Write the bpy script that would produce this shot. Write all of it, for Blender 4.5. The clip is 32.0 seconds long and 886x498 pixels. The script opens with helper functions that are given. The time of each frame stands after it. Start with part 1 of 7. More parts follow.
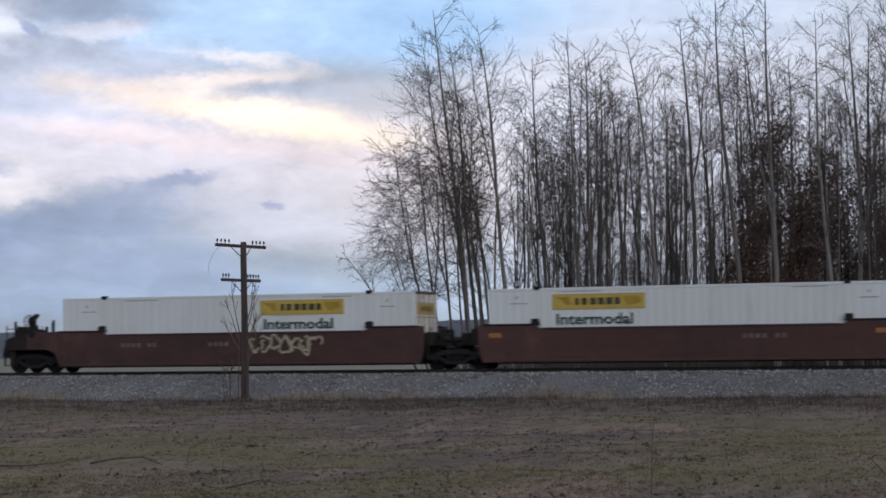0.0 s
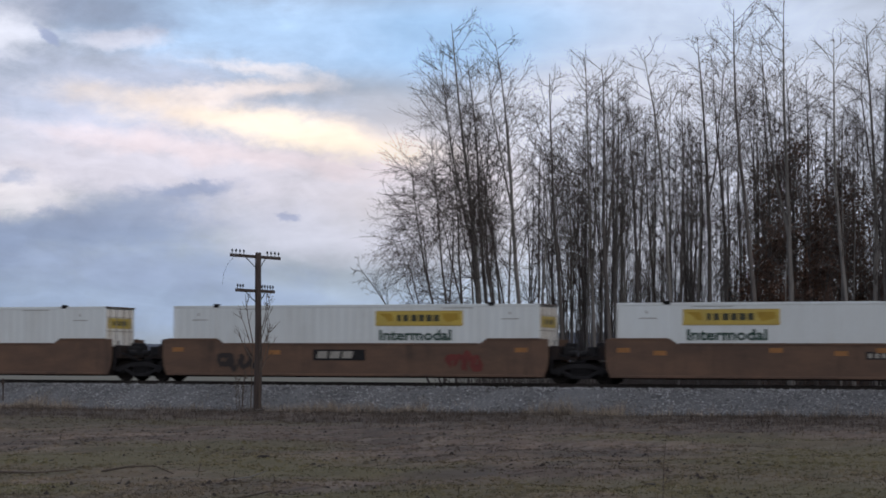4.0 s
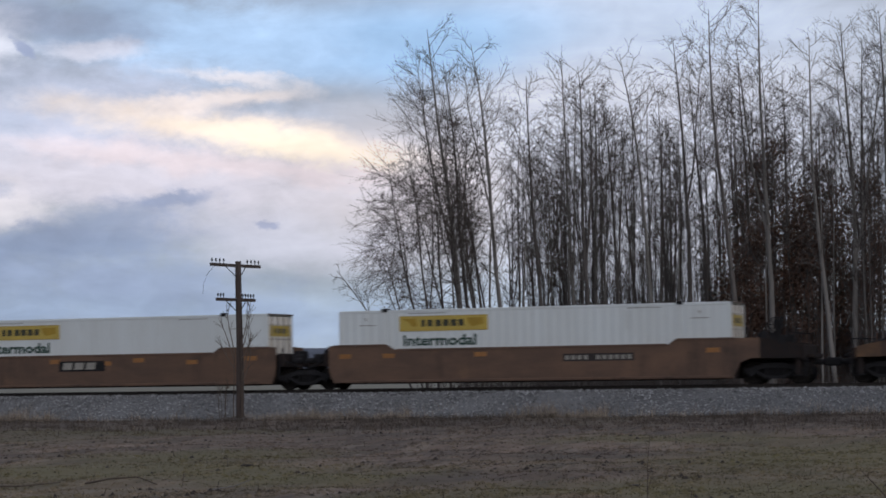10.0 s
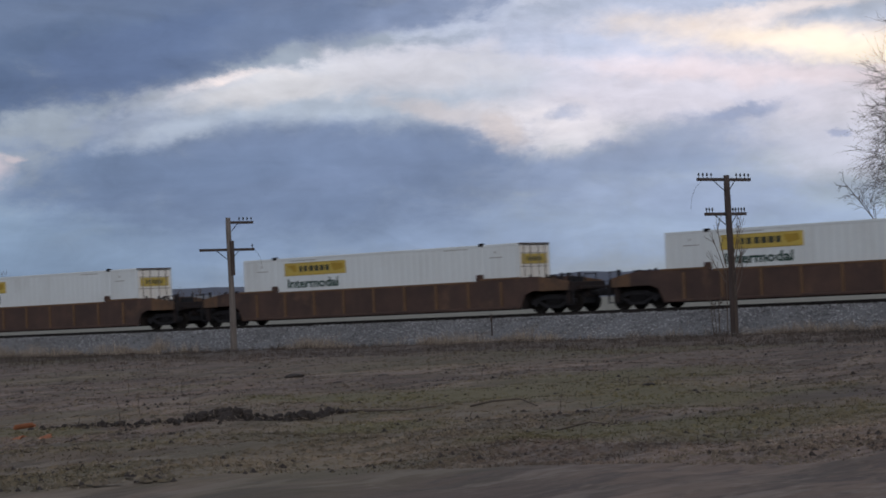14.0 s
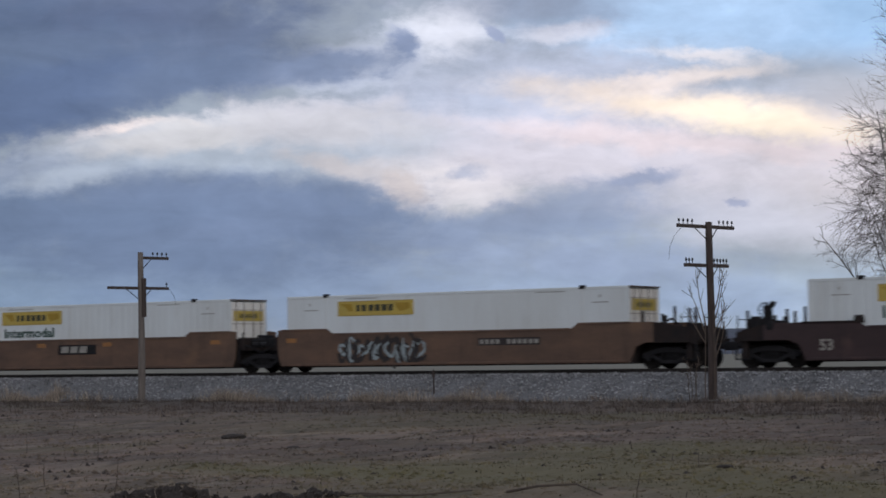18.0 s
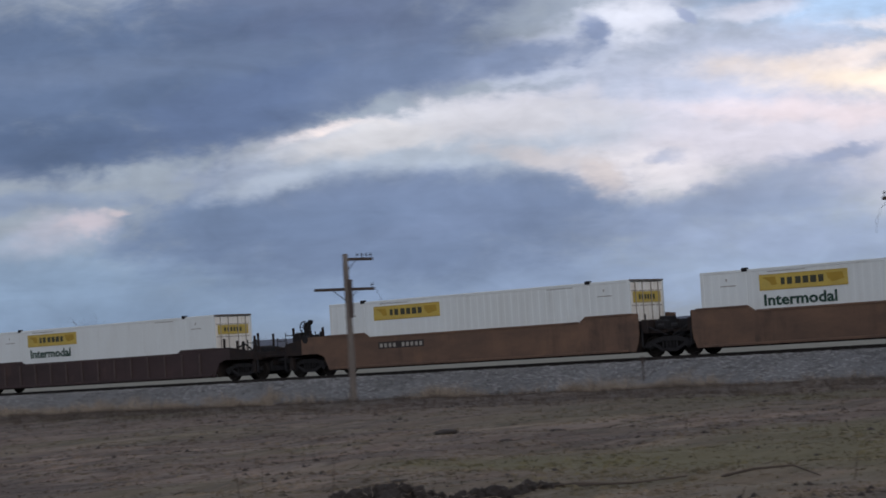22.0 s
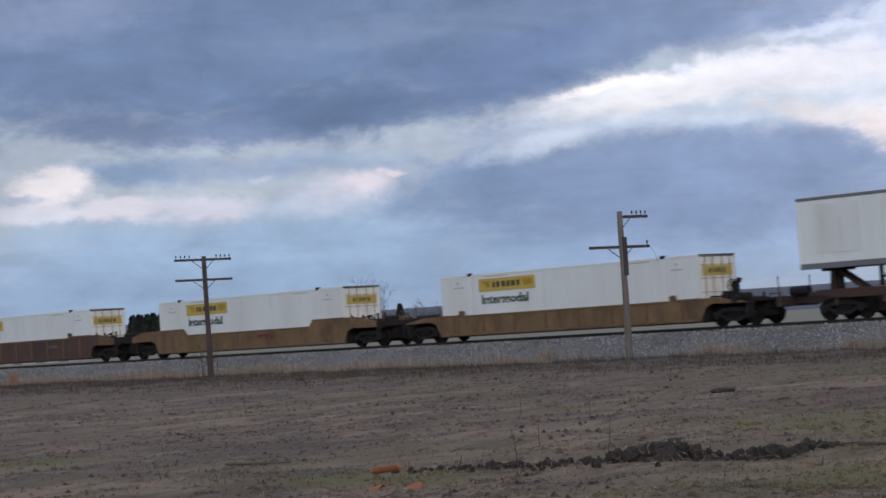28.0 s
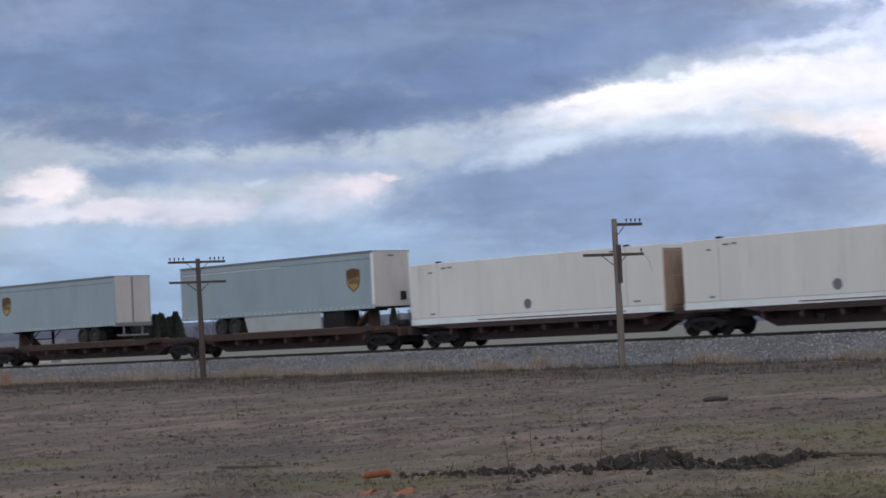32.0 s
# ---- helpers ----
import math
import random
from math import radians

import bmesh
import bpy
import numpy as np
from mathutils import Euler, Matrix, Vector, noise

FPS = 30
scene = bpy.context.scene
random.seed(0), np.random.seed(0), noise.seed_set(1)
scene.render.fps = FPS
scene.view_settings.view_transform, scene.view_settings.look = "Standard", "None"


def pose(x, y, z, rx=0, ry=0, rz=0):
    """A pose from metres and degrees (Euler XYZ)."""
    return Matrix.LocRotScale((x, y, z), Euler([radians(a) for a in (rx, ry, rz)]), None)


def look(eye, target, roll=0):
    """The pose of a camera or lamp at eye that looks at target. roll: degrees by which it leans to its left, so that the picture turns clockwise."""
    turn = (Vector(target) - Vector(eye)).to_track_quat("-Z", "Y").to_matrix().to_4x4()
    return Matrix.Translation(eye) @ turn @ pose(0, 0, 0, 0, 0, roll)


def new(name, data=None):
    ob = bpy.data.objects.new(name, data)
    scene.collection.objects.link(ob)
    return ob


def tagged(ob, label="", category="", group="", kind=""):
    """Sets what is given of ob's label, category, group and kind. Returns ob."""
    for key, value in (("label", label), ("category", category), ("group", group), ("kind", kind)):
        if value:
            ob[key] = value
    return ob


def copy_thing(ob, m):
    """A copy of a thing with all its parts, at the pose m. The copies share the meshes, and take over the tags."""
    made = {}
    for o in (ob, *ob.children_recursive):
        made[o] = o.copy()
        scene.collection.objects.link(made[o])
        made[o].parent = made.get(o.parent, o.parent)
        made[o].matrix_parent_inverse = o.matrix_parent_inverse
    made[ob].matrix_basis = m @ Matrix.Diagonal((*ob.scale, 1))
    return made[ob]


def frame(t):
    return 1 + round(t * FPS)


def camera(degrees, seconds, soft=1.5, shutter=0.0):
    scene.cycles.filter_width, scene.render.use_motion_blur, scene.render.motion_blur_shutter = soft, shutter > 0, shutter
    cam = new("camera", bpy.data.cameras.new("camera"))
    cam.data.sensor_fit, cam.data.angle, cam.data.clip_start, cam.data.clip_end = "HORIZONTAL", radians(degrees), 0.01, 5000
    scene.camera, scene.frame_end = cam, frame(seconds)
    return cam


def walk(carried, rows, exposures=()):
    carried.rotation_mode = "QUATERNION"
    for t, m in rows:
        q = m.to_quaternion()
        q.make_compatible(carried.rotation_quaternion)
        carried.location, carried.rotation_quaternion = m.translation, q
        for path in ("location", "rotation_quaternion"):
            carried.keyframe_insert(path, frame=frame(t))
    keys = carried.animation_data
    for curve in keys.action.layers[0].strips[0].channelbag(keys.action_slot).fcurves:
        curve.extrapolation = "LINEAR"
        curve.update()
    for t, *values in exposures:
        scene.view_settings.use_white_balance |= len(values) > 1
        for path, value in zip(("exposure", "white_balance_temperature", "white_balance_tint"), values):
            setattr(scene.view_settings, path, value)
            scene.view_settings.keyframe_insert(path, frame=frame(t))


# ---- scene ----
# The camera: seconds, place, heading (degrees right of north), tilt and lean.
cam = camera(24.74, 32.0, soft=1.7, shutter=0.24)
PATH = [
    (0, 3.94, -8.25, 0.10, -19.633, 2.925, -0.654),
    (0.5, 3.94, -8.25, 0.10, -19.723, 3.045, -0.421),
    (1, 3.94, -8.25, 0.10, -19.834, 3.112, -0.087),
    (1.5, 3.94, -8.25, 0.10, -19.894, 3.187, -0.032),
    (2, 3.94, -8.25, 0.10, -19.964, 3.230, 0.200),
    (2.5, 3.94, -8.25, 0.10, -20.035, 3.272, 0.250),
    (3, 3.94, -8.25, 0.10, -20.064, 3.320, 0.318),
    (3.5, 3.94, -8.25, 0.10, -20.054, 3.312, 0.231),
    (5.5, 3.94, -8.25, 0.10, -20.020, 3.319, 0.421),
    (6, 3.94, -8.25, 0.10, -19.997, 3.336, 0.458),
    (6.5, 3.94, -8.25, 0.10, -19.982, 3.361, 0.668),
    (7, 3.94, -8.25, 0.10, -19.906, 3.330, 0.717),
    (7.5, 3.94, -8.25, 0.10, -19.805, 3.200, 0.009),
    (8, 3.94, -8.25, 0.10, -19.676, 3.186, -0.286),
    (8.5, 3.94, -8.25, 0.10, -19.565, 3.208, -0.137),
    (9, 3.94, -8.25, 0.10, -19.501, 3.291, 0.014),
    (9.5, 3.94, -8.25, 0.10, -19.476, 3.373, -0.211),
    (10, 3.94, -8.25, 0.10, -19.478, 3.453, -0.879),
    (10.5, 3.94, -8.25, 0.10, -19.466, 3.463, -1.629),
    (11, 3.94, -8.25, 0.10, -19.314, 3.294, -1.687),
    (11.5, 3.94, -8.25, 0.10, -17.379, 2.939, -1.581),
    (12, 3.94, -8.25, 0.10, -16.414, 2.495, -2.056),
    (12.2, 3.94, -8.25, 0.10, -16.209, 2.409, -2.009),
    (12.5, 3.94, -8.25, 0.10, -20.595, 2.276, -2.292),
    (13, 4.94, -8.12, 0.10, -26.834, 3.974, -2.973),
    (13.5, 6.81, -7.12, 0.10, -35.843, 1.392, -2.779),
    (15.5, 4.39, -5.04, 0.07, -34.616, 2.484, -2.032),
    (16, 2.38, -2.40, 0.04, -34.225, 2.696, -1.605),
    (16.5, 0.00, -0.00, 0.00, -33.359, 2.887, -1.308),
    (17, 0.00, -0.00, 0.00, -33.126, 2.914, -1.122),
    (17.5, 0.00, -0.00, 0.00, -32.953, 2.982, -0.926),
    (18, 0.00, -0.00, 0.00, -32.765, 3.039, -0.824),
    (18.5, 0.00, -0.00, 0.00, -32.540, 3.093, -0.895),
    (19, 0.00, -0.00, 0.00, -32.389, 3.120, -0.716),
    (19.5, 0.00, -0.00, 0.00, -32.348, 3.179, -0.672),
    (20, 0.00, -0.00, 0.00, -32.360, 3.270, -0.844),
    (20.5, 0.00, -0.00, 0.00, -32.445, 3.297, -1.166),
    (21, 0.00, -0.00, 0.00, -32.596, 3.297, -1.495),
    (21.5, 0.00, -0.00, 0.00, -33.995, 3.157, -2.054),
    (22, 0.00, -0.00, 0.00, -38.509, 3.006, -3.531),
    (22.2, 0.00, -0.00, 0.00, -40.657, 3.041, -2.682),
    (22.5, 0.00, -0.00, 0.00, -43.274, 2.401, -4.063),
    (23, 0.00, -0.00, 0.00, -45.151, 2.193, -4.572),
    (23.5, 0.00, -0.00, 0.00, -45.837, 2.018, -4.926),
    (24, 0.00, -0.00, 0.00, -45.526, 2.052, -4.829),
    (24.5, 0.00, -0.00, 0.00, -47.318, 2.143, -5.084),
    (25, 0.00, -0.00, 0.00, -47.391, 2.052, -4.878),
    (25.5, 0.00, -0.00, 0.00, -47.088, 2.050, -4.510),
    (27.5, 0.00, -0.00, 0.00, -46.494, 2.271, -3.682),
    (28, 0.00, -0.00, 0.00, -46.349, 2.300, -3.623),
    (28.5, 0.00, -0.00, 0.00, -46.223, 2.312, -3.625),
    (29, 0.00, -0.00, 0.00, -46.106, 2.319, -3.508),
    (29.5, 0.00, -0.00, 0.00, -46.069, 2.366, -3.324),
    (30, 0.00, -0.00, 0.00, -46.057, 2.415, -3.304),
    (30.5, 0.00, -0.00, 0.00, -46.074, 2.437, -3.143),
    (31, 0.00, -0.00, 0.00, -46.111, 2.429, -3.018),
    (31.5, 0.00, -0.00, 0.00, -46.143, 2.438, -2.965),
    (32, 0.00, -0.00, 0.00, -46.177, 2.444, -2.907),
]


def pose_row(t, x, y, z, head, tilt, lean):
    h, u = radians(head), radians(tilt)
    eye = Vector((x, y, 1.65 + z))
    return t, look(eye, eye + 50 * Vector((math.sin(h) * math.cos(u), math.cos(h) * math.cos(u), math.sin(u))), lean)


walk(cam, [pose_row(*r) for r in PATH], exposures=[(0, -0.21), (3, -0.34), (9, -0.35), (10, -0.38), (11, -0.43), (12, -0.14), (13, -0.44), (16, -0.34), (19, -0.46), (21, -0.5), (22, -0.38), (23, -0.05), (28, 0.03), (32, 0.16)])

# The plan: the track runs along x, the train goes towards -x.
RAIL = 1.06          # top of the rails
TRACK = 69.33        # middle of the track
POLES = 63.5         # line of the telegraph poles


def run(t):
    """How far the train has gone at t seconds."""
    k = t / 10
    return 19.18 * t + 1.1307 * k ** 2 + 0.3531 * k ** 3 - 0.0581 * k ** 4


# ---- light ----
world = bpy.data.worlds.new("sky")
scene.world = world
world.use_nodes = True
nt = world.node_tree
nt.nodes.clear()


def sky_node(kind, links=(), **values):
    n = nt.nodes.new(kind)
    for k, v in values.items():
        if k == "operation":
            n.operation = v
        elif k == "data_type":
            n.data_type = v
    for i, source in links:
        if isinstance(source, (int, float)):
            n.inputs[i].default_value = source
        elif isinstance(source, tuple):
            n.inputs[i].default_value = source
        else:
            nt.links.new(source, n.inputs[i])
    return n


def sky_math(op, a, b=0.0, c=0.0):
    return sky_node("ShaderNodeMath", ((0, a), (1, b), (2, c)), operation=op).outputs[0]


way = sky_node("ShaderNodeTexCoord").outputs["Generated"]
axes = sky_node("ShaderNodeSeparateXYZ", ((0, way),)).outputs
heading = sky_math("MULTIPLY", sky_math("ARCTAN2", axes[0], axes[1]), 57.29578)
height = sky_math("MULTIPLY", sky_math("ARCSINE", axes[2]), 57.29578)
flat = sky_node("ShaderNodeCombineXYZ", ((0, heading), (1, height))).outputs[0]


def ragged(sizes):
    """The heading and height, pushed about by noise of several sizes."""
    v = flat
    for scale, push, stretch in sizes:
        mp = sky_node("ShaderNodeVectorMath", ((0, flat), (1, (1.0, stretch, 1.0))), operation="MULTIPLY").outputs[0]
        n = sky_node("ShaderNodeTexNoise", (("Vector", mp), ("Scale", scale), ("Detail", 5.0), ("Roughness", 0.6)))
        d = sky_node("ShaderNodeVectorMath", ((0, n.outputs["Color"]), (1, (0.5, 0.5, 0.5))), operation="SUBTRACT").outputs[0]
        d = sky_node("ShaderNodeVectorMath", ((0, d), (1, (push, push * 0.6, 0.0))), operation="MULTIPLY").outputs[0]
        v = sky_node("ShaderNodeVectorMath", ((0, v), (1, d)), operation="ADD").outputs[0]
    return sky_node("ShaderNodeVectorMath", ((0, v), (1, (1.0, 1.0, 0.0))), operation="MULTIPLY").outputs[0]


smooth_way = ragged(((0.12, 2.0, 2.0),))
rough_way = ragged(((0.22, 1.6, 2.2), (0.8, 0.9, 1.6), (2.4, 0.42, 1.3)))

torn = sky_node("ShaderNodeVectorMath", ((0, flat), (1, (1.0, 1.9, 1.0))), operation="MULTIPLY").outputs[0]
torn = sky_node("ShaderNodeTexNoise", (("Vector", torn), ("Scale", 0.55), ("Detail", 9.0), ("Roughness", 0.64), ("Distortion", 0.3))).outputs["Fac"]
tatter = sky_math("MULTIPLY_ADD", torn, 1.15, -0.575)

clear = sky_node("ShaderNodeTexSky")
clear.sky_type, clear.sun_disc = "NISHITA", False
clear.sun_elevation, clear.sun_rotation = radians(24), radians(180)
nishita = sky_node("ShaderNodeVectorMath", ((0, clear.outputs[0]),), operation="SCALE")
nishita.inputs["Scale"].default_value = 0.10

tone = sky_node("ShaderNodeValToRGB", ((0, sky_math("MULTIPLY_ADD", height, 1 / 90.0, 0.0)),))
for k, (at, c) in enumerate(((0.0, (0.36, 0.43, 0.55)), (0.05, (0.42, 0.48, 0.60)), (0.22, (0.46, 0.50, 0.60)), (1.0, (0.62, 0.66, 0.76)))):
    e = tone.color_ramp.elements[k] if k < 2 else tone.color_ramp.elements.new(at)
    e.position, e.color = at, (*c, 1)
color = sky_node("ShaderNodeMix", ((0, 0.85), (6, nishita.outputs[0]), (7, tone.outputs[0])), data_type="RGBA").outputs[2]


def cloud(az, el, wide, high, slope, tint, cover, soft, rag):
    """Lay one cloud over the sky so far: heading and height of its middle, half width and height in degrees, slope, colour, cover, softness and raggedness of its edge."""
    global color
    mp = nt.nodes.new("ShaderNodeMapping")
    mp.vector_type = "TEXTURE"
    mp.inputs["Location"].default_value = (az, el, 0)
    mp.inputs["Rotation"].default_value = (0, 0, radians(slope))
    mp.inputs["Scale"].default_value = (wide, high, 1)
    nt.links.new(rough_way if rag else smooth_way, mp.inputs["Vector"])
    far = sky_node("ShaderNodeVectorMath", ((0, mp.outputs[0]),), operation="LENGTH").outputs["Value"]
    if rag:
        far = sky_math("MULTIPLY_ADD", tatter, rag, far)
    edge = nt.nodes.new("ShaderNodeMapRange")
    edge.interpolation_type = "SMOOTHSTEP"
    for i, q in enumerate((1.0 + 0.35 * soft, 1.0 - 0.9 * soft, 0.0, cover)):
        edge.inputs[i + 1].default_value = q
    nt.links.new(far, edge.inputs[0])
    color = sky_node("ShaderNodeMix", ((0, edge.outputs[0]), (6, color), (7, (*tint, 1.0))), data_type="RGBA").outputs[2]


# The clouds, from the wood round to the far plain.
# pale open sky over the wood
cloud(-13.6, 6.3, 10.3, 6.67, -1, (0.89, 0.92, 1.07), 0.9, 0.9, 0)
cloud(-13.6, 10.0, 6.7, 1.75, -3, (0.78, 0.92, 1.18), 0.85, 0.9, 0)
cloud(-20.5, 9.4, 5.3, 1.53, 2, (0.52, 0.82, 1.25), 0.9, 0.8, 0)
cloud(-20.9, 5.1, 4.2, 2.25, -3, (1.09, 0.99, 1.03), 0.7, 0.9, 0)
cloud(-22.4, 1.7, 9.0, 1.20, 0, (0.56, 0.69, 0.87), 0.8, 0.9, 0)
# lavender haze and blue gaps
cloud(-30.0, 7.2, 6.9, 2.25, -1, (0.79, 0.86, 1.10), 0.9, 0.95, 1)
cloud(-26.4, 9.5, 5.3, 1.20, -4, (0.64, 0.90, 1.29), 0.9, 0.85, 1)
cloud(-28.9, 5.5, 9.9, 1.44, -3, (1.04, 0.99, 1.12), 0.85, 0.95, 1)
cloud(-33.0, 4.8, 2.7, 0.96, -9, (1.17, 1.11, 1.17), 0.85, 0.85, 1)
cloud(-24.4, 3.8, 4.7, 0.94, -5, (0.85, 0.86, 1.02), 0.7, 0.95, 1)
cloud(-32.8, 9.2, 1.8, 0.81, 7, (1.08, 1.11, 1.27), 0.85, 0.85, 1.6)
cloud(-35.3, 8.4, 2.1, 0.81, 13, (0.85, 0.92, 1.13), 0.85, 0.85, 1.6)
cloud(-37.2, 6.9, 3.0, 0.48, 6, (1.02, 1.00, 1.13), 0.8, 0.95, 1.4)
# cream and rose evening streaks
cloud(-26.0, 6.0, 6.8, 0.41, -5, (1.20, 1.03, 1.08), 0.7, 0.95, 1)
cloud(-25.6, 6.9, 6.0, 0.63, -8, (1.44, 1.21, 1.04), 0.85, 0.95, 0.8)
cloud(-24.1, 6.6, 3.6, 0.47, -10, (1.44, 1.25, 1.04), 0.95, 0.95, 0.8)
cloud(-25.9, 7.8, 3.3, 0.29, 6, (1.42, 1.21, 1.10), 0.6, 0.95, 1)
cloud(-25.1, 8.4, 1.9, 0.19, -4, (1.40, 1.23, 1.17), 0.5, 0.95, 1.6)
cloud(-29.1, 9.1, 1.4, 0.35, 2, (1.04, 1.05, 1.22), 0.8, 0.85, 1.6)
# low blue-grey deck
cloud(-38.8, 2.1, 12.1, 1.51, -1, (0.32, 0.42, 0.63), 0.95, 0.95, 1)
cloud(-26.9, 1.6, 8.2, 0.95, -3, (0.45, 0.57, 0.80), 0.85, 0.95, 1)
cloud(-28.9, 2.7, 5.3, 0.88, -4, (0.44, 0.54, 0.77), 0.9, 0.95, 1)
cloud(-40.1, 4.0, 8.2, 1.77, -1, (0.32, 0.40, 0.58), 0.97, 0.6, 0.9)
cloud(-35.9, 4.0, 4.0, 1.28, -15, (0.31, 0.39, 0.57), 0.95, 0.65, 1)
cloud(-30.5, 3.6, 4.6, 0.67, 2, (0.37, 0.46, 0.67), 0.9, 0.75, 1)
cloud(-28.9, 4.3, 2.7, 0.70, 10, (0.40, 0.48, 0.68), 0.85, 0.8, 1.2)
cloud(-27.2, 4.9, 1.4, 0.25, 7, (0.40, 0.47, 0.68), 0.8, 0.75, 1.2)
cloud(-32.1, 5.2, 0.6, 0.18, 5, (0.56, 0.62, 0.82), 0.75, 0.95, 1.5)
cloud(-24.5, 4.2, 0.4, 0.13, -6, (0.52, 0.57, 0.78), 0.9, 0.65, 1.4)
# bright rim under the dark bank
cloud(-39.6, 6.3, 4.8, 0.60, 3, (1.04, 1.02, 1.13), 0.9, 0.95, 1.2)
cloud(-41.8, 6.5, 1.3, 0.21, 12, (1.35, 1.18, 1.15), 0.9, 0.75, 1.5)
cloud(-39.6, 6.5, 1.7, 0.22, -6, (1.32, 1.16, 1.10), 0.85, 0.75, 1.5)
cloud(-44.0, 5.5, 2.3, 0.53, 4, (0.48, 0.56, 0.75), 0.85, 0.95, 1.2)
# dark bank over the open field
cloud(-41.8, 9.4, 6.6, 2.37, 1, (0.20, 0.26, 0.42), 0.98, 0.55, 0.8)
cloud(-43.8, 7.6, 4.7, 1.48, 11, (0.21, 0.27, 0.42), 0.95, 0.65, 0.9)
cloud(-37.8, 8.1, 2.4, 0.67, 12, (0.31, 0.38, 0.57), 0.85, 0.85, 1.2)
cloud(-42.7, 9.4, 4.1, 0.63, 5, (0.17, 0.22, 0.38), 0.7, 0.95, 1)
cloud(-34.0, 8.9, 0.6, 0.42, -6, (0.33, 0.41, 0.63), 0.95, 0.65, 1.5)
cloud(-31.2, 9.1, 0.5, 0.19, -39, (0.45, 0.53, 0.78), 0.85, 0.65, 1.6)
cloud(-30.0, 9.8, 3.5, 0.63, -2, (0.35, 0.38, 0.52), 0.6, 0.95, 1.2)
# the far field: pale blue haze and broken white
cloud(-52.3, 1.5, 15.9, 1.75, -0, (0.28, 0.39, 0.57), 0.95, 0.8, 0)
cloud(-50.9, 2.9, 11.2, 1.12, -0, (0.33, 0.46, 0.66), 0.85, 0.95, 1)
cloud(-40.6, 3.7, 6.8, 1.98, 0, (0.23, 0.31, 0.49), 0.97, 0.65, 0.9)
cloud(-45.4, 4.0, 2.7, 0.88, 3, (0.24, 0.33, 0.52), 0.9, 0.75, 1.1)
# bright break between the decks
cloud(-38.2, 5.9, 6.0, 1.04, 2, (0.62, 0.71, 0.86), 0.95, 0.7, 1.1)
cloud(-40.0, 6.3, 3.3, 0.54, 9, (0.89, 0.89, 0.95), 0.95, 0.75, 1.2)
cloud(-43.1, 5.2, 2.1, 0.42, 10, (0.61, 0.70, 0.86), 0.9, 0.75, 1.4)
cloud(-36.0, 6.6, 3.4, 0.68, -2, (0.84, 0.84, 0.93), 0.9, 0.85, 1.2)
cloud(-35.7, 5.5, 2.0, 0.34, -8, (0.84, 0.79, 0.83), 0.8, 0.85, 1.3)
cloud(-33.9, 4.8, 0.8, 0.52, -29, (0.86, 0.79, 0.81), 0.95, 0.65, 1.2)
# lower deck before the break
cloud(-38.8, 4.2, 5.2, 1.17, -1, (0.25, 0.33, 0.52), 0.95, 0.65, 1.0)
cloud(-42.5, 3.9, 4.3, 0.64, 4, (0.22, 0.30, 0.48), 0.8, 0.85, 1.1)
# white puffs low over the plain
cloud(-55.0, 5.0, 2.4, 0.41, -3, (0.23, 0.32, 0.49), 0.9, 0.75, 1.2)
cloud(-57.1, 4.7, 1.2, 0.69, 6, (0.83, 0.78, 0.83), 0.95, 0.55, 1.0)
cloud(-57.6, 3.9, 2.3, 0.37, 0, (0.69, 0.70, 0.81), 0.9, 0.75, 1.1)
cloud(-55.4, 4.0, 1.4, 0.44, 1, (0.73, 0.71, 0.80), 0.9, 0.65, 1.1)
cloud(-53.0, 3.9, 1.7, 0.48, 3, (0.65, 0.66, 0.78), 0.9, 0.75, 1.2)
cloud(-49.6, 3.8, 2.4, 0.38, 1, (0.49, 0.58, 0.75), 0.85, 0.85, 1.4)
cloud(-49.3, 4.2, 1.3, 0.55, -1, (0.61, 0.63, 0.76), 0.8, 0.85, 1.5)
cloud(-48.4, 4.2, 1.0, 0.42, -7, (0.75, 0.68, 0.76), 0.8, 0.85, 1.6)
cloud(-47.7, 4.5, 0.4, 0.16, -3, (0.83, 0.73, 0.78), 0.7, 0.85, 1.2)
cloud(-51.5, 4.6, 0.4, 0.14, 3, (0.58, 0.63, 0.76), 0.8, 0.75, 1.4)
cloud(-50.5, 4.9, 3.7, 0.38, 1, (0.29, 0.38, 0.57), 0.75, 0.95, 1.2)
cloud(-57.8, 4.4, 0.6, 0.15, -3, (0.34, 0.43, 0.62), 0.7, 0.85, 1.4)
# the great dark bank
cloud(-52.5, 8.3, 12.1, 2.63, -0, (0.16, 0.23, 0.39), 0.98, 0.55, 0.8)
cloud(-49.4, 6.4, 4.8, 0.77, 3, (0.13, 0.19, 0.33), 0.95, 0.75, 0.9)
cloud(-54.4, 6.1, 5.2, 0.54, -6, (0.17, 0.23, 0.38), 0.9, 0.75, 1.1)
cloud(-43.9, 7.3, 3.8, 1.15, 14, (0.17, 0.24, 0.42), 0.95, 0.65, 1.0)
cloud(-56.7, 9.3, 3.4, 0.72, 6, (0.28, 0.35, 0.54), 0.7, 0.95, 1.1)
cloud(-47.1, 8.6, 5.3, 0.55, 3, (0.22, 0.29, 0.45), 0.6, 0.95, 1)
cloud(-39.5, 8.0, 3.3, 0.76, 12, (0.20, 0.27, 0.44), 0.95, 0.65, 1.1)
cloud(-36.0, 8.3, 2.3, 0.53, 5, (0.29, 0.37, 0.57), 0.9, 0.75, 1.2)

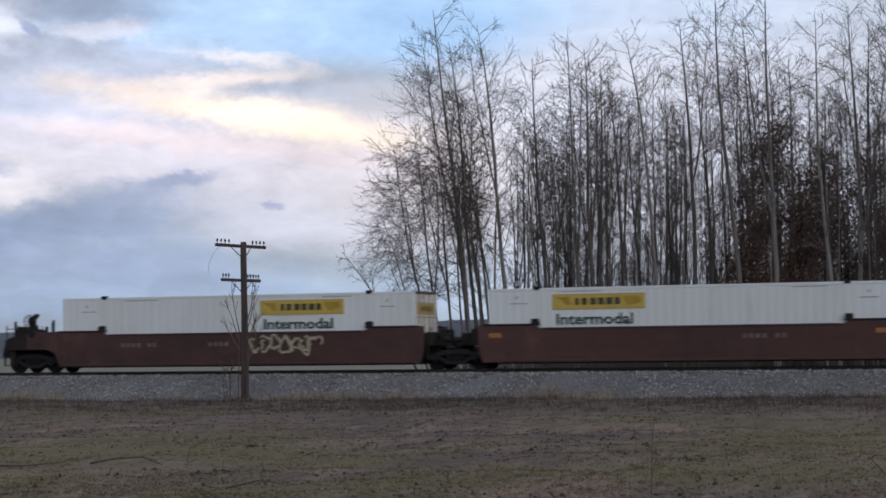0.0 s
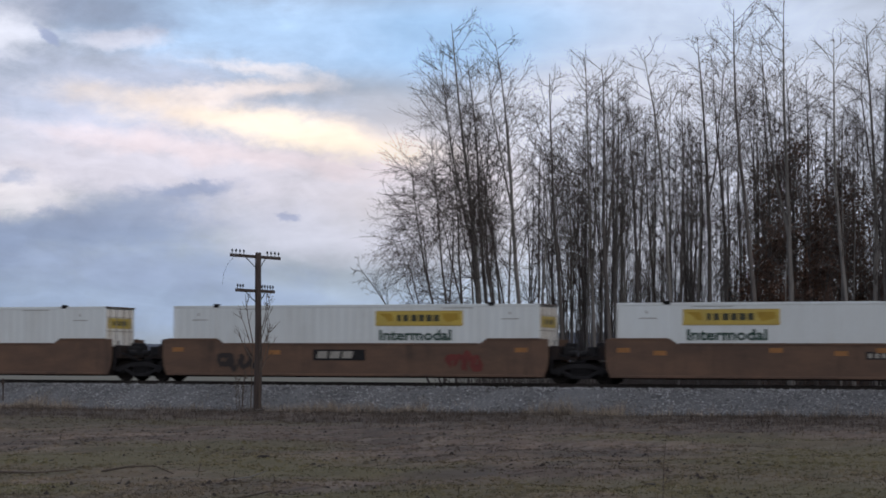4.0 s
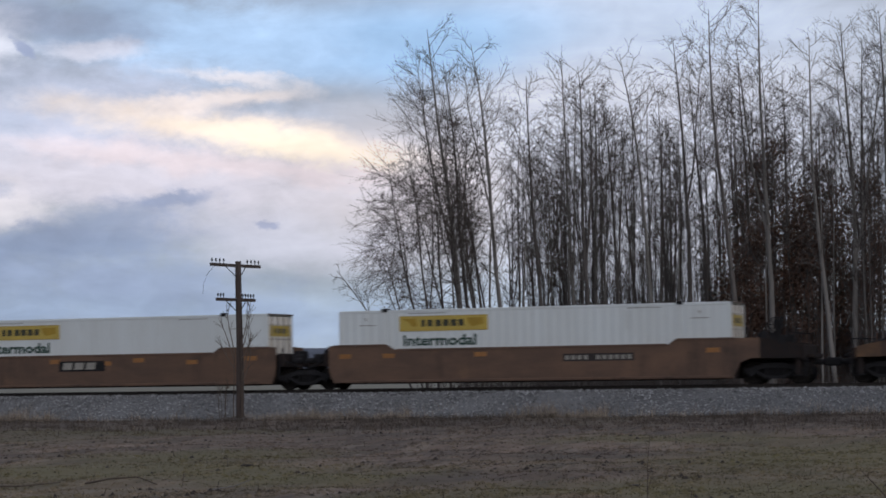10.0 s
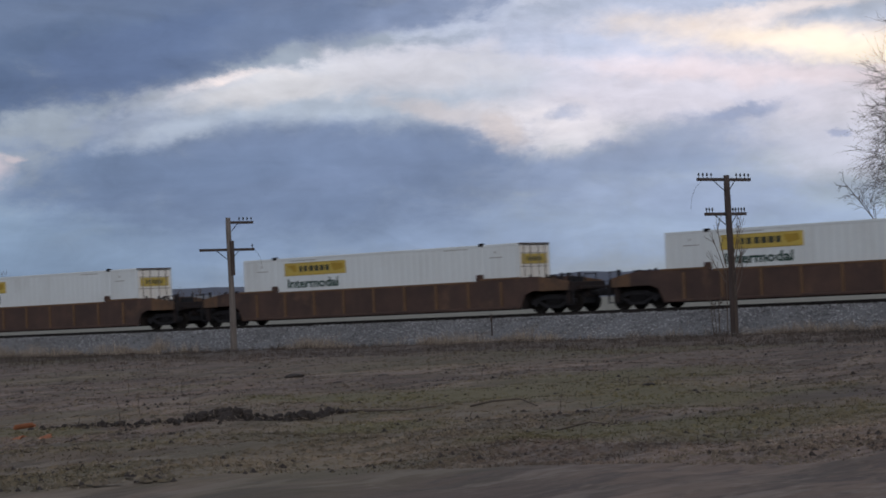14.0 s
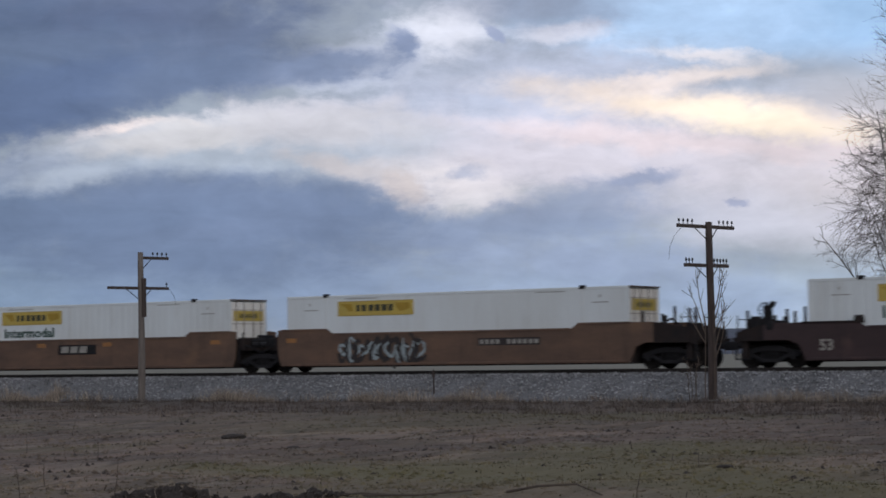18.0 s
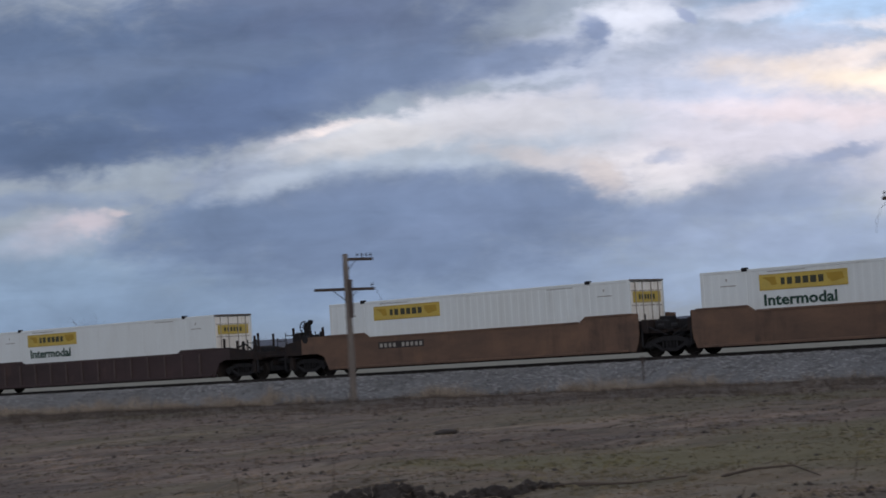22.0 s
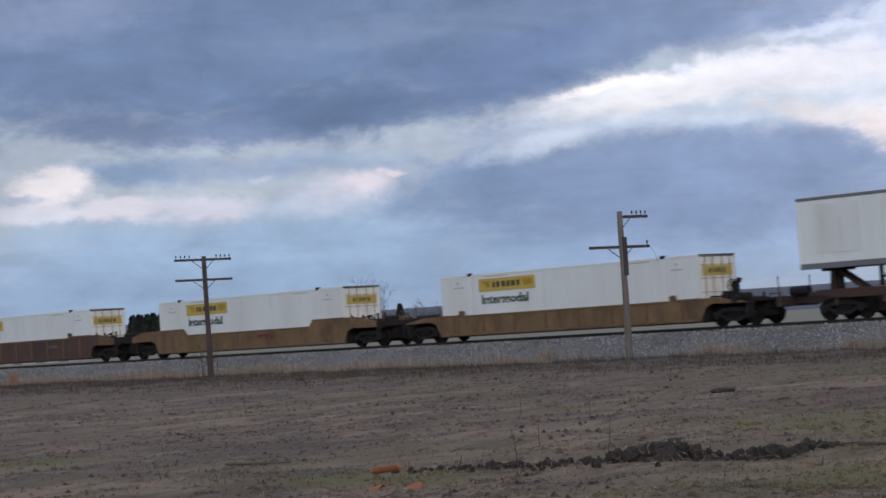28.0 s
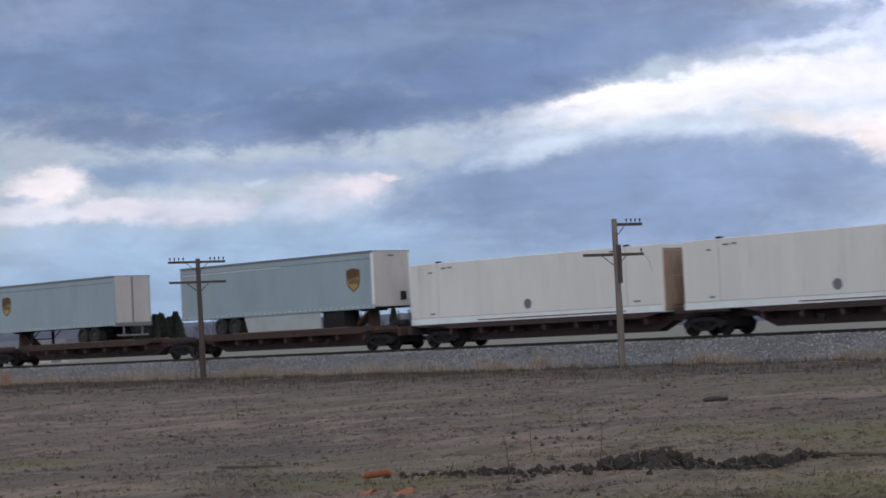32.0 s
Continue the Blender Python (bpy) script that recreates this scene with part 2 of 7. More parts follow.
grain = sky_node("ShaderNodeVectorMath", ((0, flat), (1, (1.0, 1.7, 1.0))), operation="MULTIPLY").outputs[0]
fleece = sky_node("ShaderNodeTexNoise", (("Vector", grain), ("Scale", 0.26), ("Detail", 6.0), ("Roughness", 0.55), ("Distortion", 0.6))).outputs["Fac"]
wisp = sky_node("ShaderNodeTexNoise", (("Vector", grain), ("Scale", 0.8), ("Detail", 6.0), ("Roughness", 0.55), ("Distortion", 0.8))).outputs["Fac"]
layer = sky_node("ShaderNodeVectorMath", ((0, smooth_way), (1, (0.22, 1.3, 1.0))), operation="MULTIPLY").outputs[0]
layer = sky_node("ShaderNodeTexNoise", (("Vector", layer), ("Scale", 0.75), ("Detail", 5.0), ("Roughness", 0.55), ("Distortion", 0.5))).outputs["Fac"]
lift = sky_math("MULTIPLY_ADD", fleece, 0.50, sky_math("MULTIPLY_ADD", wisp, 0.28, sky_math("MULTIPLY_ADD", layer, 0.44, 0.39)))
color = sky_node("ShaderNodeVectorMath", ((0, color),), operation="SCALE")
nt.links.new(lift, color.inputs["Scale"])
back = sky_node("ShaderNodeBackground", ((0, color.outputs[0]), (1, 1.0)))
nt.links.new(back.outputs[0], sky_node("ShaderNodeOutputWorld").inputs[0])

sun = new("sun", bpy.data.lights.new("sun", "SUN"))
sun.data.energy, sun.data.angle, sun.data.color = 0.8, radians(40), (1.0, 0.96, 0.92)
sun.matrix_world = look((110, -20, 50), (0, 60, 0))

# ---- materials ----
def material(name, color, rough=0.7, metal=0.0, vary=0.25, scale=3.0, color2=None, bump=0.0, bump_scale=40.0, stretch=(1, 1, 1), random_value=0.0, local=True):
    """A surface with stains at one scale, grain at a finer one, and relief."""
    m = bpy.data.materials.new(name)
    m.use_nodes = True
    t = m.node_tree
    b = t.nodes["Principled BSDF"]
    b.inputs["Roughness"].default_value = rough
    b.inputs["Metallic"].default_value = metal
    co = t.nodes.new("ShaderNodeTexCoord")
    mp = t.nodes.new("ShaderNodeMapping")
    mp.inputs["Scale"].default_value = stretch
    t.links.new(co.outputs["Object" if local else "Generated"], mp.inputs[0])
    info = t.nodes.new("ShaderNodeObjectInfo")
    shift = t.nodes.new("ShaderNodeVectorMath")
    shift.operation = "ADD"
    wide = t.nodes.new("ShaderNodeVectorMath")
    wide.operation = "SCALE"
    wide.inputs[0].default_value = (17.0, 5.0, 9.0)
    t.links.new(info.outputs["Random"], wide.inputs["Scale"])
    t.links.new(mp.outputs[0], shift.inputs[0])
    t.links.new(wide.outputs[0], shift.inputs[1])
    big = t.nodes.new("ShaderNodeTexNoise")
    big.inputs["Scale"].default_value = scale
    big.inputs["Detail"].default_value = 6
    big.inputs["Roughness"].default_value = 0.65
    fine = t.nodes.new("ShaderNodeTexNoise")
    fine.inputs["Scale"].default_value = bump_scale
    fine.inputs["Detail"].default_value = 4
    for n in (big, fine):
        t.links.new(shift.outputs[0], n.inputs["Vector"])
    ramp = t.nodes.new("ShaderNodeValToRGB")
    c2 = color2 or tuple(c * (1 - vary) for c in color)
    ramp.color_ramp.elements[0].position, ramp.color_ramp.elements[1].position = 0.32, 0.68
    ramp.color_ramp.elements[0].color = (*c2, 1)
    ramp.color_ramp.elements[1].color = (*color, 1)
    t.links.new(big.outputs["Fac"], ramp.inputs[0])
    hsv = t.nodes.new("ShaderNodeHueSaturation")
    val = t.nodes.new("ShaderNodeMath")
    val.operation = "MULTIPLY_ADD"
    val.inputs[1].default_value, val.inputs[2].default_value = vary * 1.2, 1 - vary * 0.6
    t.links.new(fine.outputs["Fac"], val.inputs[0])
    rnd = t.nodes.new("ShaderNodeMath")
    rnd.operation = "MULTIPLY_ADD"
    rnd.inputs[1].default_value = random_value
    t.links.new(info.outputs["Random"], rnd.inputs[0])
    t.links.new(val.outputs[0], rnd.inputs[2])
    t.links.new(rnd.outputs[0], hsv.inputs["Value"])
    t.links.new(ramp.outputs[0], hsv.inputs["Color"])
    t.links.new(hsv.outputs[0], b.inputs["Base Color"])
    if bump:
        bp = t.nodes.new("ShaderNodeBump")
        bp.inputs["Strength"].default_value = 0.6
        bp.inputs["Distance"].default_value = bump
        t.links.new(fine.outputs["Fac"], bp.inputs["Height"])
        t.links.new(bp.outputs[0], b.inputs["Normal"])
    return m


WHITE = material("white_painted_steel", (0.715, 0.765, 0.795), 0.45, vary=0.12, scale=0.5, color2=(0.635, 0.665, 0.675), stretch=(1, 1, 0.25))
WHITE_DOOR = material("white_door_steel", (0.84, 0.83, 0.81), 0.5, vary=0.12, scale=1.6, color2=(0.76, 0.71, 0.64), stretch=(1, 1, 0.3))
YELLOW_SIGN = material("yellow_sign_paint", (0.55, 0.40, 0.075), 0.55, vary=0.25, scale=1.5, color2=(0.44, 0.33, 0.08))
DARK_PRINT = material("dark_print", (0.05, 0.05, 0.03), 0.6)
GOLD_PRINT = material("dull_gold_print", (0.42, 0.27, 0.03), 0.6)
GREEN_PRINT = material("dark_green_print", (0.008, 0.05, 0.035), 0.6)
BLACK_STEEL = material("sooty_black_steel", (0.026, 0.025, 0.028), 0.75, vary=0.4, scale=4, bump=0.01)
DARK_PLATFORM = material("dark_worn_steel", (0.020, 0.018, 0.020), 0.8, vary=0.4, scale=3, color2=(0.034, 0.024, 0.021))
RUST_ROD = material("stained_lock_rod", (0.42, 0.37, 0.33), 0.8, vary=0.4, scale=3)
HEADER_RUST = material("rusty_door_header", (0.16, 0.12, 0.10), 0.8, vary=0.4)
WHEEL = material("worn_wheel_steel", (0.024, 0.021, 0.020), 0.7, metal=0.2, vary=0.4)
ORANGE_BROWN = material("faded_orange_brown_paint", (0.150, 0.087, 0.058), 0.8, vary=0.32, scale=0.9, color2=(0.090, 0.056, 0.042), stretch=(0.5, 1, 1.4), random_value=0.12)
MAROON = material("dark_maroon_paint", (0.066, 0.025, 0.023), 0.7, vary=0.45, scale=1.3, color2=(0.034, 0.017, 0.017), stretch=(0.5, 1, 0.8), random_value=0.15)
RED_BROWN = material("oxide_red_brown_paint", (0.085, 0.034, 0.030), 0.75, vary=0.3, scale=0.7, color2=(0.050, 0.022, 0.021), stretch=(0.4, 1, 1))
PURPLE_BROWN = material("blackish_maroon_paint", (0.048, 0.026, 0.028), 0.7, vary=0.35, scale=0.8, color2=(0.028, 0.016, 0.017), stretch=(0.4, 1, 1))
RIB_BROWN = material("weathered_rust_brown_paint", (0.090, 0.050, 0.038), 0.8, vary=0.4, scale=0.9, color2=(0.050, 0.030, 0.026), stretch=(0.6, 1, 0.8))
RIB_EDGE = material("worn_tan_orange_paint", (0.18, 0.102, 0.052), 0.8, vary=0.35, scale=2)
YELLOW_CAR = material("weathered_ochre_yellow_paint", (0.200, 0.127, 0.062), 0.8, vary=0.4, scale=1.4, color2=(0.105, 0.064, 0.037), stretch=(0.9, 1, 0.5))
DUSTY_EDGE = material("dusty_tan_deck_edge", (0.21, 0.135, 0.10), 0.85, vary=0.45, scale=0.8, color2=(0.09, 0.05, 0.04), stretch=(1, 1, 3))
SPINE_RED = material("rusty_red_brown_paint", (0.058, 0.030, 0.025), 0.8, vary=0.35, scale=0.9, color2=(0.036, 0.021, 0.019), stretch=(0.5, 1, 1))
PALE_PRINT = material("pale_stencil_paint", (0.35, 0.33, 0.30), 0.7, vary=0.3, scale=4)
ORANGE_PATCH = material("orange_reflective_patch", (0.34, 0.15, 0.045), 0.5, vary=0.3)
SILVER = material("grey_blue_trailer_skin", (0.305, 0.385, 0.43), 0.45, vary=0.16, scale=0.6, color2=(0.25, 0.315, 0.35), stretch=(1, 1, 0.3))
BEIGE_END = material("beige_grey_trailer_end", (0.50, 0.465, 0.45), 0.55, vary=0.14, scale=0.8, color2=(0.40, 0.37, 0.355), stretch=(1, 1, 0.4))
SILVER_DARK = material("grey_roof_rail", (0.16, 0.17, 0.19), 0.5, vary=0.2)
DIRTY_WHITE = material("stained_white_trailer_skin", (0.75, 0.81, 0.84), 0.5, vary=0.12, scale=0.5, color2=(0.67, 0.705, 0.715), stretch=(1.2, 1, 0.2))
RUST_STREAK = material("rust_streak", (0.34, 0.235, 0.17), 0.85, vary=0.4, scale=4, stretch=(1, 3, 0.4))
CREAM = material("cream_white_reefer_skin", (0.71, 0.71, 0.69), 0.5, vary=0.12, scale=0.5, color2=(0.63, 0.625, 0.60), stretch=(1, 1, 0.3))
EMBLEM_BROWN = material("emblem_brown", (0.11, 0.055, 0.02), 0.6)
SKIRT_GREY = material("dusty_grey_skirt", (0.40, 0.44, 0.455), 0.6, vary=0.2, scale=0.8)
EMBLEM_GOLD = material("emblem_gold", (0.40, 0.29, 0.11), 0.6)
TYRE = material("tyre_rubber", (0.02, 0.02, 0.021), 0.85, vary=0.3)
RIM = material("dull_rim", (0.055, 0.053, 0.052), 0.7, metal=0.2)
RAIL_STEEL = material("rail_steel", (0.040, 0.033, 0.031), 0.5, metal=0.5, vary=0.3)
TIE_WOOD = material("tarred_tie_wood", (0.06, 0.05, 0.045), 0.9, vary=0.4, stretch=(6, 0.5, 4))
POLE_WOOD = material("weathered_pole_wood", (0.085, 0.062, 0.055), 0.9, vary=0.4, scale=2, color2=(0.05, 0.038, 0.035), bump=0.01, stretch=(6, 6, 0.6))
POLE_GREY = material("bleached_pole_wood", (0.19, 0.165, 0.15), 0.9, vary=0.4, scale=2, color2=(0.12, 0.10, 0.09), bump=0.01, stretch=(6, 6, 0.6))
INSULATOR = material("dark_glass_insulator", (0.03, 0.035, 0.04), 0.25)
BALLAST = material("grey_crushed_stone", (0.20, 0.20, 0.21), 0.95, vary=0.6, scale=9, color2=(0.10, 0.10, 0.105), bump=0.05, bump_scale=22)
STONE = material("broken_stone", (0.29, 0.29, 0.30), 0.95, vary=0.4, scale=0.3, color2=(0.16, 0.16, 0.165))
BARK = material("grey_brown_bark", (0.115, 0.102, 0.098), 0.9, vary=0.35, scale=1.5, color2=(0.07, 0.062, 0.060), bump=0.01, stretch=(2, 2, 0.4), random_value=0.35)
PALE_BARK = material("pale_aspen_bark", (0.20, 0.188, 0.182), 0.9, vary=0.3, scale=1.5, color2=(0.125, 0.115, 0.11), bump=0.01, stretch=(2, 2, 0.4), random_value=0.3)
TWIG = material("dark_twig", (0.098, 0.078, 0.072), 0.9, vary=0.3, random_value=0.2)
DEAD_LEAF = material("russet_dead_leaf", (0.185, 0.105, 0.075), 0.85, vary=0.5, scale=0.6, color2=(0.105, 0.066, 0.054))
STRAW = material("dry_straw_grass", (0.40, 0.335, 0.275), 0.9, vary=0.3, scale=0.5, color2=(0.28, 0.225, 0.18))
WEED = material("dead_weed_stem", (0.105, 0.078, 0.062), 0.9, vary=0.4)
GREEN_GRASS = material("dull_green_grass", (0.105, 0.088, 0.042), 0.9, vary=0.4, scale=0.5)
SOIL = material("dark_turned_soil", (0.048, 0.037, 0.033), 0.95, vary=0.5, scale=3, bump=0.03, bump_scale=12)
TERRACOTTA = material("faded_orange_clay", (0.40, 0.15, 0.075), 0.8, vary=0.35, scale=6)
# Distance haze is mixed into the ridge's own blue-grey colour.
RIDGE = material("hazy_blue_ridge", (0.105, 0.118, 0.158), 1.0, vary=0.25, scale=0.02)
FAR_WOOD = material("distant_bare_wood", (0.10, 0.075, 0.065), 1.0, vary=0.3, scale=0.3)
# Needle green is lifted slightly to carry the haze of distance.
PINE = material("dark_pine_needles", (0.045, 0.058, 0.050), 0.9, vary=0.4, scale=0.5)
ROOF_GREY = material("far_grey_roof", (0.20, 0.21, 0.24), 0.8)
WALL_PALE = material("far_pale_wall", (0.50, 0.45, 0.43), 0.8)


for paint in (BLACK_STEEL, DARK_PLATFORM, WHEEL):
    paint.node_tree.nodes["Principled BSDF"].inputs["Specular IOR Level"].default_value = 0.15


def weathered(m, tint, amount, along_x=1.2, along_z=0.16, lo=0.50, hi=0.66, seed=0.0, along_y=0.5):
    """Lay run-down streaks and blotches of dirt over a paint."""
    t = m.node_tree
    b = t.nodes["Principled BSDF"]
    base = b.inputs["Base Color"].links[0].from_socket
    co = t.nodes.new("ShaderNodeTexCoord")
    info = t.nodes.new("ShaderNodeObjectInfo")
    off = t.nodes.new("ShaderNodeVectorMath")
    off.operation = "MULTIPLY_ADD"
    off.inputs[1].default_value, off.inputs[2].default_value = (31.0, 7.0, 3.0), (seed, seed, seed)
    t.links.new(info.outputs["Random"], off.inputs[0])
    add = t.nodes.new("ShaderNodeVectorMath")
    t.links.new(co.outputs["Object"], add.inputs[0])
    t.links.new(off.outputs[0], add.inputs[1])
    masks = []
    for scale, stretch, a, c in ((1.0, (along_x, along_y, along_z), lo, hi), (0.35, (1.0, 0.5, 1.6), 0.40, 0.62)):
        mp = t.nodes.new("ShaderNodeMapping")
        mp.inputs["Scale"].default_value = stretch
        n = t.nodes.new("ShaderNodeTexNoise")
        n.inputs["Scale"].default_value, n.inputs["Detail"].default_value, n.inputs["Roughness"].default_value = scale, 7, 0.66
        r = t.nodes.new("ShaderNodeMapRange")
        r.inputs[1].default_value, r.inputs[2].default_value = a, c
        t.links.new(add.outputs[0], mp.inputs[0])
        t.links.new(mp.outputs[0], n.inputs["Vector"])
        t.links.new(n.outputs["Fac"], r.inputs[0])
        masks.append(r.outputs[0])
    both = t.nodes.new("ShaderNodeMath")
    both.operation = "MULTIPLY"
    t.links.new(masks[0], both.inputs[0])
    t.links.new(masks[1], both.inputs[1])
    k = t.nodes.new("ShaderNodeMath")
    k.operation = "MULTIPLY"
    k.inputs[1].default_value = amount
    t.links.new(both.outputs[0], k.inputs[0])
    x = t.nodes.new("ShaderNodeMix")
    x.data_type = "RGBA"
    t.links.new(k.outputs[0], x.inputs[0])
    t.links.new(base, x.inputs[6])
    x.inputs[7].default_value = (*tint, 1)
    t.links.new(x.outputs[2], b.inputs["Base Color"])
    return m


for paint in (ORANGE_BROWN, RIB_BROWN, YELLOW_CAR, SPINE_RED):
    weathered(paint, (0.045, 0.030, 0.026), 0.75)
    weathered(paint, (0.24, 0.135, 0.075), 0.5, 0.8, 0.5, 0.55, 0.68, 5.0)
for paint in (MAROON, RED_BROWN, PURPLE_BROWN):
    weathered(paint, (0.022, 0.014, 0.015), 0.7)
    weathered(paint, (0.14, 0.075, 0.062), 0.55, 0.7, 0.5, 0.54, 0.68, 5.0)
for paint in (WHITE, CREAM, SILVER):
    weathered(paint, (0.36, 0.35, 0.33), 0.35, 1.6, 0.10, 0.54, 0.70)
weathered(DIRTY_WHITE, (0.46, 0.40, 0.35), 0.4, 1.8, 0.10, 0.52, 0.70)
RUSTY_END = weathered(material("rust_streaked_trailer_end", (0.70, 0.70, 0.69), 0.6, vary=0.15, scale=1.5), (0.20, 0.10, 0.06), 0.95, 2.0, 0.22, 0.44, 0.60, 2.0, 3.5)
weathered(WHITE_DOOR, (0.50, 0.40, 0.30), 0.6, 2.0, 0.3, 0.46, 0.66)


# mossy and bare dark stretches of the field: place and half size
MOSS = [(-14.0, 25.5, 5.5, 3.6), (-2.0, 20.0, 5.0, 3.0), (-26.0, 48.5, 7.0, 3.5), (-1.5, 31.0, 4.5, 10.0), (-17.2, 15.0, 2.2, 0.9), (-15.5, 31.0, 3.5, 3.5), (-17.5, 23.7, 3.5, 1.6), (-27.0, 16.5, 2.0, 1.4), (-59.0, 53.5, 7.0, 3.0), (-7.0, 40.0, 4.0, 4.0), (-11.5, 16.8, 1.8, 1.2), (-6.5, 16.5, 2.6, 3.0), (-9.5, 23.0, 3.0, 2.6)]
DARK_EARTH = [(-8.0, 32.0, 3.5, 2.2), (-6.6, 23.5, 2.0, 1.5), (-20.0, 52.0, 6.0, 3.0), (-39.0, 53.0, 9.0, 4.0), (-20.0, 15.2, 2.6, 0.7), (-56.0, 60.0, 14.0, 4.0), (-25.5, 19.5, 3.0, 1.2)]


def field_pattern(m, lo=0.0, hi=0.0):
    """Lay the field's moss, straw and bare earth over a material; lo and hi vary it piece by piece."""
    t = m.node_tree
    b = t.nodes["Principled BSDF"]
    base = b.inputs["Base Color"].links[0].from_socket
    co = t.nodes.new("ShaderNodeTexCoord")

    def noisy(scale, stretch, lo, hi, detail=5):
        mp = t.nodes.new("ShaderNodeMapping")
        mp.inputs["Scale"].default_value = stretch
        n = t.nodes.new("ShaderNodeTexNoise")
        n.inputs["Scale"].default_value, n.inputs["Detail"].default_value, n.inputs["Roughness"].default_value = scale, detail, 0.7
        r = t.nodes.new("ShaderNodeMapRange")
        r.inputs[1].default_value, r.inputs[2].default_value = lo, hi
        t.links.new(co.outputs["Object"], mp.inputs[0])
        t.links.new(mp.outputs[0], n.inputs["Vector"])
        t.links.new(n.outputs["Fac"], r.inputs[0])
        return r.outputs[0]

    def over(below, color, mask, amount):
        k = t.nodes.new("ShaderNodeMath")
        k.operation = "MULTIPLY"
        k.inputs[1].default_value = amount
        t.links.new(mask, k.inputs[0])
        x = t.nodes.new("ShaderNodeMix")
        x.data_type = "RGBA"
        t.links.new(k.outputs[0], x.inputs[0])
        t.links.new(below, x.inputs[6])
        x.inputs[7].default_value = (*color, 1)
        return x.outputs[2]

    def spot(x, y, rx, ry):
        """A soft ragged patch round one place of the field."""
        mp = t.nodes.new("ShaderNodeMapping")
        mp.vector_type = "TEXTURE"
        mp.inputs["Location"].default_value, mp.inputs["Scale"].default_value = (x, y, 0), (rx, ry, 100)
        push = t.nodes.new("ShaderNodeVectorMath")
        push.operation = "MULTIPLY_ADD"
        push.inputs[1].default_value, push.inputs[2].default_value = (3.5, 3.5, 0), (-1.75, -1.75, 0)
        t.links.new(wander.outputs["Color"], push.inputs[0])
        add = t.nodes.new("ShaderNodeVectorMath")
        t.links.new(co.outputs["Object"], add.inputs[0])
        t.links.new(push.outputs[0], add.inputs[1])
        t.links.new(add.outputs[0], mp.inputs[0])
        ln = t.nodes.new("ShaderNodeVectorMath")
        ln.operation = "LENGTH"
        t.links.new(mp.outputs[0], ln.inputs[0])
        r = t.nodes.new("ShaderNodeMapRange")
        r.inputs[1].default_value, r.inputs[2].default_value = 1.15, 0.45
        t.links.new(ln.outputs["Value"], r.inputs[0])
        return r.outputs[0]

    wander = t.nodes.new("ShaderNodeTexNoise")
    wander.inputs["Scale"].default_value, wander.inputs["Detail"].default_value = 0.55, 6
    t.links.new(co.outputs["Object"], wander.inputs["Vector"])
    c = over(base, (0.238, 0.172, 0.132), noisy(0.20, (0.8, 0.30, 1), 0.47, 0.56), 0.85)
    c = over(c, (0.080, 0.055, 0.043), noisy(0.17, (0.9, 0.30, 1), 0.50, 0.58), 0.8)
    c = over(c, (0.078, 0.057, 0.045), noisy(0.9, (1.0, 0.26, 1), 0.50, 0.57), 0.8)
    c = over(c, (0.060, 0.045, 0.039), noisy(2.6, (1.0, 0.24, 1), 0.54, 0.61), 0.65)
    c = over(c, (0.225, 0.180, 0.146), noisy(1.5, (1.0, 0.28, 1), 0.54, 0.61, 4), 0.55)
    c = over(c, (0.25, 0.20, 0.16), noisy(5.0, (1.0, 0.4, 1), 0.58, 0.74, 3), 0.4)
    c = over(c, (0.120, 0.106, 0.044), noisy(0.10, (0.8, 0.40, 1), 0.50, 0.62), 0.42)
    for x, y, rx, ry in MOSS:
        c = over(c, (0.114, 0.099, 0.042), spot(x, y, rx, ry), 0.75)
    for x, y, rx, ry in DARK_EARTH:
        c = over(c, (0.062, 0.046, 0.040), spot(x, y, rx, ry), 0.6)
    sep = t.nodes.new("ShaderNodeSeparateXYZ")
    t.links.new(co.outputs["Object"], sep.inputs[0])

    def belt(lo, hi):
        r = t.nodes.new("ShaderNodeMapRange")
        r.inputs[1].default_value, r.inputs[2].default_value = lo, hi
        t.links.new(sep.outputs[1], r.inputs[0])
        return r.outputs[0]

    c = over(c, (0.070, 0.054, 0.047), belt(36.0, 54.0), 0.68)
    c = over(c, (0.205, 0.195, 0.155), belt(115.0, 150.0), 0.85)
    if hi:
        geo = t.nodes.new("ShaderNodeNewGeometry")
        mr = t.nodes.new("ShaderNodeMapRange")
        mr.inputs[3].default_value, mr.inputs[4].default_value = lo, hi
        t.links.new(geo.outputs["Random Per Island"], mr.inputs[0])
        hsv = t.nodes.new("ShaderNodeHueSaturation")
        t.links.new(mr.outputs[0], hsv.inputs["Value"])
        t.links.new(c, hsv.inputs["Color"])
        c = hsv.outputs[0]
    t.links.new(c, b.inputs["Base Color"])
    return m


FIELD = field_pattern(material("stubble_field", (0.180, 0.122, 0.092), 0.95, vary=0.3, scale=0.9, color2=(0.112, 0.080, 0.062), bump=0.06, bump_scale=6, stretch=(1.0, 0.45, 1)))


# ---- mesh helpers ----
def part(name, bm, mat, parent=None, label="", smooth=False):
    me = bpy.data.meshes.new(name)
    if smooth:
        for f in bm.faces:
            f.smooth = True
    bm.to_mesh(me)
    bm.free()
    me.materials.append(mat)
    ob = new(name, me)
    if parent:
        ob.parent = parent
    if label:
        tagged(ob, label)
    return ob


def again(ob, parent, x=0, y=0, z=0, rz=0):
    """One more of a part on the same mesh."""
    o = new(ob.name.split(".")[0], ob.data)
    o.parent = parent
    o.matrix_basis = pose(x, y, z, 0, 0, rz)
    return o


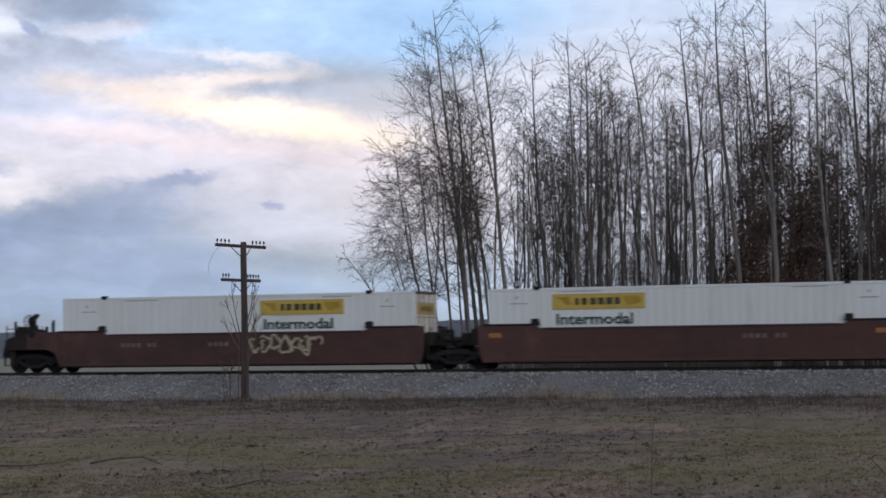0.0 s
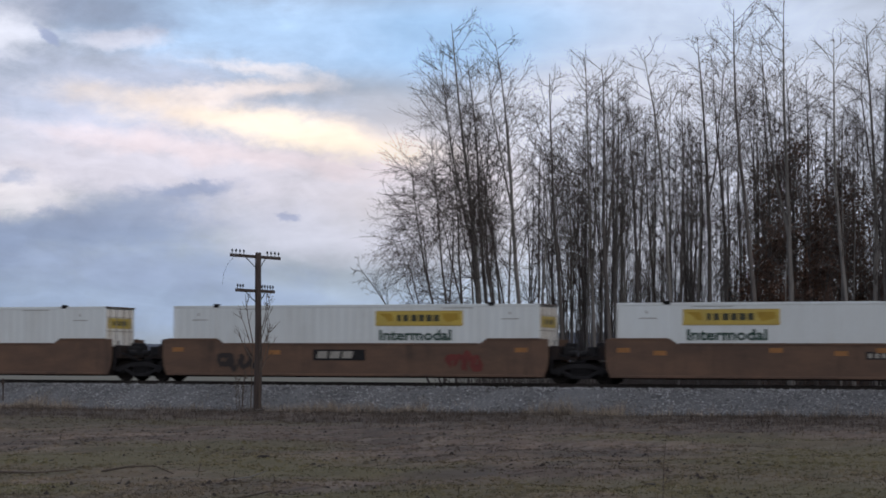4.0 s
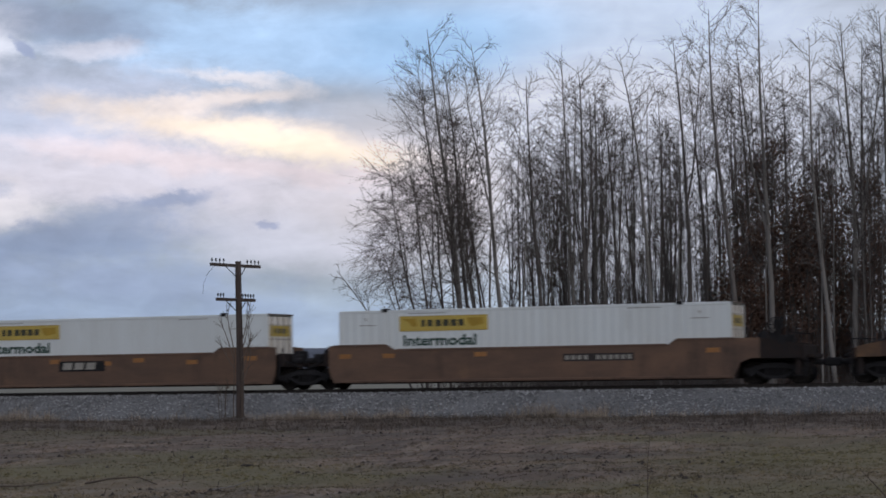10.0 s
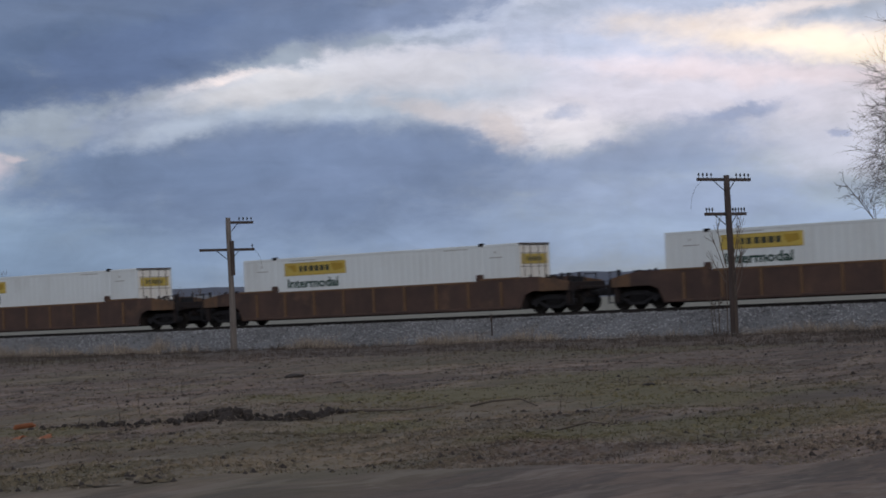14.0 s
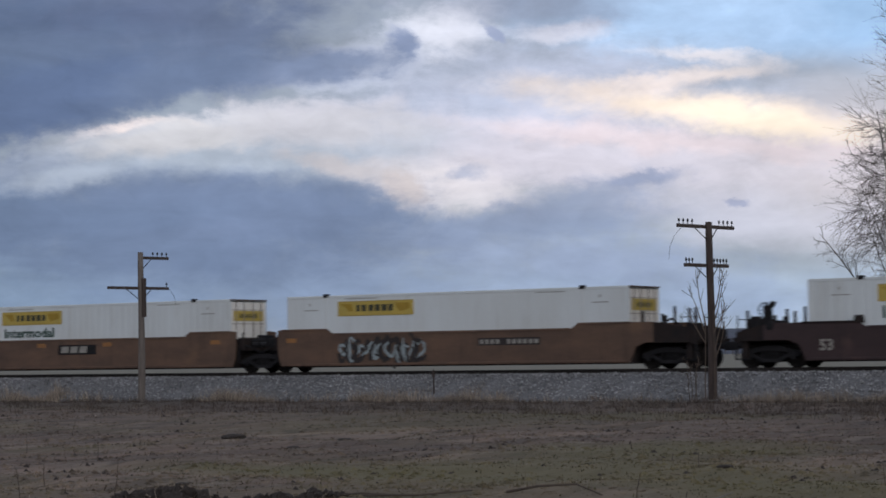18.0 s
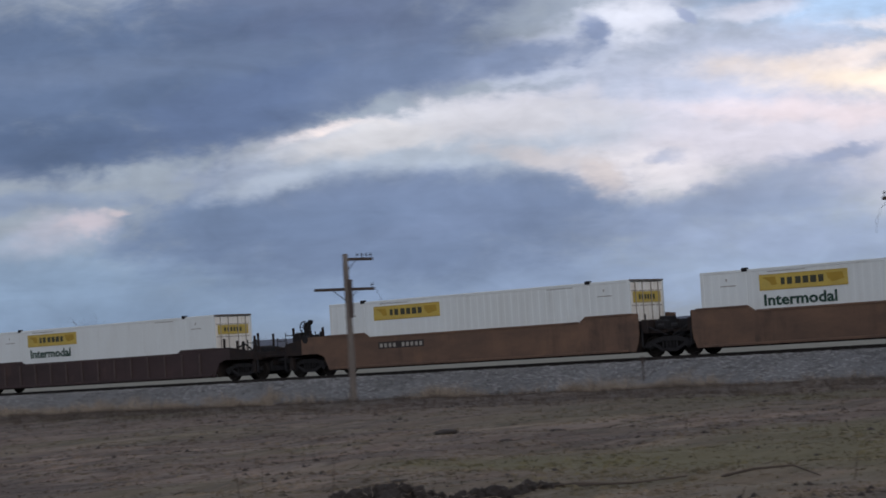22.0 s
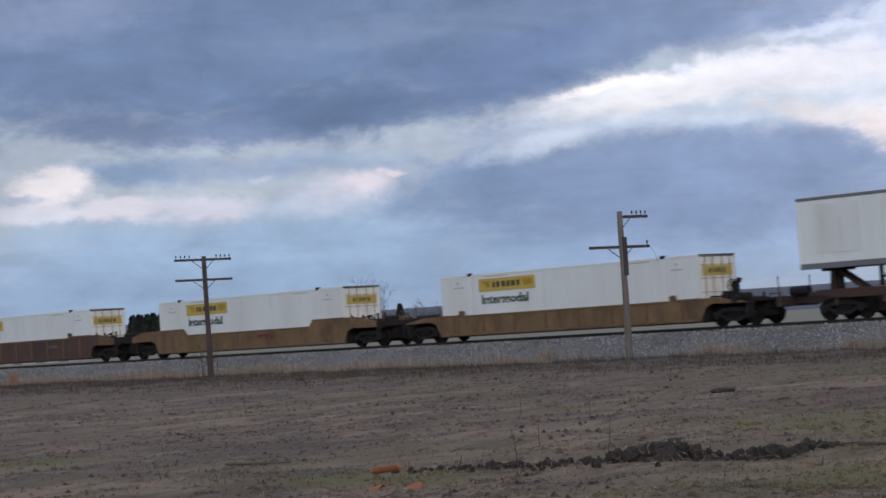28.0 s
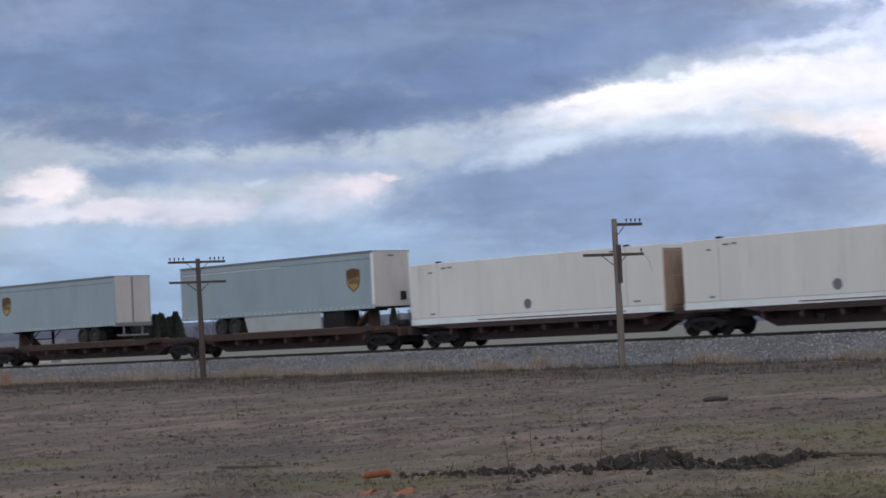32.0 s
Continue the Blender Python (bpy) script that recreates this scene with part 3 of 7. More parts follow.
def raw(verts, faces):
    me = bpy.data.meshes.new("raw")
    me.from_pydata(verts, [], faces)
    bm = bmesh.new()
    bm.from_mesh(me)
    bpy.data.meshes.remove(me)
    return bm


def box(bm, x0, x1, y0, y1, z0, z1, bevel=0.0):
    v = [bm.verts.new((x, y, z)) for x in (x0, x1) for y in (y0, y1) for z in (z0, z1)]
    fs = [bm.faces.new([v[i] for i in q]) for q in ((0, 1, 3, 2), (4, 6, 7, 5), (0, 4, 5, 1), (2, 3, 7, 6), (0, 2, 6, 4), (1, 5, 7, 3))]
    if bevel:
        es = list({e for f in fs for e in f.edges})
        bmesh.ops.bevel(bm, geom=es, offset=bevel, segments=1, affect="EDGES")
    return bm


def slab(bm, outline, y0, y1):
    """An outline in x and z, extruded from y0 to y1."""
    a = [bm.verts.new((x, y0, z)) for x, z in outline]
    b = [bm.verts.new((x, y1, z)) for x, z in outline]
    n = len(outline)
    bm.faces.new(a)
    bm.faces.new(b[::-1])
    for i in range(n):
        bm.faces.new((a[i], b[i], b[(i + 1) % n], a[(i + 1) % n]))
    bmesh.ops.recalc_face_normals(bm, faces=bm.faces)
    return bm


def tube(bm, a, b, r0, r1=None, n=8, cap=True):
    """A tapered round bar from a to b."""
    a, b = Vector(a), Vector(b)
    r1 = r0 if r1 is None else r1
    d = (b - a).normalized()
    u = d.orthogonal().normalized()
    w = d.cross(u)
    ring = []
    for p, r in ((a, r0), (b, r1)):
        ring.append([bm.verts.new(p + r * (math.cos(2 * math.pi * i / n) * u + math.sin(2 * math.pi * i / n) * w)) for i in range(n)])
    for i in range(n):
        bm.faces.new((ring[0][i], ring[0][(i + 1) % n], ring[1][(i + 1) % n], ring[1][i]))
    if cap:
        bm.faces.new(ring[0][::-1])
        bm.faces.new(ring[1])
    return bm


def B():
    return bmesh.new()


def thing(name, label, category, group="", m=None):
    ob = new(name)
    ob.empty_display_size = 0.3
    tagged(ob, label, category, group)
    if m is not None:
        ob.matrix_basis = m
    return ob


MOVING = []          # (thing, x at the start, y, z)


def letters(text, size):
    """The mesh of a word in the built-in font, lying in x and z, facing -y."""
    cu = bpy.data.curves.new(text, "FONT")
    cu.body, cu.size, cu.extrude, cu.resolution_u = text, size, 0.004, 2
    cu.offset = 0.028 * size
    ob = bpy.data.objects.new(text, cu)
    scene.collection.objects.link(ob)
    me = bpy.data.meshes.new_from_object(ob)
    bpy.data.objects.remove(ob)
    me.transform(Matrix.Rotation(radians(90), 4, "X"))
    return me

# ---- ground, ballast, track ----
def spread(lo, hi, step, far, grow=1.35):
    """Grid lines: even from lo to hi, then wider and wider out to far."""
    inner = list(np.arange(lo, hi + step * 0.5, step))
    a, b, s = [], [], step
    x = lo
    while x > -far:
        s *= grow
        x -= s
        a.append(x)
    s, x = step, hi
    while x < far:
        s *= grow
        x += s
        b.append(x)
    return a[::-1] + inner + b


def land(x, y):
    """Height of the field."""
    near = max(0.0, min(1.0, (110 - abs(y - 40)) / 40)) * max(0.0, min(1.0, (220 - abs(x + 50)) / 60))
    h = 0.10 * noise.noise((x * 0.06, y * 0.10, 1.0)) + 0.08 * noise.noise((x * 0.45, y * 0.40, 5.0)) + 0.06 * noise.noise((x * 1.1, y * 0.8, 9.0))
    dip = 0.0
    if 61.0 < y < 66:
        dip = 0.12 * math.sin((y - 61.0) / 5 * math.pi)
    behind = -0.6 * min(1.0, max(0.0, (y - 74) / 12))
    return near * (h - dip) + behind


def ground():
    xs = spread(-125, 22, 0.42, 5200)
    ys = spread(12, 66, 0.30, 5200)
    verts = [(x, y, land(x, y)) for y in ys for x in xs]
    nx = len(xs)
    faces = [(j * nx + i, j * nx + i + 1, (j + 1) * nx + i + 1, (j + 1) * nx + i) for j in range(len(ys) - 1) for i in range(nx - 1)]
    ob = part("ground", raw(verts, faces), FIELD, smooth=True)
    tagged(ob, "flat stubble field of brown earth with moss and straw", "ground", kind="structure")


def ballast():
    prof = [(64.7, -0.15), (65.3, 0.12), (66.9, 0.72), (67.4, 0.85), (68.4, 0.90), (70.3, 0.90), (71.3, 0.84), (72.0, 0.70), (74.2, -0.2), (74.2, -0.5), (64.7, -0.5)]
    xs = list(np.arange(-135, 24, 0.35))
    xs = [-2500, -1200, -600, -350, -220, -170] + xs + [60, 140, 400, 1200]
    verts, faces, n = [], [], len(prof)
    for x in xs:
        for k, (y, z) in enumerate(prof):
            w = 0.10 if 0 < k < n - 3 else 0.0
            verts.append((x, y + 2.2 * w * noise.noise((x * 0.8, k * 3.1, 2.0)), z + w * noise.noise((x * 0.9, k * 2.3, 7.0))))
    for i in range(len(xs) - 1):
        for k in range(n):
            faces.append((i * n + k, i * n + (k + 1) % n, (i + 1) * n + (k + 1) % n, (i + 1) * n + k))
    bed = part("ballast_bed", raw(verts, faces), BALLAST, smooth=True)
    tagged(bed, "grey crushed stone ballast bank under the railway", "ballast", kind="structure")
    rng = np.random.default_rng(4)
    verts, faces = [], []
    for i in range(46000):
        x = -128 + 148 * rng.random()
        k = rng.random()
        y = 65.0 + 3.2 * k
        z = float(np.interp(y, (64.7, 65.3, 66.9, 67.4, 68.4), (-0.15, 0.12, 0.72, 0.85, 0.90))) + 0.025
        r = 0.025 + 0.045 * rng.random() ** 2
        o = len(verts)
        q = rng.random(18) - 0.5
        c = ((-1, 0, 0), (0, -1, 0), (1, 0, 0), (0, 1, 0), (0, 0, 1.0))
        for j, (a, b, h) in enumerate(c):
            verts.append((x + r * (a + q[j * 3]), y + r * (b + q[j * 3 + 1]), z + r * (h * 0.9 + 0.6 * q[j * 3 + 2])))
        faces += [(o, o + 1, o + 4), (o + 1, o + 2, o + 4), (o + 2, o + 3, o + 4), (o + 3, o, o + 4)]
    me_mat = STONE
    t = me_mat.node_tree
    geo = t.nodes.new("ShaderNodeNewGeometry")
    hsv = [n for n in t.nodes if n.type == "HUE_SAT"][0]
    mr = t.nodes.new("ShaderNodeMapRange")
    mr.inputs[3].default_value, mr.inputs[4].default_value = 0.45, 1.5
    t.links.new(geo.outputs["Random Per Island"], mr.inputs[0])
    t.links.new(mr.outputs[0], hsv.inputs["Value"])
    ob = part("ballast_stones", raw(verts, faces), me_mat)
    tagged(ob, "loose grey broken ballast stones on the bank", "stones", kind="stuff")


def track():
    t = thing("railway_track", "single straight railway track on wooden ties", "railway")
    tagged(t, kind="structure")
    for y in (TRACK - 0.755, TRACK + 0.755):
        bm = B()
        o = [(-0.07, 0), (0.07, 0), (0.07, 0.02), (0.012, 0.035), (0.012, 0.12), (0.037, 0.135), (0.037, 0.165), (-0.037, 0.165), (-0.037, 0.135), (-0.012, 0.12), (-0.012, 0.035), (-0.07, 0.02)]
        a = [bm.verts.new((-2500, y + p, RAIL - 0.165 + q)) for p, q in o]
        b = [bm.verts.new((1200, y + p, RAIL - 0.165 + q)) for p, q in o]
        for i in range(len(o)):
            bm.faces.new((a[i], a[(i + 1) % len(o)], b[(i + 1) % len(o)], b[i]))
        part("rail", bm, RAIL_STEEL, t)
    first = part("tie", box(B(), -0.115, 0.115, TRACK - 1.3, TRACK + 1.3, RAIL - 0.36, RAIL - 0.166, 0.01), TIE_WOOD, t)
    first.location.x = -128
    for i in range(1, 285):
        again(first, t, -128 + i * 0.52)


ground()
ballast()
track()


# ---- railway trucks ----
CACHE = {}


def cached(key, make):
    if key not in CACHE:
        CACHE[key] = make()
    return CACHE[key]


def child(name, key, make, mat, parent, x=0.0, y=0.0, z=0.0, label="", smooth=False):
    """A part on a mesh that is made once and shared."""
    def mesh():
        bm = make()
        me = bpy.data.meshes.new(name)
        if smooth:
            for f in bm.faces:
                f.smooth = True
        bm.to_mesh(me)
        bm.free()
        me.materials.append(mat)
        return me
    ob = new(name, cached(key, mesh))
    ob.parent = parent
    ob.location = (x, y, z)
    if label:
        tagged(ob, label)
    return ob


def wheel_mesh():
    """A railway wheel: tread, flange, dished web and hub, axis along y."""
    bm = B()
    prof = [(0.0, 0.09), (0.12, 0.09), (0.13, 0.03), (0.33, 0.02), (0.35, 0.07), (0.42, 0.07), (0.425, -0.03), (0.455, -0.04), (0.45, -0.07), (0.36, -0.07), (0.34, -0.03), (0.0, -0.03)]
    n = 20
    rings = []
    for i in range(n):
        a = 2 * math.pi * i / n
        rings.append([bm.verts.new((r * math.cos(a), -y, r * math.sin(a))) for r, y in prof])
    for i in range(n):
        p, q = rings[i], rings[(i + 1) % n]
        for k in range(len(prof) - 1):
            try:
                bm.faces.new((p[k], p[k + 1], q[k + 1], q[k]))
            except ValueError:
                pass
    bmesh.ops.remove_doubles(bm, verts=bm.verts, dist=0.001)
    return bm


def side_frame_mesh():
    """Cast side frame: bowed top and bottom members round a window with springs."""
    bm = B()
    top = [(-1.15, 0.40), (-1.15, 0.58), (-0.85, 0.66), (-0.35, 0.80), (0.35, 0.80), (0.85, 0.66), (1.15, 0.58), (1.15, 0.40), (0.85, 0.50), (0.34, 0.62), (-0.34, 0.62), (-0.85, 0.50)]
    low = [(-0.86, 0.50), (-0.34, 0.20), (0.34, 0.20), (0.86, 0.50), (0.72, 0.56), (0.30, 0.33), (-0.30, 0.33), (-0.72, 0.56)]
    slab(bm, top, -0.09, 0.09)
    slab(bm, low, -0.085, 0.085)
    for x in (-0.36, 0.30):
        box(bm, x, x + 0.06, -0.08, 0.08, 0.32, 0.63)
    for x in (-0.89, 0.89):
        tube(bm, (x, -0.14, 0.43), (x, 0.1, 0.43), 0.13, n=10)
    return bm


def spring_mesh():
    """One coil spring, turned as a rippled column."""
    bm = B()
    rings = []
    for k in range(11):
        r = 0.078 if k % 2 else 0.052
        rings.append([bm.verts.new((r * math.cos(0.7854 * i), r * math.sin(0.7854 * i), 0.32 + 0.03 * k)) for i in range(8)])
    for p, q in zip(rings, rings[1:]):
        for i in range(8):
            bm.faces.new((p[i], p[(i + 1) % 8], q[(i + 1) % 8], q[i]))
    return bm


def truck(car, x):
    tr = child("truck", "bolster", lambda: box(box(B(), -0.22, 0.22, -1.0, 1.0, 0.5, 0.78, 0.03), -0.35, 0.35, -0.35, 0.35, 0.7, 0.95, 0.03), BLACK_STEEL, car, x, 0, 0)
    # Added solid blocks stand for the dark between the wheels and close the gaps.
    child("brake_rigging", "rigging", lambda: box(box(box(B(), -1.25, 1.25, -0.5, 0.5, 0.34, 0.86, 0.04), -0.5, 0.5, -0.92, 0.92, 0.3, 0.8, 0.03), -1.3, 1.3, 0.52, 0.6, 0.2, 0.6), BLACK_STEEL, tr)
    for y in (-1.0, 1.0):
        child("side_frame", "side_frame", side_frame_mesh, BLACK_STEEL, tr, 0, y, 0)
        for sx in (-0.17, 0.0, 0.17):
            child("spring", "spring", spring_mesh, BLACK_STEEL, tr, sx, y, 0)
    for wx in (-0.89, 0.89):
        child("axle", "axle", lambda: tube(B(), (0, -1.05, 0.425), (0, 1.05, 0.425), 0.08, n=8), WHEEL, tr, wx)
        for y, turn in ((-0.755, 0), (0.755, 180)):
            w = child("wheel", "wheel", wheel_mesh, WHEEL, tr, wx, y, 0.425)
            w.rotation_euler.z = radians(turn)
    return tr


# ---- well cars ----
def scrawl(car, mat, seed, x0, x1, z0, z1, y, wide=0.09, n=7):
    """Sprayed loops and strokes that spell nothing, each a part of its own."""
    rng = random.Random(seed)
    step = (x1 - x0) / n
    for i in range(n):
        cx, cz = x0 + (i + 0.5) * step, (z0 + z1) / 2
        for s in range(2):
            bm = B()
            a0, da = rng.uniform(0, 6.28), rng.uniform(2.2, 5.5) * rng.choice((-1, 1))
            rx, rz = step * rng.uniform(0.35, 0.62), (z1 - z0) * rng.uniform(0.22, 0.48)
            ox, oz = rng.uniform(-0.1, 0.1) * step, rng.uniform(-0.12, 0.12) * (z1 - z0)
            yy = y - 0.0015 * (2 * i + s)
            prev = None
            for k in range(11):
                a = a0 + da * k / 10
                q = 1 + 0.25 * math.sin(3 * a + i)
                d = Vector((math.cos(a), 0, math.sin(a)))
                c = Vector((cx + ox + rx * q * d.x, yy, cz + oz + rz * q * d.z))
                w = wide * (0.6 + 0.4 * math.sin(math.pi * k / 10))
                pair = (bm.verts.new(c + d * w), bm.verts.new(c - d * w))
                if prev:
                    bm.faces.new((prev[0], pair[0], pair[1], prev[1]))
                prev = pair
            part("sprayed_stroke", bm, mat, car, "sprayed graffiti stroke")


# Ribs and chords coloured lighter than the side, standing for their lit edges.
RIB_GREY = material("worn_purple_grey_paint", (0.078, 0.054, 0.052), 0.75, vary=0.35, scale=2)
RIB_EDGE_DULL = material("dull_tan_brown_paint", (0.15, 0.082, 0.042), 0.8, vary=0.4, scale=2, color2=(0.07, 0.042, 0.03))
FAINT_PRINT = material("worn_faint_stencil", (0.17, 0.135, 0.125), 0.8, vary=0.4, scale=4)
SCRAWL_DARK = material("dark_spray_paint", (0.035, 0.028, 0.028), 0.8)
SIDE = 1.40          # half width over the side panels
STYLE = {
    # paint, top chord paint, middle height, raised height, raised length, ribs, lugs
    "orange": (ORANGE_BROWN, ORANGE_BROWN, 1.57, 1.77, 2.15, 0, False),
    "maroon": (MAROON, PURPLE_BROWN, 1.58, 1.75, 1.9, 0, True),
    "redbrown": (RED_BROWN, PURPLE_BROWN, 1.58, 1.75, 1.9, 0, True),
    "black": (PURPLE_BROWN, PURPLE_BROWN, 1.43, 1.62, 1.9, 0, True),
    "blackrib": (PURPLE_BROWN, RIB_GREY, 1.42, 1.57, 2.2, 13, False),
    "rib": (RIB_BROWN, RIB_EDGE, 1.52, 1.62, 2.0, 9, True),
    "yellow": (YELLOW_CAR, YELLOW_CAR, 1.18, 1.30, 1.6, 0, False),
    "yellowup": (YELLOW_CAR, YELLOW_CAR, 1.20, 1.55, 2.4, 0, False),
    "yellowrib": (YELLOW_CAR, RIB_EDGE, 1.20, 1.24, 1.4, 8, True),
}


def side_outline(style, left, right):
    _, _, mid, up, ln, _, _ = STYLE[style]
    a = 16.154
    out = []
    out += [(-1.7, 1.0), (-1.7, up - 0.08), (-1.2, up)] if left == "coupler" else [(-0.42, 0.95), (-0.42, up)]
    out += [(ln, up), (ln + 0.3, mid), (a - ln - 0.3, mid), (a - ln, up)]
    if right == "coupler":
        out += [(a + 1.1, up), (a + 1.1, 1.0), (a + 0.75, 1.0), (a + 0.35, 0.85), (a + 0.06, 0.24)]
    else:
        out += [(a + 0.42, up), (a + 0.42, 0.95), (a + 0.36, 0.6), (a + 0.22, 0.26)]
    if left == "coupler":
        out += [(-0.06, 0.24), (-0.35, 0.85), (-0.75, 1.0)]
    else:
        out += [(-0.22, 0.26), (-0.36, 0.6)]
    return out


def brake_stand_mesh():
    """Brake wheel on its stand, with reservoir and valve."""
    bm = B()
    box(bm, -0.13, 0.13, -0.13, 0.13, 0.0, 1.0, 0.02)
    slab(bm, [(0.02, 0.9), (0.2, 0.9), (0.3, 1.08), (0.16, 1.13)], -0.1, 0.1)
    n = 14
    for k in range(n):
        a, b = 2 * math.pi * k / n, 2 * math.pi * (k + 1) / n
        tube(bm, (-0.05 + 0.27 * math.cos(a), -0.16, 0.80 + 0.27 * math.sin(a)), (-0.05 + 0.27 * math.cos(b), -0.16, 0.80 + 0.27 * math.sin(b)), 0.025, n=5)
    for k in range(4):
        a = math.pi * k / 4
        tube(bm, (-0.05 + 0.26 * math.cos(a), -0.16, 0.80 + 0.26 * math.sin(a)), (-0.05 - 0.26 * math.cos(a), -0.16, 0.80 - 0.26 * math.sin(a)), 0.018, n=5)
    tube(bm, (0.25, -0.5, 0.22), (0.25, 0.5, 0.22), 0.17, n=10)
    box(bm, 0.3, 0.62, -0.2, 0.2, 0.0, 0.42, 0.03)
    box(bm, -0.62, -0.3, -0.25, 0.15, 0.0, 0.58, 0.05)
    return bm


def coupler_end(car, s, x, up, stand, end_paint):
    """End platform, sill, coupler and fittings; s is +1 at the right end."""
    key = f"{s}{up}{end_paint.name}"
    child("end_platform", "plat" + key, lambda: box(box(B(), min(0, s * 3.1), max(0, s * 3.1), -1.05, 1.05, 0.98, 1.12, 0.02), min(0, s * 2.9), max(0, s * 2.9), -0.35, 0.35, 0.62, 1.0, 0.03), DARK_PLATFORM, car, x)
    child("coupler", "coup" + key, lambda: box(tube(B(), (s * 2.9, 0, 0.82), (s * 3.45, 0, 0.82), 0.11, n=8), min(s * 3.35, s * 3.69), max(s * 3.35, s * 3.69), -0.16, 0.16, 0.66, 0.98, 0.04), BLACK_STEEL, car, x)
    child("end_sill", "sill" + key, lambda: box(box(B(), min(s * 2.62, s * 2.8), max(s * 2.62, s * 2.8), -1.4, 1.4, 0.9, up - 0.3, 0.02), min(s * 2.4, s * 2.62), max(s * 2.4, s * 2.62), -1.3, -1.1, 0.35, 1.0, 0.02), DARK_PLATFORM, car, x)
    e0 = 1.1 if s > 0 else 1.7
    tall = 1.0 if end_paint is DARK_PLATFORM else 0.25
    for y in (-1, 1):
        child("end_panel", f"epan{key}{y}", lambda: slab(B(), [(s * e0, 0.98), (s * 2.62, 0.98), (s * 2.62, up - 0.25), (s * (e0 + 0.1), up - (0.02 if s > 0 else 0.08)), (s * e0, up - (0.0 if s > 0 else 0.08))], y * SIDE - 0.028, y * SIDE + 0.028), end_paint, car, x)
    for k, (px, py, top) in enumerate(((0.55, -1.2, 0.42), (0.95, 0.7, 0.62), (1.35, -1.15, 0.30), (1.75, 0.9, 0.55), (2.45, -1.1, 0.48))):
        child("guide_post", f"gpost{key}{k}", lambda: box(B(), -0.05, 0.05, -0.04, 0.04, 1.1, up + tall * top, 0.01), DARK_PLATFORM, car, x + s * px, py)
    child("pipe_run", f"pipe{key}", lambda: tube(tube(tube(B(), (s * 0.5, -1.0, 1.3), (s * 1.6, -0.9, up + 0.12 * tall), 0.04, n=6), (s * 1.6, -0.9, up + 0.12 * tall), (s * 2.5, -1.0, 1.2), 0.04, n=6), (s * 1.2, -0.6, 1.1), (s * 1.2, -0.6, up + 0.25 * tall), 0.07, n=8), BLACK_STEEL, car, x)
    child("valve_box", f"vbox{key}", lambda: box(B(), min(s * 0.7, s * 1.15), max(s * 0.7, s * 1.15), -0.95, -0.35, 1.1, up - 0.12, 0.04), BLACK_STEEL, car, x)
    child("relay_box", f"rbox{key}", lambda: box(B(), min(s * 1.9, s * 2.25), max(s * 1.9, s * 2.25), -0.2, 0.5, 1.1, up - 0.05, 0.04), BLACK_STEEL, car, x)
    child("air_tank", f"tank{key}", lambda: tube(B(), (s * 0.9, -0.75, 1.24), (s * 2.3, -0.75, 1.24), 0.16, n=10), BLACK_STEEL, car, x)
    for y in (-1.32, 0.7):
        child("hand_rail", f"rail{key}", lambda: tube(tube(tube(B(), (s * 2.75, 0, 1.0), (s * 2.75, 0, up + 0.30 * tall), 0.025, n=5), (s * 2.2, 0, 1.0), (s * 2.2, 0, up + 0.30 * tall), 0.025, n=5), (s * 2.2, 0, up + 0.15 * tall), (s * 2.75, 0, up + 0.15 * tall), 0.018, n=5), BLACK_STEEL, car, x, y)
    child("step", "step" + key, lambda: box(box(B(), min(s * 2.3, s * 2.85), max(s * 2.3, s * 2.85), -1.38, -1.2, 0.3, 0.34), min(s * 2.78, s * 2.85), max(s * 2.78, s * 2.85), -1.38, -1.32, 0.3, 1.0), BLACK_STEEL, car, x)
    if stand:
        b = child("brake_stand", "stand", brake_stand_mesh, BLACK_STEEL, car, x + s * 1.7, -0.95, up - 0.32)
        child("air_tank", "standtank", lambda: tube(B(), (-0.75, 0.1, 0.28), (0.1, 0.1, 0.28), 0.24, n=10), BLACK_STEEL, b)


def joint_gear(car, s, x):
    """Half of the jumbled platform over a shared truck: deck, uprights, pipes and valve boxes."""
    lo = lambda a, b: (min(s * a, s * b), max(s * a, s * b))
    child("end_platform", f"jp{s}", lambda: box(box(B(), *lo(0.43, 1.5), -1.1, 1.1, 0.95, 1.10, 0.02), *lo(0.43, 0.75), -1.25, 1.25, 0.95, 1.5, 0.03), DARK_PLATFORM, car, x)
    child("valve_box", f"jv{s}", lambda: box(box(B(), *lo(0.9, 1.3), -0.95, -0.4, 1.08, 1.46, 0.04), *lo(0.8, 1.05), -0.45, 0.5, 1.08, 1.62, 0.04), BLACK_STEEL, car, x)
    child("brake_pipe", f"jt{s}", lambda: tube(tube(tube(B(), (s * 0.5, -1.2, 1.3), (s * 1.55, -1.05, 0.85), 0.035, n=6), (s * 0.6, -1.15, 1.05), (s * 0.6, -1.15, 1.72), 0.03, n=6), (s * 1.2, -1.15, 1.2), (s * 1.5, -1.15, 1.2), 0.11, n=8), BLACK_STEEL, car, x)
    child("step", f"js{s}", lambda: box(box(B(), *lo(0.5, 0.56), -1.36, -1.3, 0.4, 1.1), *lo(0.5, 0.9), -1.36, -1.2, 0.4, 0.45), BLACK_STEEL, car, x)


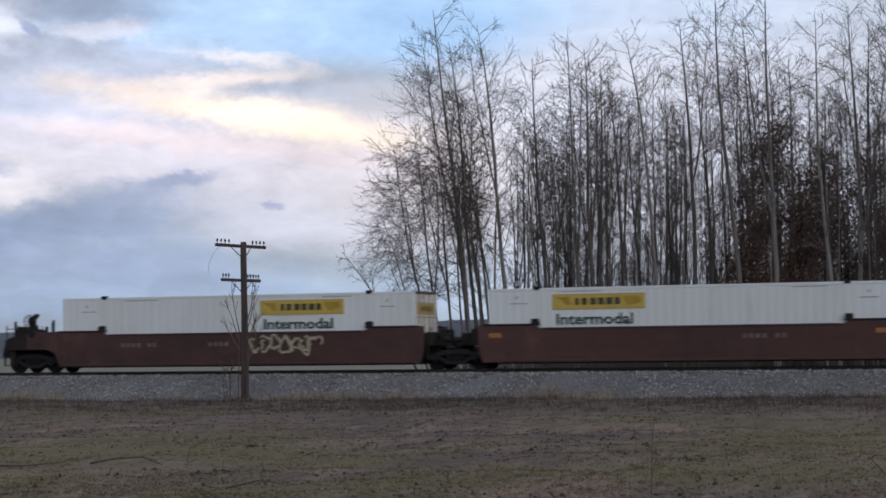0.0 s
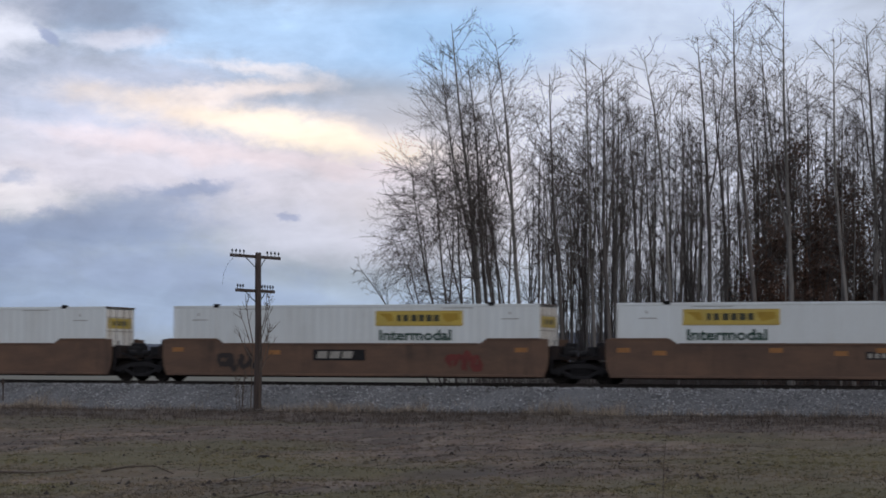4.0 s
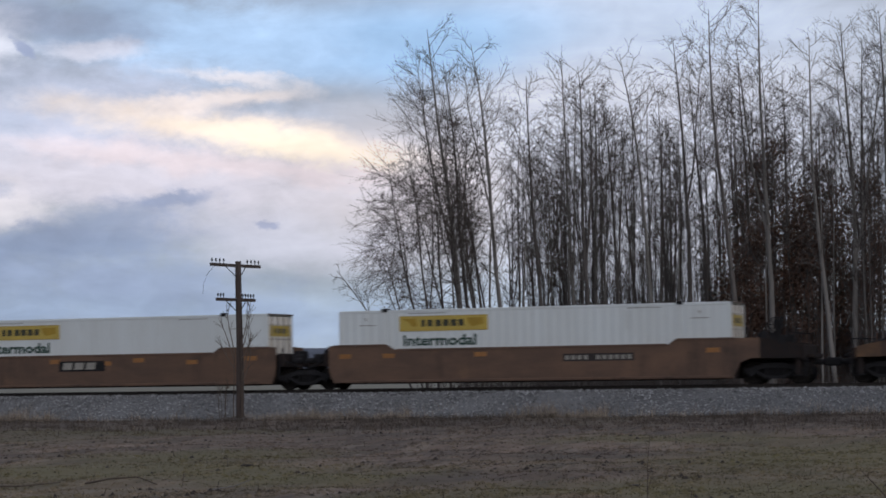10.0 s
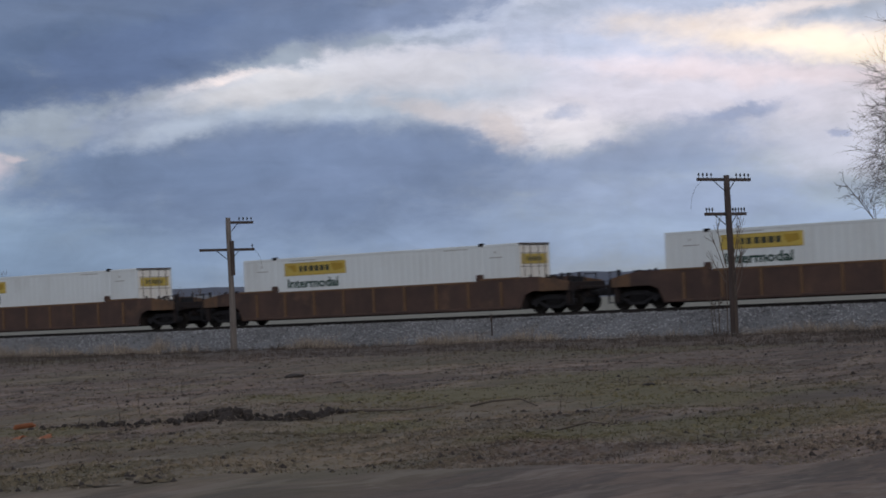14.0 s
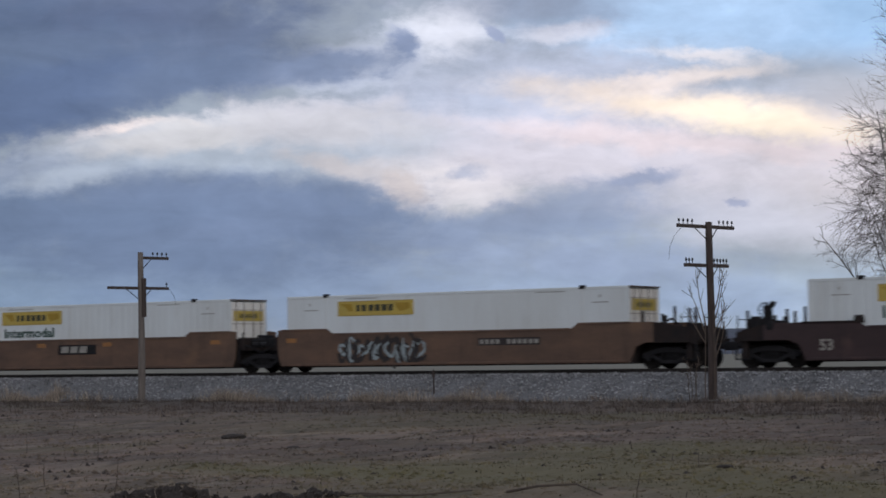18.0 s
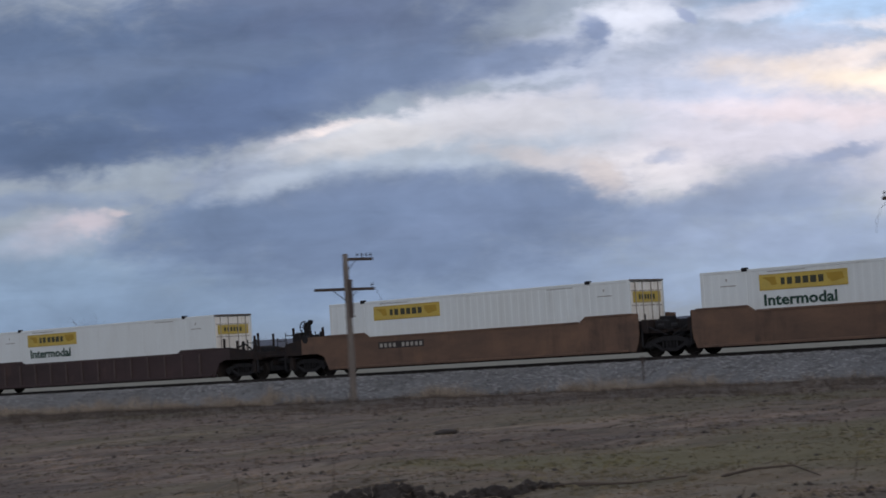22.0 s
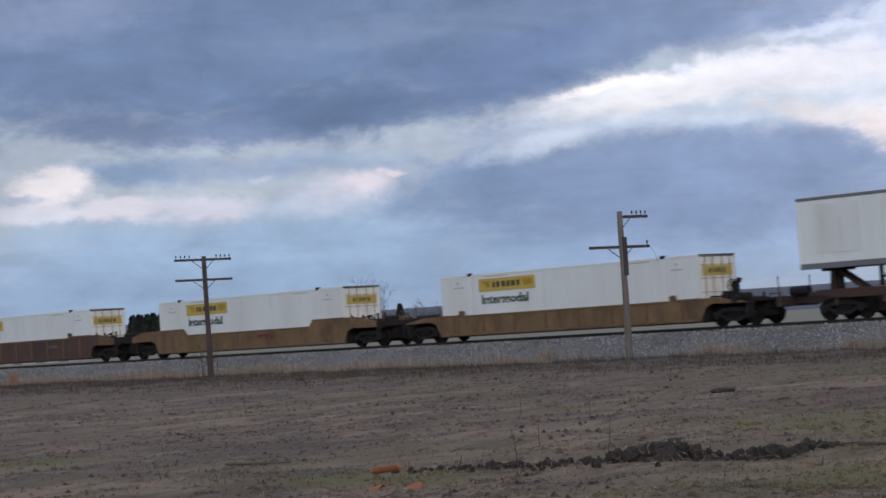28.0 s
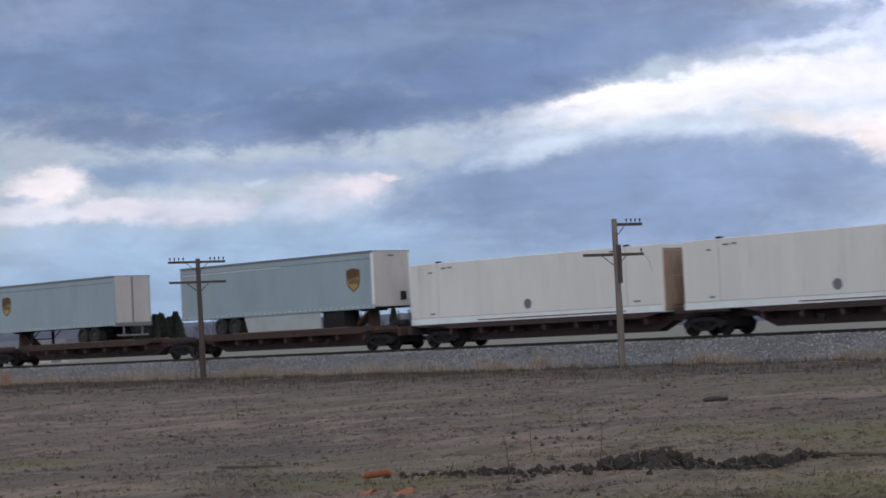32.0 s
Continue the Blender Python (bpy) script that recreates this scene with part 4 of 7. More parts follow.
def well_car(style, x, left, right, spots=(), patches=(), stand="", marks=()):
    paint, chord, mid, up, ln, ribs, lugs = STYLE[style]
    words = {"orange": "orange-brown steel container well car with worn stencils", "maroon": "dark maroon steel container well car, weathered",
             "redbrown": "faded red-brown steel container well car", "black": "blackish maroon container well car with sprayed graffiti",
             "blackrib": "blackish maroon container well car with ribbed sides", "rib": "rust-brown container well car with ribbed sides and tan posts",
             "yellow": "ochre yellow low-sided container well car", "yellowup": "ochre yellow well car with raised sloping ends",
             "yellowrib": "ochre yellow low well car with ribbed sides"}[style]
    car = thing("well_car", words, "railway wagon", "well cars of the train")
    key = style + left + right
    end_paint = paint if "yellow" in style else RIB_EDGE_DULL if style == "rib" else DARK_PLATFORM
    for s in (-1, 1):
        child("side_panel", f"side{key}{s}", lambda: slab(B(), side_outline(style, left, right), s * SIDE - 0.03, s * SIDE + 0.03), paint, car)
        child("top_chord", f"chord{key}{s}", lambda: box(B(), ln + 0.35, 16.154 - ln - 0.35, s * SIDE - 0.055, s * SIDE + 0.055, mid - 0.05, mid + 0.035, 0.01), chord, car)
        for k, x0 in enumerate((-0.2, 16.154 - ln)):
            child("end_chord", f"echord{key}{s}{k}", lambda: box(B(), x0, x0 + ln + 0.15, s * SIDE - 0.055, s * SIDE + 0.055, up - 0.05, up + 0.03, 0.01), DARK_PLATFORM if style in ("maroon", "redbrown", "black") else chord, car)
        child("bottom_sill", f"low{key}{s}", lambda: box(B(), 0.1, 16.05, s * SIDE - 0.09, s * SIDE + 0.05, 0.26, 0.36, 0.01), paint, car)
    child("well_floor", "wfloor", lambda: box(B(), 0.5, 15.65, -1.36, 1.36, 0.2, 0.265), DARK_PLATFORM, car)
    for k, ex in enumerate((-0.2, 16.29)):
        child("end_wall", f"ewall{mid}", lambda: box(B(), -0.03, 0.03, -1.33, 1.33, 0.22, mid - 0.1), DARK_PLATFORM, car, ex)
    for k in range(ribs):
        rx = 0.9 + (14.35) * k / (ribs - 1)
        child("rib", f"rib{style}", lambda: slab(B(), [(-0.05, 0.36), (0.05, 0.36), (0.05, mid - 0.05), (-0.05, mid - 0.05)], -SIDE - 0.09, -SIDE - 0.031), chord if k in (0, ribs - 1, 4) or style == "blackrib" else paint, car, rx)
    if lugs:
        for lx in (ln + 0.05, 16.154 - ln - 0.05):
            child("guide_lug", f"lug{style}", lambda: slab(B(), [(-0.18, up - 0.05), (0.18, up - 0.05), (0.14, up + 0.22), (-0.14, up + 0.22)], -SIDE - 0.05, -SIDE + 0.06), DARK_PLATFORM if not ribs else paint, car, lx)
    if left == "coupler":
        coupler_end(car, -1, 0, up, "l" in stand, end_paint)
        truck(car, -1.58)
    else:
        joint_gear(car, -1, 0.0)
    if right == "coupler":
        coupler_end(car, 1, 16.154, up, "r" in stand, end_paint)
        truck(car, 16.154 + 1.58)
    else:
        joint_gear(car, 1, 16.154)
        truck(car, 16.154 + 1.63)
    y = -SIDE - 0.031
    for name, mat, boxes in spots:
        if name == "stencil_block" and style == "orange":
            bx0, bx1 = boxes[0][0] - 0.1, boxes[-1][1] + 0.1
            child("stencil_board", f"sboard{round(bx1 - bx0, 2)}", lambda: box(B(), 0, bx1 - bx0, y - 0.003, y, -0.06, 0.24), SCRAWL_DARK, car, bx0, 0, boxes[0][2], "dark stencil ground")
        for x0, x1, z0, z1 in boxes:
            tone = mat if style == "orange" else FAINT_PRINT
            child(name, f"{name}{tone.name}{round(x1 - x0, 2)}{round(z1 - z0, 2)}", lambda: box(B(), 0, x1 - x0, y - 0.006, y, 0, z1 - z0), tone, car, x0, 0, z0)
    for px in patches:
        child("reflector_patch", "patch", lambda: box(B(), -0.26, 0.26, y - 0.006, y, -0.09, 0.09), ORANGE_PATCH, car, px, 0, 1.33 if px % 1 < 0.5 else 1.22)
    for seed, mat, x0, x1, z0, z1, wide in marks:
        scrawl(car, mat, seed, x0, x1, z0, z1, y - 0.002 * seed, wide, max(4, int((x1 - x0) / 0.42)))
    MOVING.append((car, x, TRACK, RAIL))
    return car


# ---- containers ----
def corrugated(flat):
    """Container body: corrugated or flat-panelled sides, a closed box."""
    bm = B()
    xs, d = [], []
    p = 0.36 if not flat else 1.22
    depth = 0.009 if not flat else 0.005
    n = int(15.75 / p)
    for i in range(n):
        x = 0.2 + i * p
        w = (0.3, 0.42, 0.8, 0.92) if not flat else (0.02, 0.03, 0.97, 0.98)
        for f, k in zip(w, (0, 1, 1, 0)):
            xs.append(x + f * p)
            d.append((1 - k if not flat else k) * depth)
    xs, d = [0.06] + xs + [16.09], [0] + d + [0]
    for s in (-1, 1):
        lo = [bm.verts.new((x, s * (1.29 - q), 0.40)) for x, q in zip(xs, d)]
        hi = [bm.verts.new((x, s * (1.29 - q), 3.10)) for x, q in zip(xs, d)]
        for i in range(len(xs) - 1):
            f = (lo[i], lo[i + 1], hi[i + 1], hi[i])
            bm.faces.new(f if s < 0 else f[::-1])
    return bm


WORD = letters("Intermodal", 0.59)
WORD.transform(Matrix.Diagonal((1.21, 1.0, 1.0, 1.0)))
WORD.materials.append(GREEN_PRINT)
FIFTY = letters("53", 0.55)
FIFTY.materials.append(PALE_PRINT)


def container(x, sign=2.63, word=True, flat=False, skin=None):
    label = "white corrugated intermodal freight container with yellow sign panel" if not flat else "smooth white intermodal freight container with yellow sign panel"
    c = thing("freight_container", label, "container", "containers on the train")
    skin = skin or WHITE
    child("side_wall", f"skin{flat}{skin.name}", lambda: corrugated(flat), skin, c)
    for s in (-1, 1):
        child("roof_rail", f"rr{s}", lambda: box(B(), 0.0, 16.154, s * 1.25 - 0.048, s * 1.25 + 0.048, 3.06, 3.17, 0.012), WHITE, c)
        child("bottom_rail", f"br{s}", lambda: box(B(), 0.0, 16.154, s * 1.25 - 0.046, s * 1.25 + 0.046, 0.27, 0.42, 0.012), WHITE, c)
        for ex in (0.0, 16.0):
            child("corner_post", f"cp{s}{ex}", lambda: box(B(), ex, ex + 0.154, s * 1.24 - 0.057, s * 1.24 + 0.057, 0.275, 3.165, 0.012), WHITE, c)
        for ex in (2.0, 14.15):
            child("lifting_lug", f"lug{s}{ex}", lambda: box(B(), ex - 0.14, ex + 0.14, s * 1.23 - 0.09, s * 1.23 + 0.08, 3.08, 3.24, 0.03), BLACK_STEEL, c)
            child("lifting_post", f"lp{s}{ex}", lambda: box(B(), ex - 0.07, ex + 0.07, s * 1.292 - 0.006, s * 1.292 + 0.006, 0.42, 3.06), WHITE, c)
    child("roof", "croof", lambda: box(B(), 0.05, 16.1, -1.2, 1.2, 3.09, 3.13), WHITE, c)
    child("base", "cbase", lambda: box(B(), 0.05, 16.1, -1.2, 1.2, 0.3, 0.38), DARK_PLATFORM, c)
    child("front_wall", "cfront", lambda: box(B(), 0.02, 0.05, -1.2, 1.2, 0.36, 3.1), WHITE, c)
    d = child("door", "cdoor", lambda: box(B(), 16.10, 16.135, -1.22, 1.22, 0.36, 3.06), WHITE_DOOR, c, label="white doors with stained ribs and a yellow sign")
    for y in (-1.17, -0.59, 0.05, 0.63, 1.15):
        child("door_rib", "drib", lambda: box(B(), 16.135, 16.15, -0.03, 0.03, 0.38, 3.04), WHITE_DOOR, d, 0, y)
    for z in (0.9, 1.5, 2.1, 2.7):
        child("door_rail", "drail", lambda: box(B(), 16.135, 16.148, -1.2, 1.2, 0, 0.035), RUST_ROD, d, 0, 0, z)
    for y in (-0.85, -0.32, 0.32, 0.85):
        child("lock_rod", "lrod", lambda: tube(B(), (16.175, 0, 0.36), (16.175, 0, 3.08), 0.022, n=6), RUST_ROD, d, 0, y)
    child("door_header", "dhead", lambda: box(B(), 16.10, 16.2, -1.25, 1.25, 3.12, 3.175, 0.01), HEADER_RUST, d)
    child("door_sign", "dsign", lambda: box(B(), 16.152, 16.166, -1.02, 1.02, 2.24, 2.68), YELLOW_SIGN, d)
    for k in range(6):
        child("door_block", "dprint", lambda: box(B(), 16.166, 16.172, 0, 0.13, 2.36, 2.56), DARK_PRINT, d, 0, -0.62 + k * 0.21)
    sg = child("sign_panel", "sign", lambda: box(B(), 0, 3.75, -1.302, -1.291, 2.30, 2.91), YELLOW_SIGN, c, sign, 0, 0, "yellow sign with dark blocks")
    for bx, bw in ((0.94, 0.16), (1.2, 0.22), (1.55, 0.24), (1.87, 0.24), (2.19, 0.26), (2.53, 0.22)):
        child("sign_block", f"sblk{bw}", lambda: box(B(), 0, bw, -1.308, -1.302, 2.48, 2.75), DARK_PRINT, sg, bx)
    child("sign_swoosh", "swsh", sign_swoosh, GOLD_PRINT, sg)
    for bx, bw, bz, bh in ((0.9, 0.7, 2.55, 0.04), (1.15, 0.07, 2.75, 0.11), (14.6, 0.7, 2.55, 0.04), (14.9, 0.07, 2.75, 0.11), (3.0, 1.6, 3.0, 0.03), (12.1, 1.3, 3.0, 0.03)):
        child("stencil_bar", f"stb{bw}{bh}", lambda: box(B(), 0, bw, -1.297, -1.291, 0, bh), DARK_STAIN, c, bx, 0, bz)
    if word:
        w = new("word", WORD)
        w.parent = c
        w.location = (sign + 0.13, -1.297, 1.73)
        tagged(w, "dark green lettering")
    MOVING.append((c, x, TRACK, RAIL))
    return c


def sign_swoosh():
    bm = B()
    slab(bm, [(0.12, 2.80), (0.70, 2.80), (0.78, 2.50), (0.55, 2.48), (0.40, 2.66)], -1.307, -1.302)
    slab(bm, [(2.86, 2.80), (3.56, 2.80), (3.60, 2.55), (3.1, 2.44), (2.94, 2.58)], -1.3065, -1.302)
    for z in (2.305, 2.885):
        box(bm, 0.0, 3.75, -1.3065, -1.302, z, z + 0.02)
    return bm


DARK_STAIN = material("faded_stencil", (0.40, 0.40, 0.40), 0.7, vary=0.3)

# starts of the containers along the train, and their cars
num = lambda x0, w=2.3, z=1.05: ("stencil_block", PALE_PRINT, [(x0 + 0.25 * k, x0 + 0.25 * k + 0.15, z, z + 0.17) for k in range(int(w / 0.25)) if k != 4])


def logo(car, x0, w=1.9):
    """A dark board with three pale block shapes."""
    b = part("logo_board", box(B(), x0, x0 + w, -SIDE - 0.045, -SIDE - 0.031, 0.90, 1.34), BLACK_STEEL, car)
    bm = B()
    for k in range(3):
        cx = x0 + 0.16 + k * 0.56
        slab(bm, [(cx, 0.98), (cx + 0.44, 0.98), (cx + 0.5, 1.27), (cx + 0.06, 1.27)], -SIDE - 0.051, -SIDE - 0.045)
    part("logo_mark", bm, PALE_PRINT, b, "pale block shapes")


P6 = (0.3, 1.75, 6.25, 8.7, 10.25, 12.75, 15.45)
SCRAWL_CREAM = material("cream_spray_paint", (0.42, 0.38, 0.27), 0.8, vary=0.3, scale=3)
SCRAWL_BLUE = material("blue_spray_paint", (0.06, 0.13, 0.24), 0.8, vary=0.4, scale=2)
SCRAWL_PALE = material("pale_spray_paint", (0.36, 0.42, 0.44), 0.8, vary=0.4, scale=3)
SCRAWL_RED = material("red_spray_paint", (0.16, 0.035, 0.03), 0.8, vary=0.3)

well_car("maroon", -40.65, "coupler", "joint", [num(2.9, 1.9), num(7.0, 1.2)], stand="l", marks=[(3, SCRAWL_CREAM, 8.9, 12.1, 0.75, 1.45, 0.055)])
container(-40.65, sign=9.3)
well_car("redbrown", -21.37, "joint", "joint", [num(10.2, 1.8, 1.1)], (0.3, 15.45))
container(-21.37)
well_car("maroon", -2.02, "joint", "coupler", [num(9.4, 1.9, 1.0)], (0.3, 15.45))
container(-2.02, word=False)
well_car("orange", 21.48, "coupler", "joint", [num(2.9, 2.7)], (0.3, 1.75, 9.75))
container(21.48)
e = well_car("orange", 40.92, "joint", "joint", [], (0.3, 15.45, 4.75), marks=[(5, SCRAWL_DARK, 2.3, 4.2, 0.5, 1.3, 0.12), (6, SCRAWL_RED, 12.4, 13.8, 0.5, 1.2, 0.12)])
logo(e, 6.5, 2.3)
container(40.92, sign=9.2)
well_car("orange", 60.24, "joint", "coupler", [num(9.7, 2.4)], P6, stand="r")
container(60.24, flat=True)
well_car("yellow", 83.75, "coupler", "coupler", [num(4.2, 2.0, 0.92)], stand="r")
well_car("yellowrib", 103.42, "coupler", "coupler", [num(3.0, 1.2, 0.7)])
container(103.42, flat=True)
well_car("orange", 126.87, "coupler", "joint", [num(2.9, 2.6)], P6)
container(126.87)
j = well_car("orange", 146.28, "joint", "joint", [], P6)
logo(j, 6.45, 2.2)
container(146.28, flat=True)
well_car("orange", 165.64, "joint", "coupler", [num(9.6, 2.8)], (0.3, 2.2, 6.1, 15.45), stand="r")
container(165.64)
well_car("rib", 189.11, "coupler", "coupler", [])
container(189.11)
well_car("rib", 212.52, "coupler", "coupler", [])
container(212.52)
well_car("rib", 236.10, "coupler", "coupler", [], stand="r")
container(236.10)
well_car("orange", 260.01, "coupler", "joint", [num(2.9, 2.6, 1.0)], (0.3, 9.25, 10.25), stand="l")
container(260.01, flat=True)
p = well_car("orange", 279.46, "joint", "joint", [], (0.3, 5.25, 15.45, 9.25))
logo(p, 6.3, 2.3)
container(279.46)
well_car("orange", 298.72, "joint", "coupler", [num(9.6, 2.8)], (0.3,), marks=[(7, SCRAWL_DARK, 2.7, 7.0, 0.35, 1.45, 0.12), (8, SCRAWL_PALE, 2.8, 6.9, 0.42, 1.38, 0.065)])
container(298.72, word=False, flat=True)
r = well_car("black", 322.11, "coupler", "coupler", [], stand="l", marks=[(9, SCRAWL_PALE, 4.9, 9.4, 0.45, 1.25, 0.065), (12, SCRAWL_BLUE, 5.0, 9.3, 0.5, 1.2, 0.04), (2, SCRAWL_BLUE, 10.7, 12.6, 0.5, 1.3, 0.07)])
w = new("word", FIFTY)
w.parent, w.location = r, (0.45, -SIDE - 0.036, 0.62)
container(322.11)
well_car("blackrib", 345.39, "coupler", "coupler", [], stand="")
container(345.39, flat=True)
well_car("orange", 368.93, "coupler", "joint", [num(3.0, 2.7, 1.1)], stand="l")
container(368.93, word=False)
well_car("orange", 388.42, "joint", "joint", [], marks=[(4, SCRAWL_RED, 9.3, 10.9, 0.85, 1.12, 0.03)])
container(388.42)
well_car("orange", 407.85, "joint", "coupler", [num(9.6, 2.9)], stand="")
container(407.85, flat=True)
well_car("rib", 431.59, "coupler", "coupler", [num(11.8, 1.2, 1.0)])
container(431.59, flat=True)
well_car("yellowup", 454.90, "coupler", "coupler", [], marks=[(6, SCRAWL_RED, 9.2, 10.6, 0.7, 1.0, 0.06)])
container(454.90, flat=True)
well_car("yellowrib", 478.45, "coupler", "coupler", [], stand="r")
container(478.45, flat=True)

# ---- telegraph poles ----
ARM = Vector((math.sin(radians(13)), math.cos(radians(13)), 0))     # way of the crossarms


def pin_mesh():
    bm = B()
    tube(bm, (0, 0, 0), (0, 0, 0.10), 0.014, n=5)
    tube(bm, (0, 0, 0.08), (0, 0, 0.14), 0.036, 0.042, n=8)
    tube(bm, (0, 0, 0.14), (0, 0, 0.19), 0.038, 0.022, n=8)
    return bm


def telegraph_pole(x, z, top, lean, wood, label, arms):
    """arms: height below the top, reach on the near and the far side, pins on each side."""
    p = thing("telegraph_pole", label, "telegraph pole", "poles beside the track", pose(x, POLES, z, 0, lean, 0))
    h = top - z
    bm = B()
    n, rings = 12, 9
    last = None
    for k in range(rings + 1):
        q = k / rings
        r = 0.155 - 0.045 * q + 0.006 * math.sin(9 * q)
        ring = [bm.verts.new((r * math.cos(6.2832 * i / n) + 0.02 * math.sin(5 * q), r * math.sin(6.2832 * i / n), h * q - (0.3 if k == 0 else 0))) for i in range(n)]
        if last:
            for i in range(n):
                bm.faces.new((last[i], last[(i + 1) % n], ring[(i + 1) % n], ring[i]))
        last = ring
    bm.faces.new(last)
    part("shaft", bm, wood, p, smooth=True)
    off = Vector((ARM.y, -ARM.x, 0)) * -0.15
    for drop, near, far, pins_near, pins_far in arms:
        c = Vector((0, 0, h - drop)) + off
        bm = box(B(), -0.05, 0.05, -near, far, -0.06, 0.06, 0.008)
        bmesh.ops.rotate(bm, verts=bm.verts, matrix=Matrix.Rotation(radians(-13), 3, "Z"))
        bmesh.ops.translate(bm, verts=bm.verts, vec=c)
        a = part("crossarm", bm, wood if wood is POLE_WOOD else POLE_WOOD, p)
        for side, count, reach in ((-1, pins_near, near), (1, pins_far, far)):
            for i in range(count):
                d = reach - 0.09 - i * (reach - 0.35) / 5
                q = c + ARM * side * d
                child("insulator_pin", "pin", pin_mesh, INSULATOR, a, q.x, q.y, q.z + 0.06)
            if reach > 0.4:
                e = c + ARM * side * 0.62
                part("arm_brace", tube(B(), e + Vector((0, 0, -0.05)), (0, 0, h - drop - 0.55), 0.018, n=5), BLACK_STEEL, p)
    return p


p1 = telegraph_pole(-29.93, 0.05, 6.15, 0.0, POLE_WOOD, "dark weathered telegraph pole with two crossarms and vines", [(0.16, 1.55, 1.55, 4, 4), (1.50, 1.2, 1.2, 3, 5)])
p2 = telegraph_pole(-55.76, 0.30, 6.13, 0.0, POLE_GREY, "bleached grey telegraph pole with a broken upper crossarm", [(0.22, 0.0, 1.5, 0, 4), (1.48, 1.55, 1.5, 0, 1)])
part("splint", box(B(), 0.10, 0.22, -0.09, 0.09, 3.15, 4.75, 0.01), POLE_WOOD, p2, "dark wooden splint")
telegraph_pole(-84.6, 0.0, 6.28, 0.0, POLE_WOOD, "dark telegraph pole with two wide crossarms", [(0.17, 1.6, 1.6, 4, 4), (1.22, 1.6, 1.6, 0, 0)])


def dangling_wire(pole, points):
    bm = B()
    for a, b in zip(points, points[1:]):
        tube(bm, a, b, 0.006, n=4, cap=False)
    part("loose_wire", bm, BLACK_STEEL, pole)


dangling_wire(p1, [(-0.35, -1.35, 5.92), (-0.62, -1.45, 5.6), (-0.78, -1.5, 5.2), (-0.82, -1.5, 4.8)])
dangling_wire(p2, [(0.35, 1.35, 4.35), (0.55, 1.45, 4.0), (0.62, 1.5, 3.6)])


# ---- bare trees ----
def grow(rng, verts, faces, start, way, length, r0, r1, sides, segs, wander, lift):
    """A crooked tapering stem; gives back the points along it."""
    p, d = Vector(start), Vector(way).normalized()
    ring0, pts = None, [(p.copy(), d.copy(), 0.0)]
    for k in range(segs + 1):
        q = k / segs
        r = r0 + (r1 - r0) * q
        u = d.orthogonal().normalized()
        w = d.cross(u)
        o = len(verts)
        for i in range(sides):
            a = 6.2832 * i / sides
            verts.append(p + r * (math.cos(a) * u + math.sin(a) * w))
        if ring0 is not None:
            for i in range(sides):
                faces.append((ring0 + i, ring0 + (i + 1) % sides, o + (i + 1) % sides, o + i))
        ring0 = o
        if k < segs:
            p = p + d * (length / segs)
            d = (d + Vector((rng.gauss(0, wander), rng.gauss(0, wander), rng.gauss(0, wander * 0.6) + lift))).normalized()
            pts.append((p.copy(), d.copy(), (k + 1) / segs))
    return pts


def along(pts, q):
    k = min(len(pts) - 2, int(q * (len(pts) - 1)))
    f = q * (len(pts) - 1) - k
    return pts[k][0].lerp(pts[k + 1][0], f), pts[k][1]


def off_way(rng, d, angle):
    u = d.orthogonal().normalized()
    w = d.cross(u)
    a = rng.uniform(0, 6.2832)
    return (math.cos(angle) * d + math.sin(angle) * (math.cos(a) * u + math.sin(a) * w)).normalized()


def trunk_line(rng, verts, faces, start, way0, way1, length, r0, r1, sides, segs, sway):
    """A stem whose lean passes from way0 to way1, with a slow uneven bend."""
    p, ring0, pts = Vector(start), None, []
    ph, amp = rng.uniform(0, 6.28), sway * rng.uniform(0.6, 1.3)
    for k in range(segs + 1):
        q = k / segs
        d = Vector(way0).lerp(Vector(way1), q)
        d += Vector((amp * math.sin(ph + 7.5 * q) + rng.gauss(0, 0.45 * sway), 0.7 * amp * math.cos(ph + 6.1 * q) + rng.gauss(0, 0.45 * sway), 0.0))
        d.normalize()
        r = r0 * (1 - q) ** 0.8 + r1
        u = d.orthogonal().normalized()
        w = d.cross(u)
        o = len(verts)
        for i in range(sides):
            a = 6.2832 * i / sides
            verts.append(p + r * (1.35 if k == 0 else 1.0) * (math.cos(a) * u + math.sin(a) * w))
        if ring0 is not None:
            for i in range(sides):
                faces.append((ring0 + i, ring0 + (i + 1) % sides, o + (i + 1) % sides, o + i))
        ring0 = o
        pts.append((p.copy(), d.copy(), q))
        p = p + d * (length / segs)
    return pts


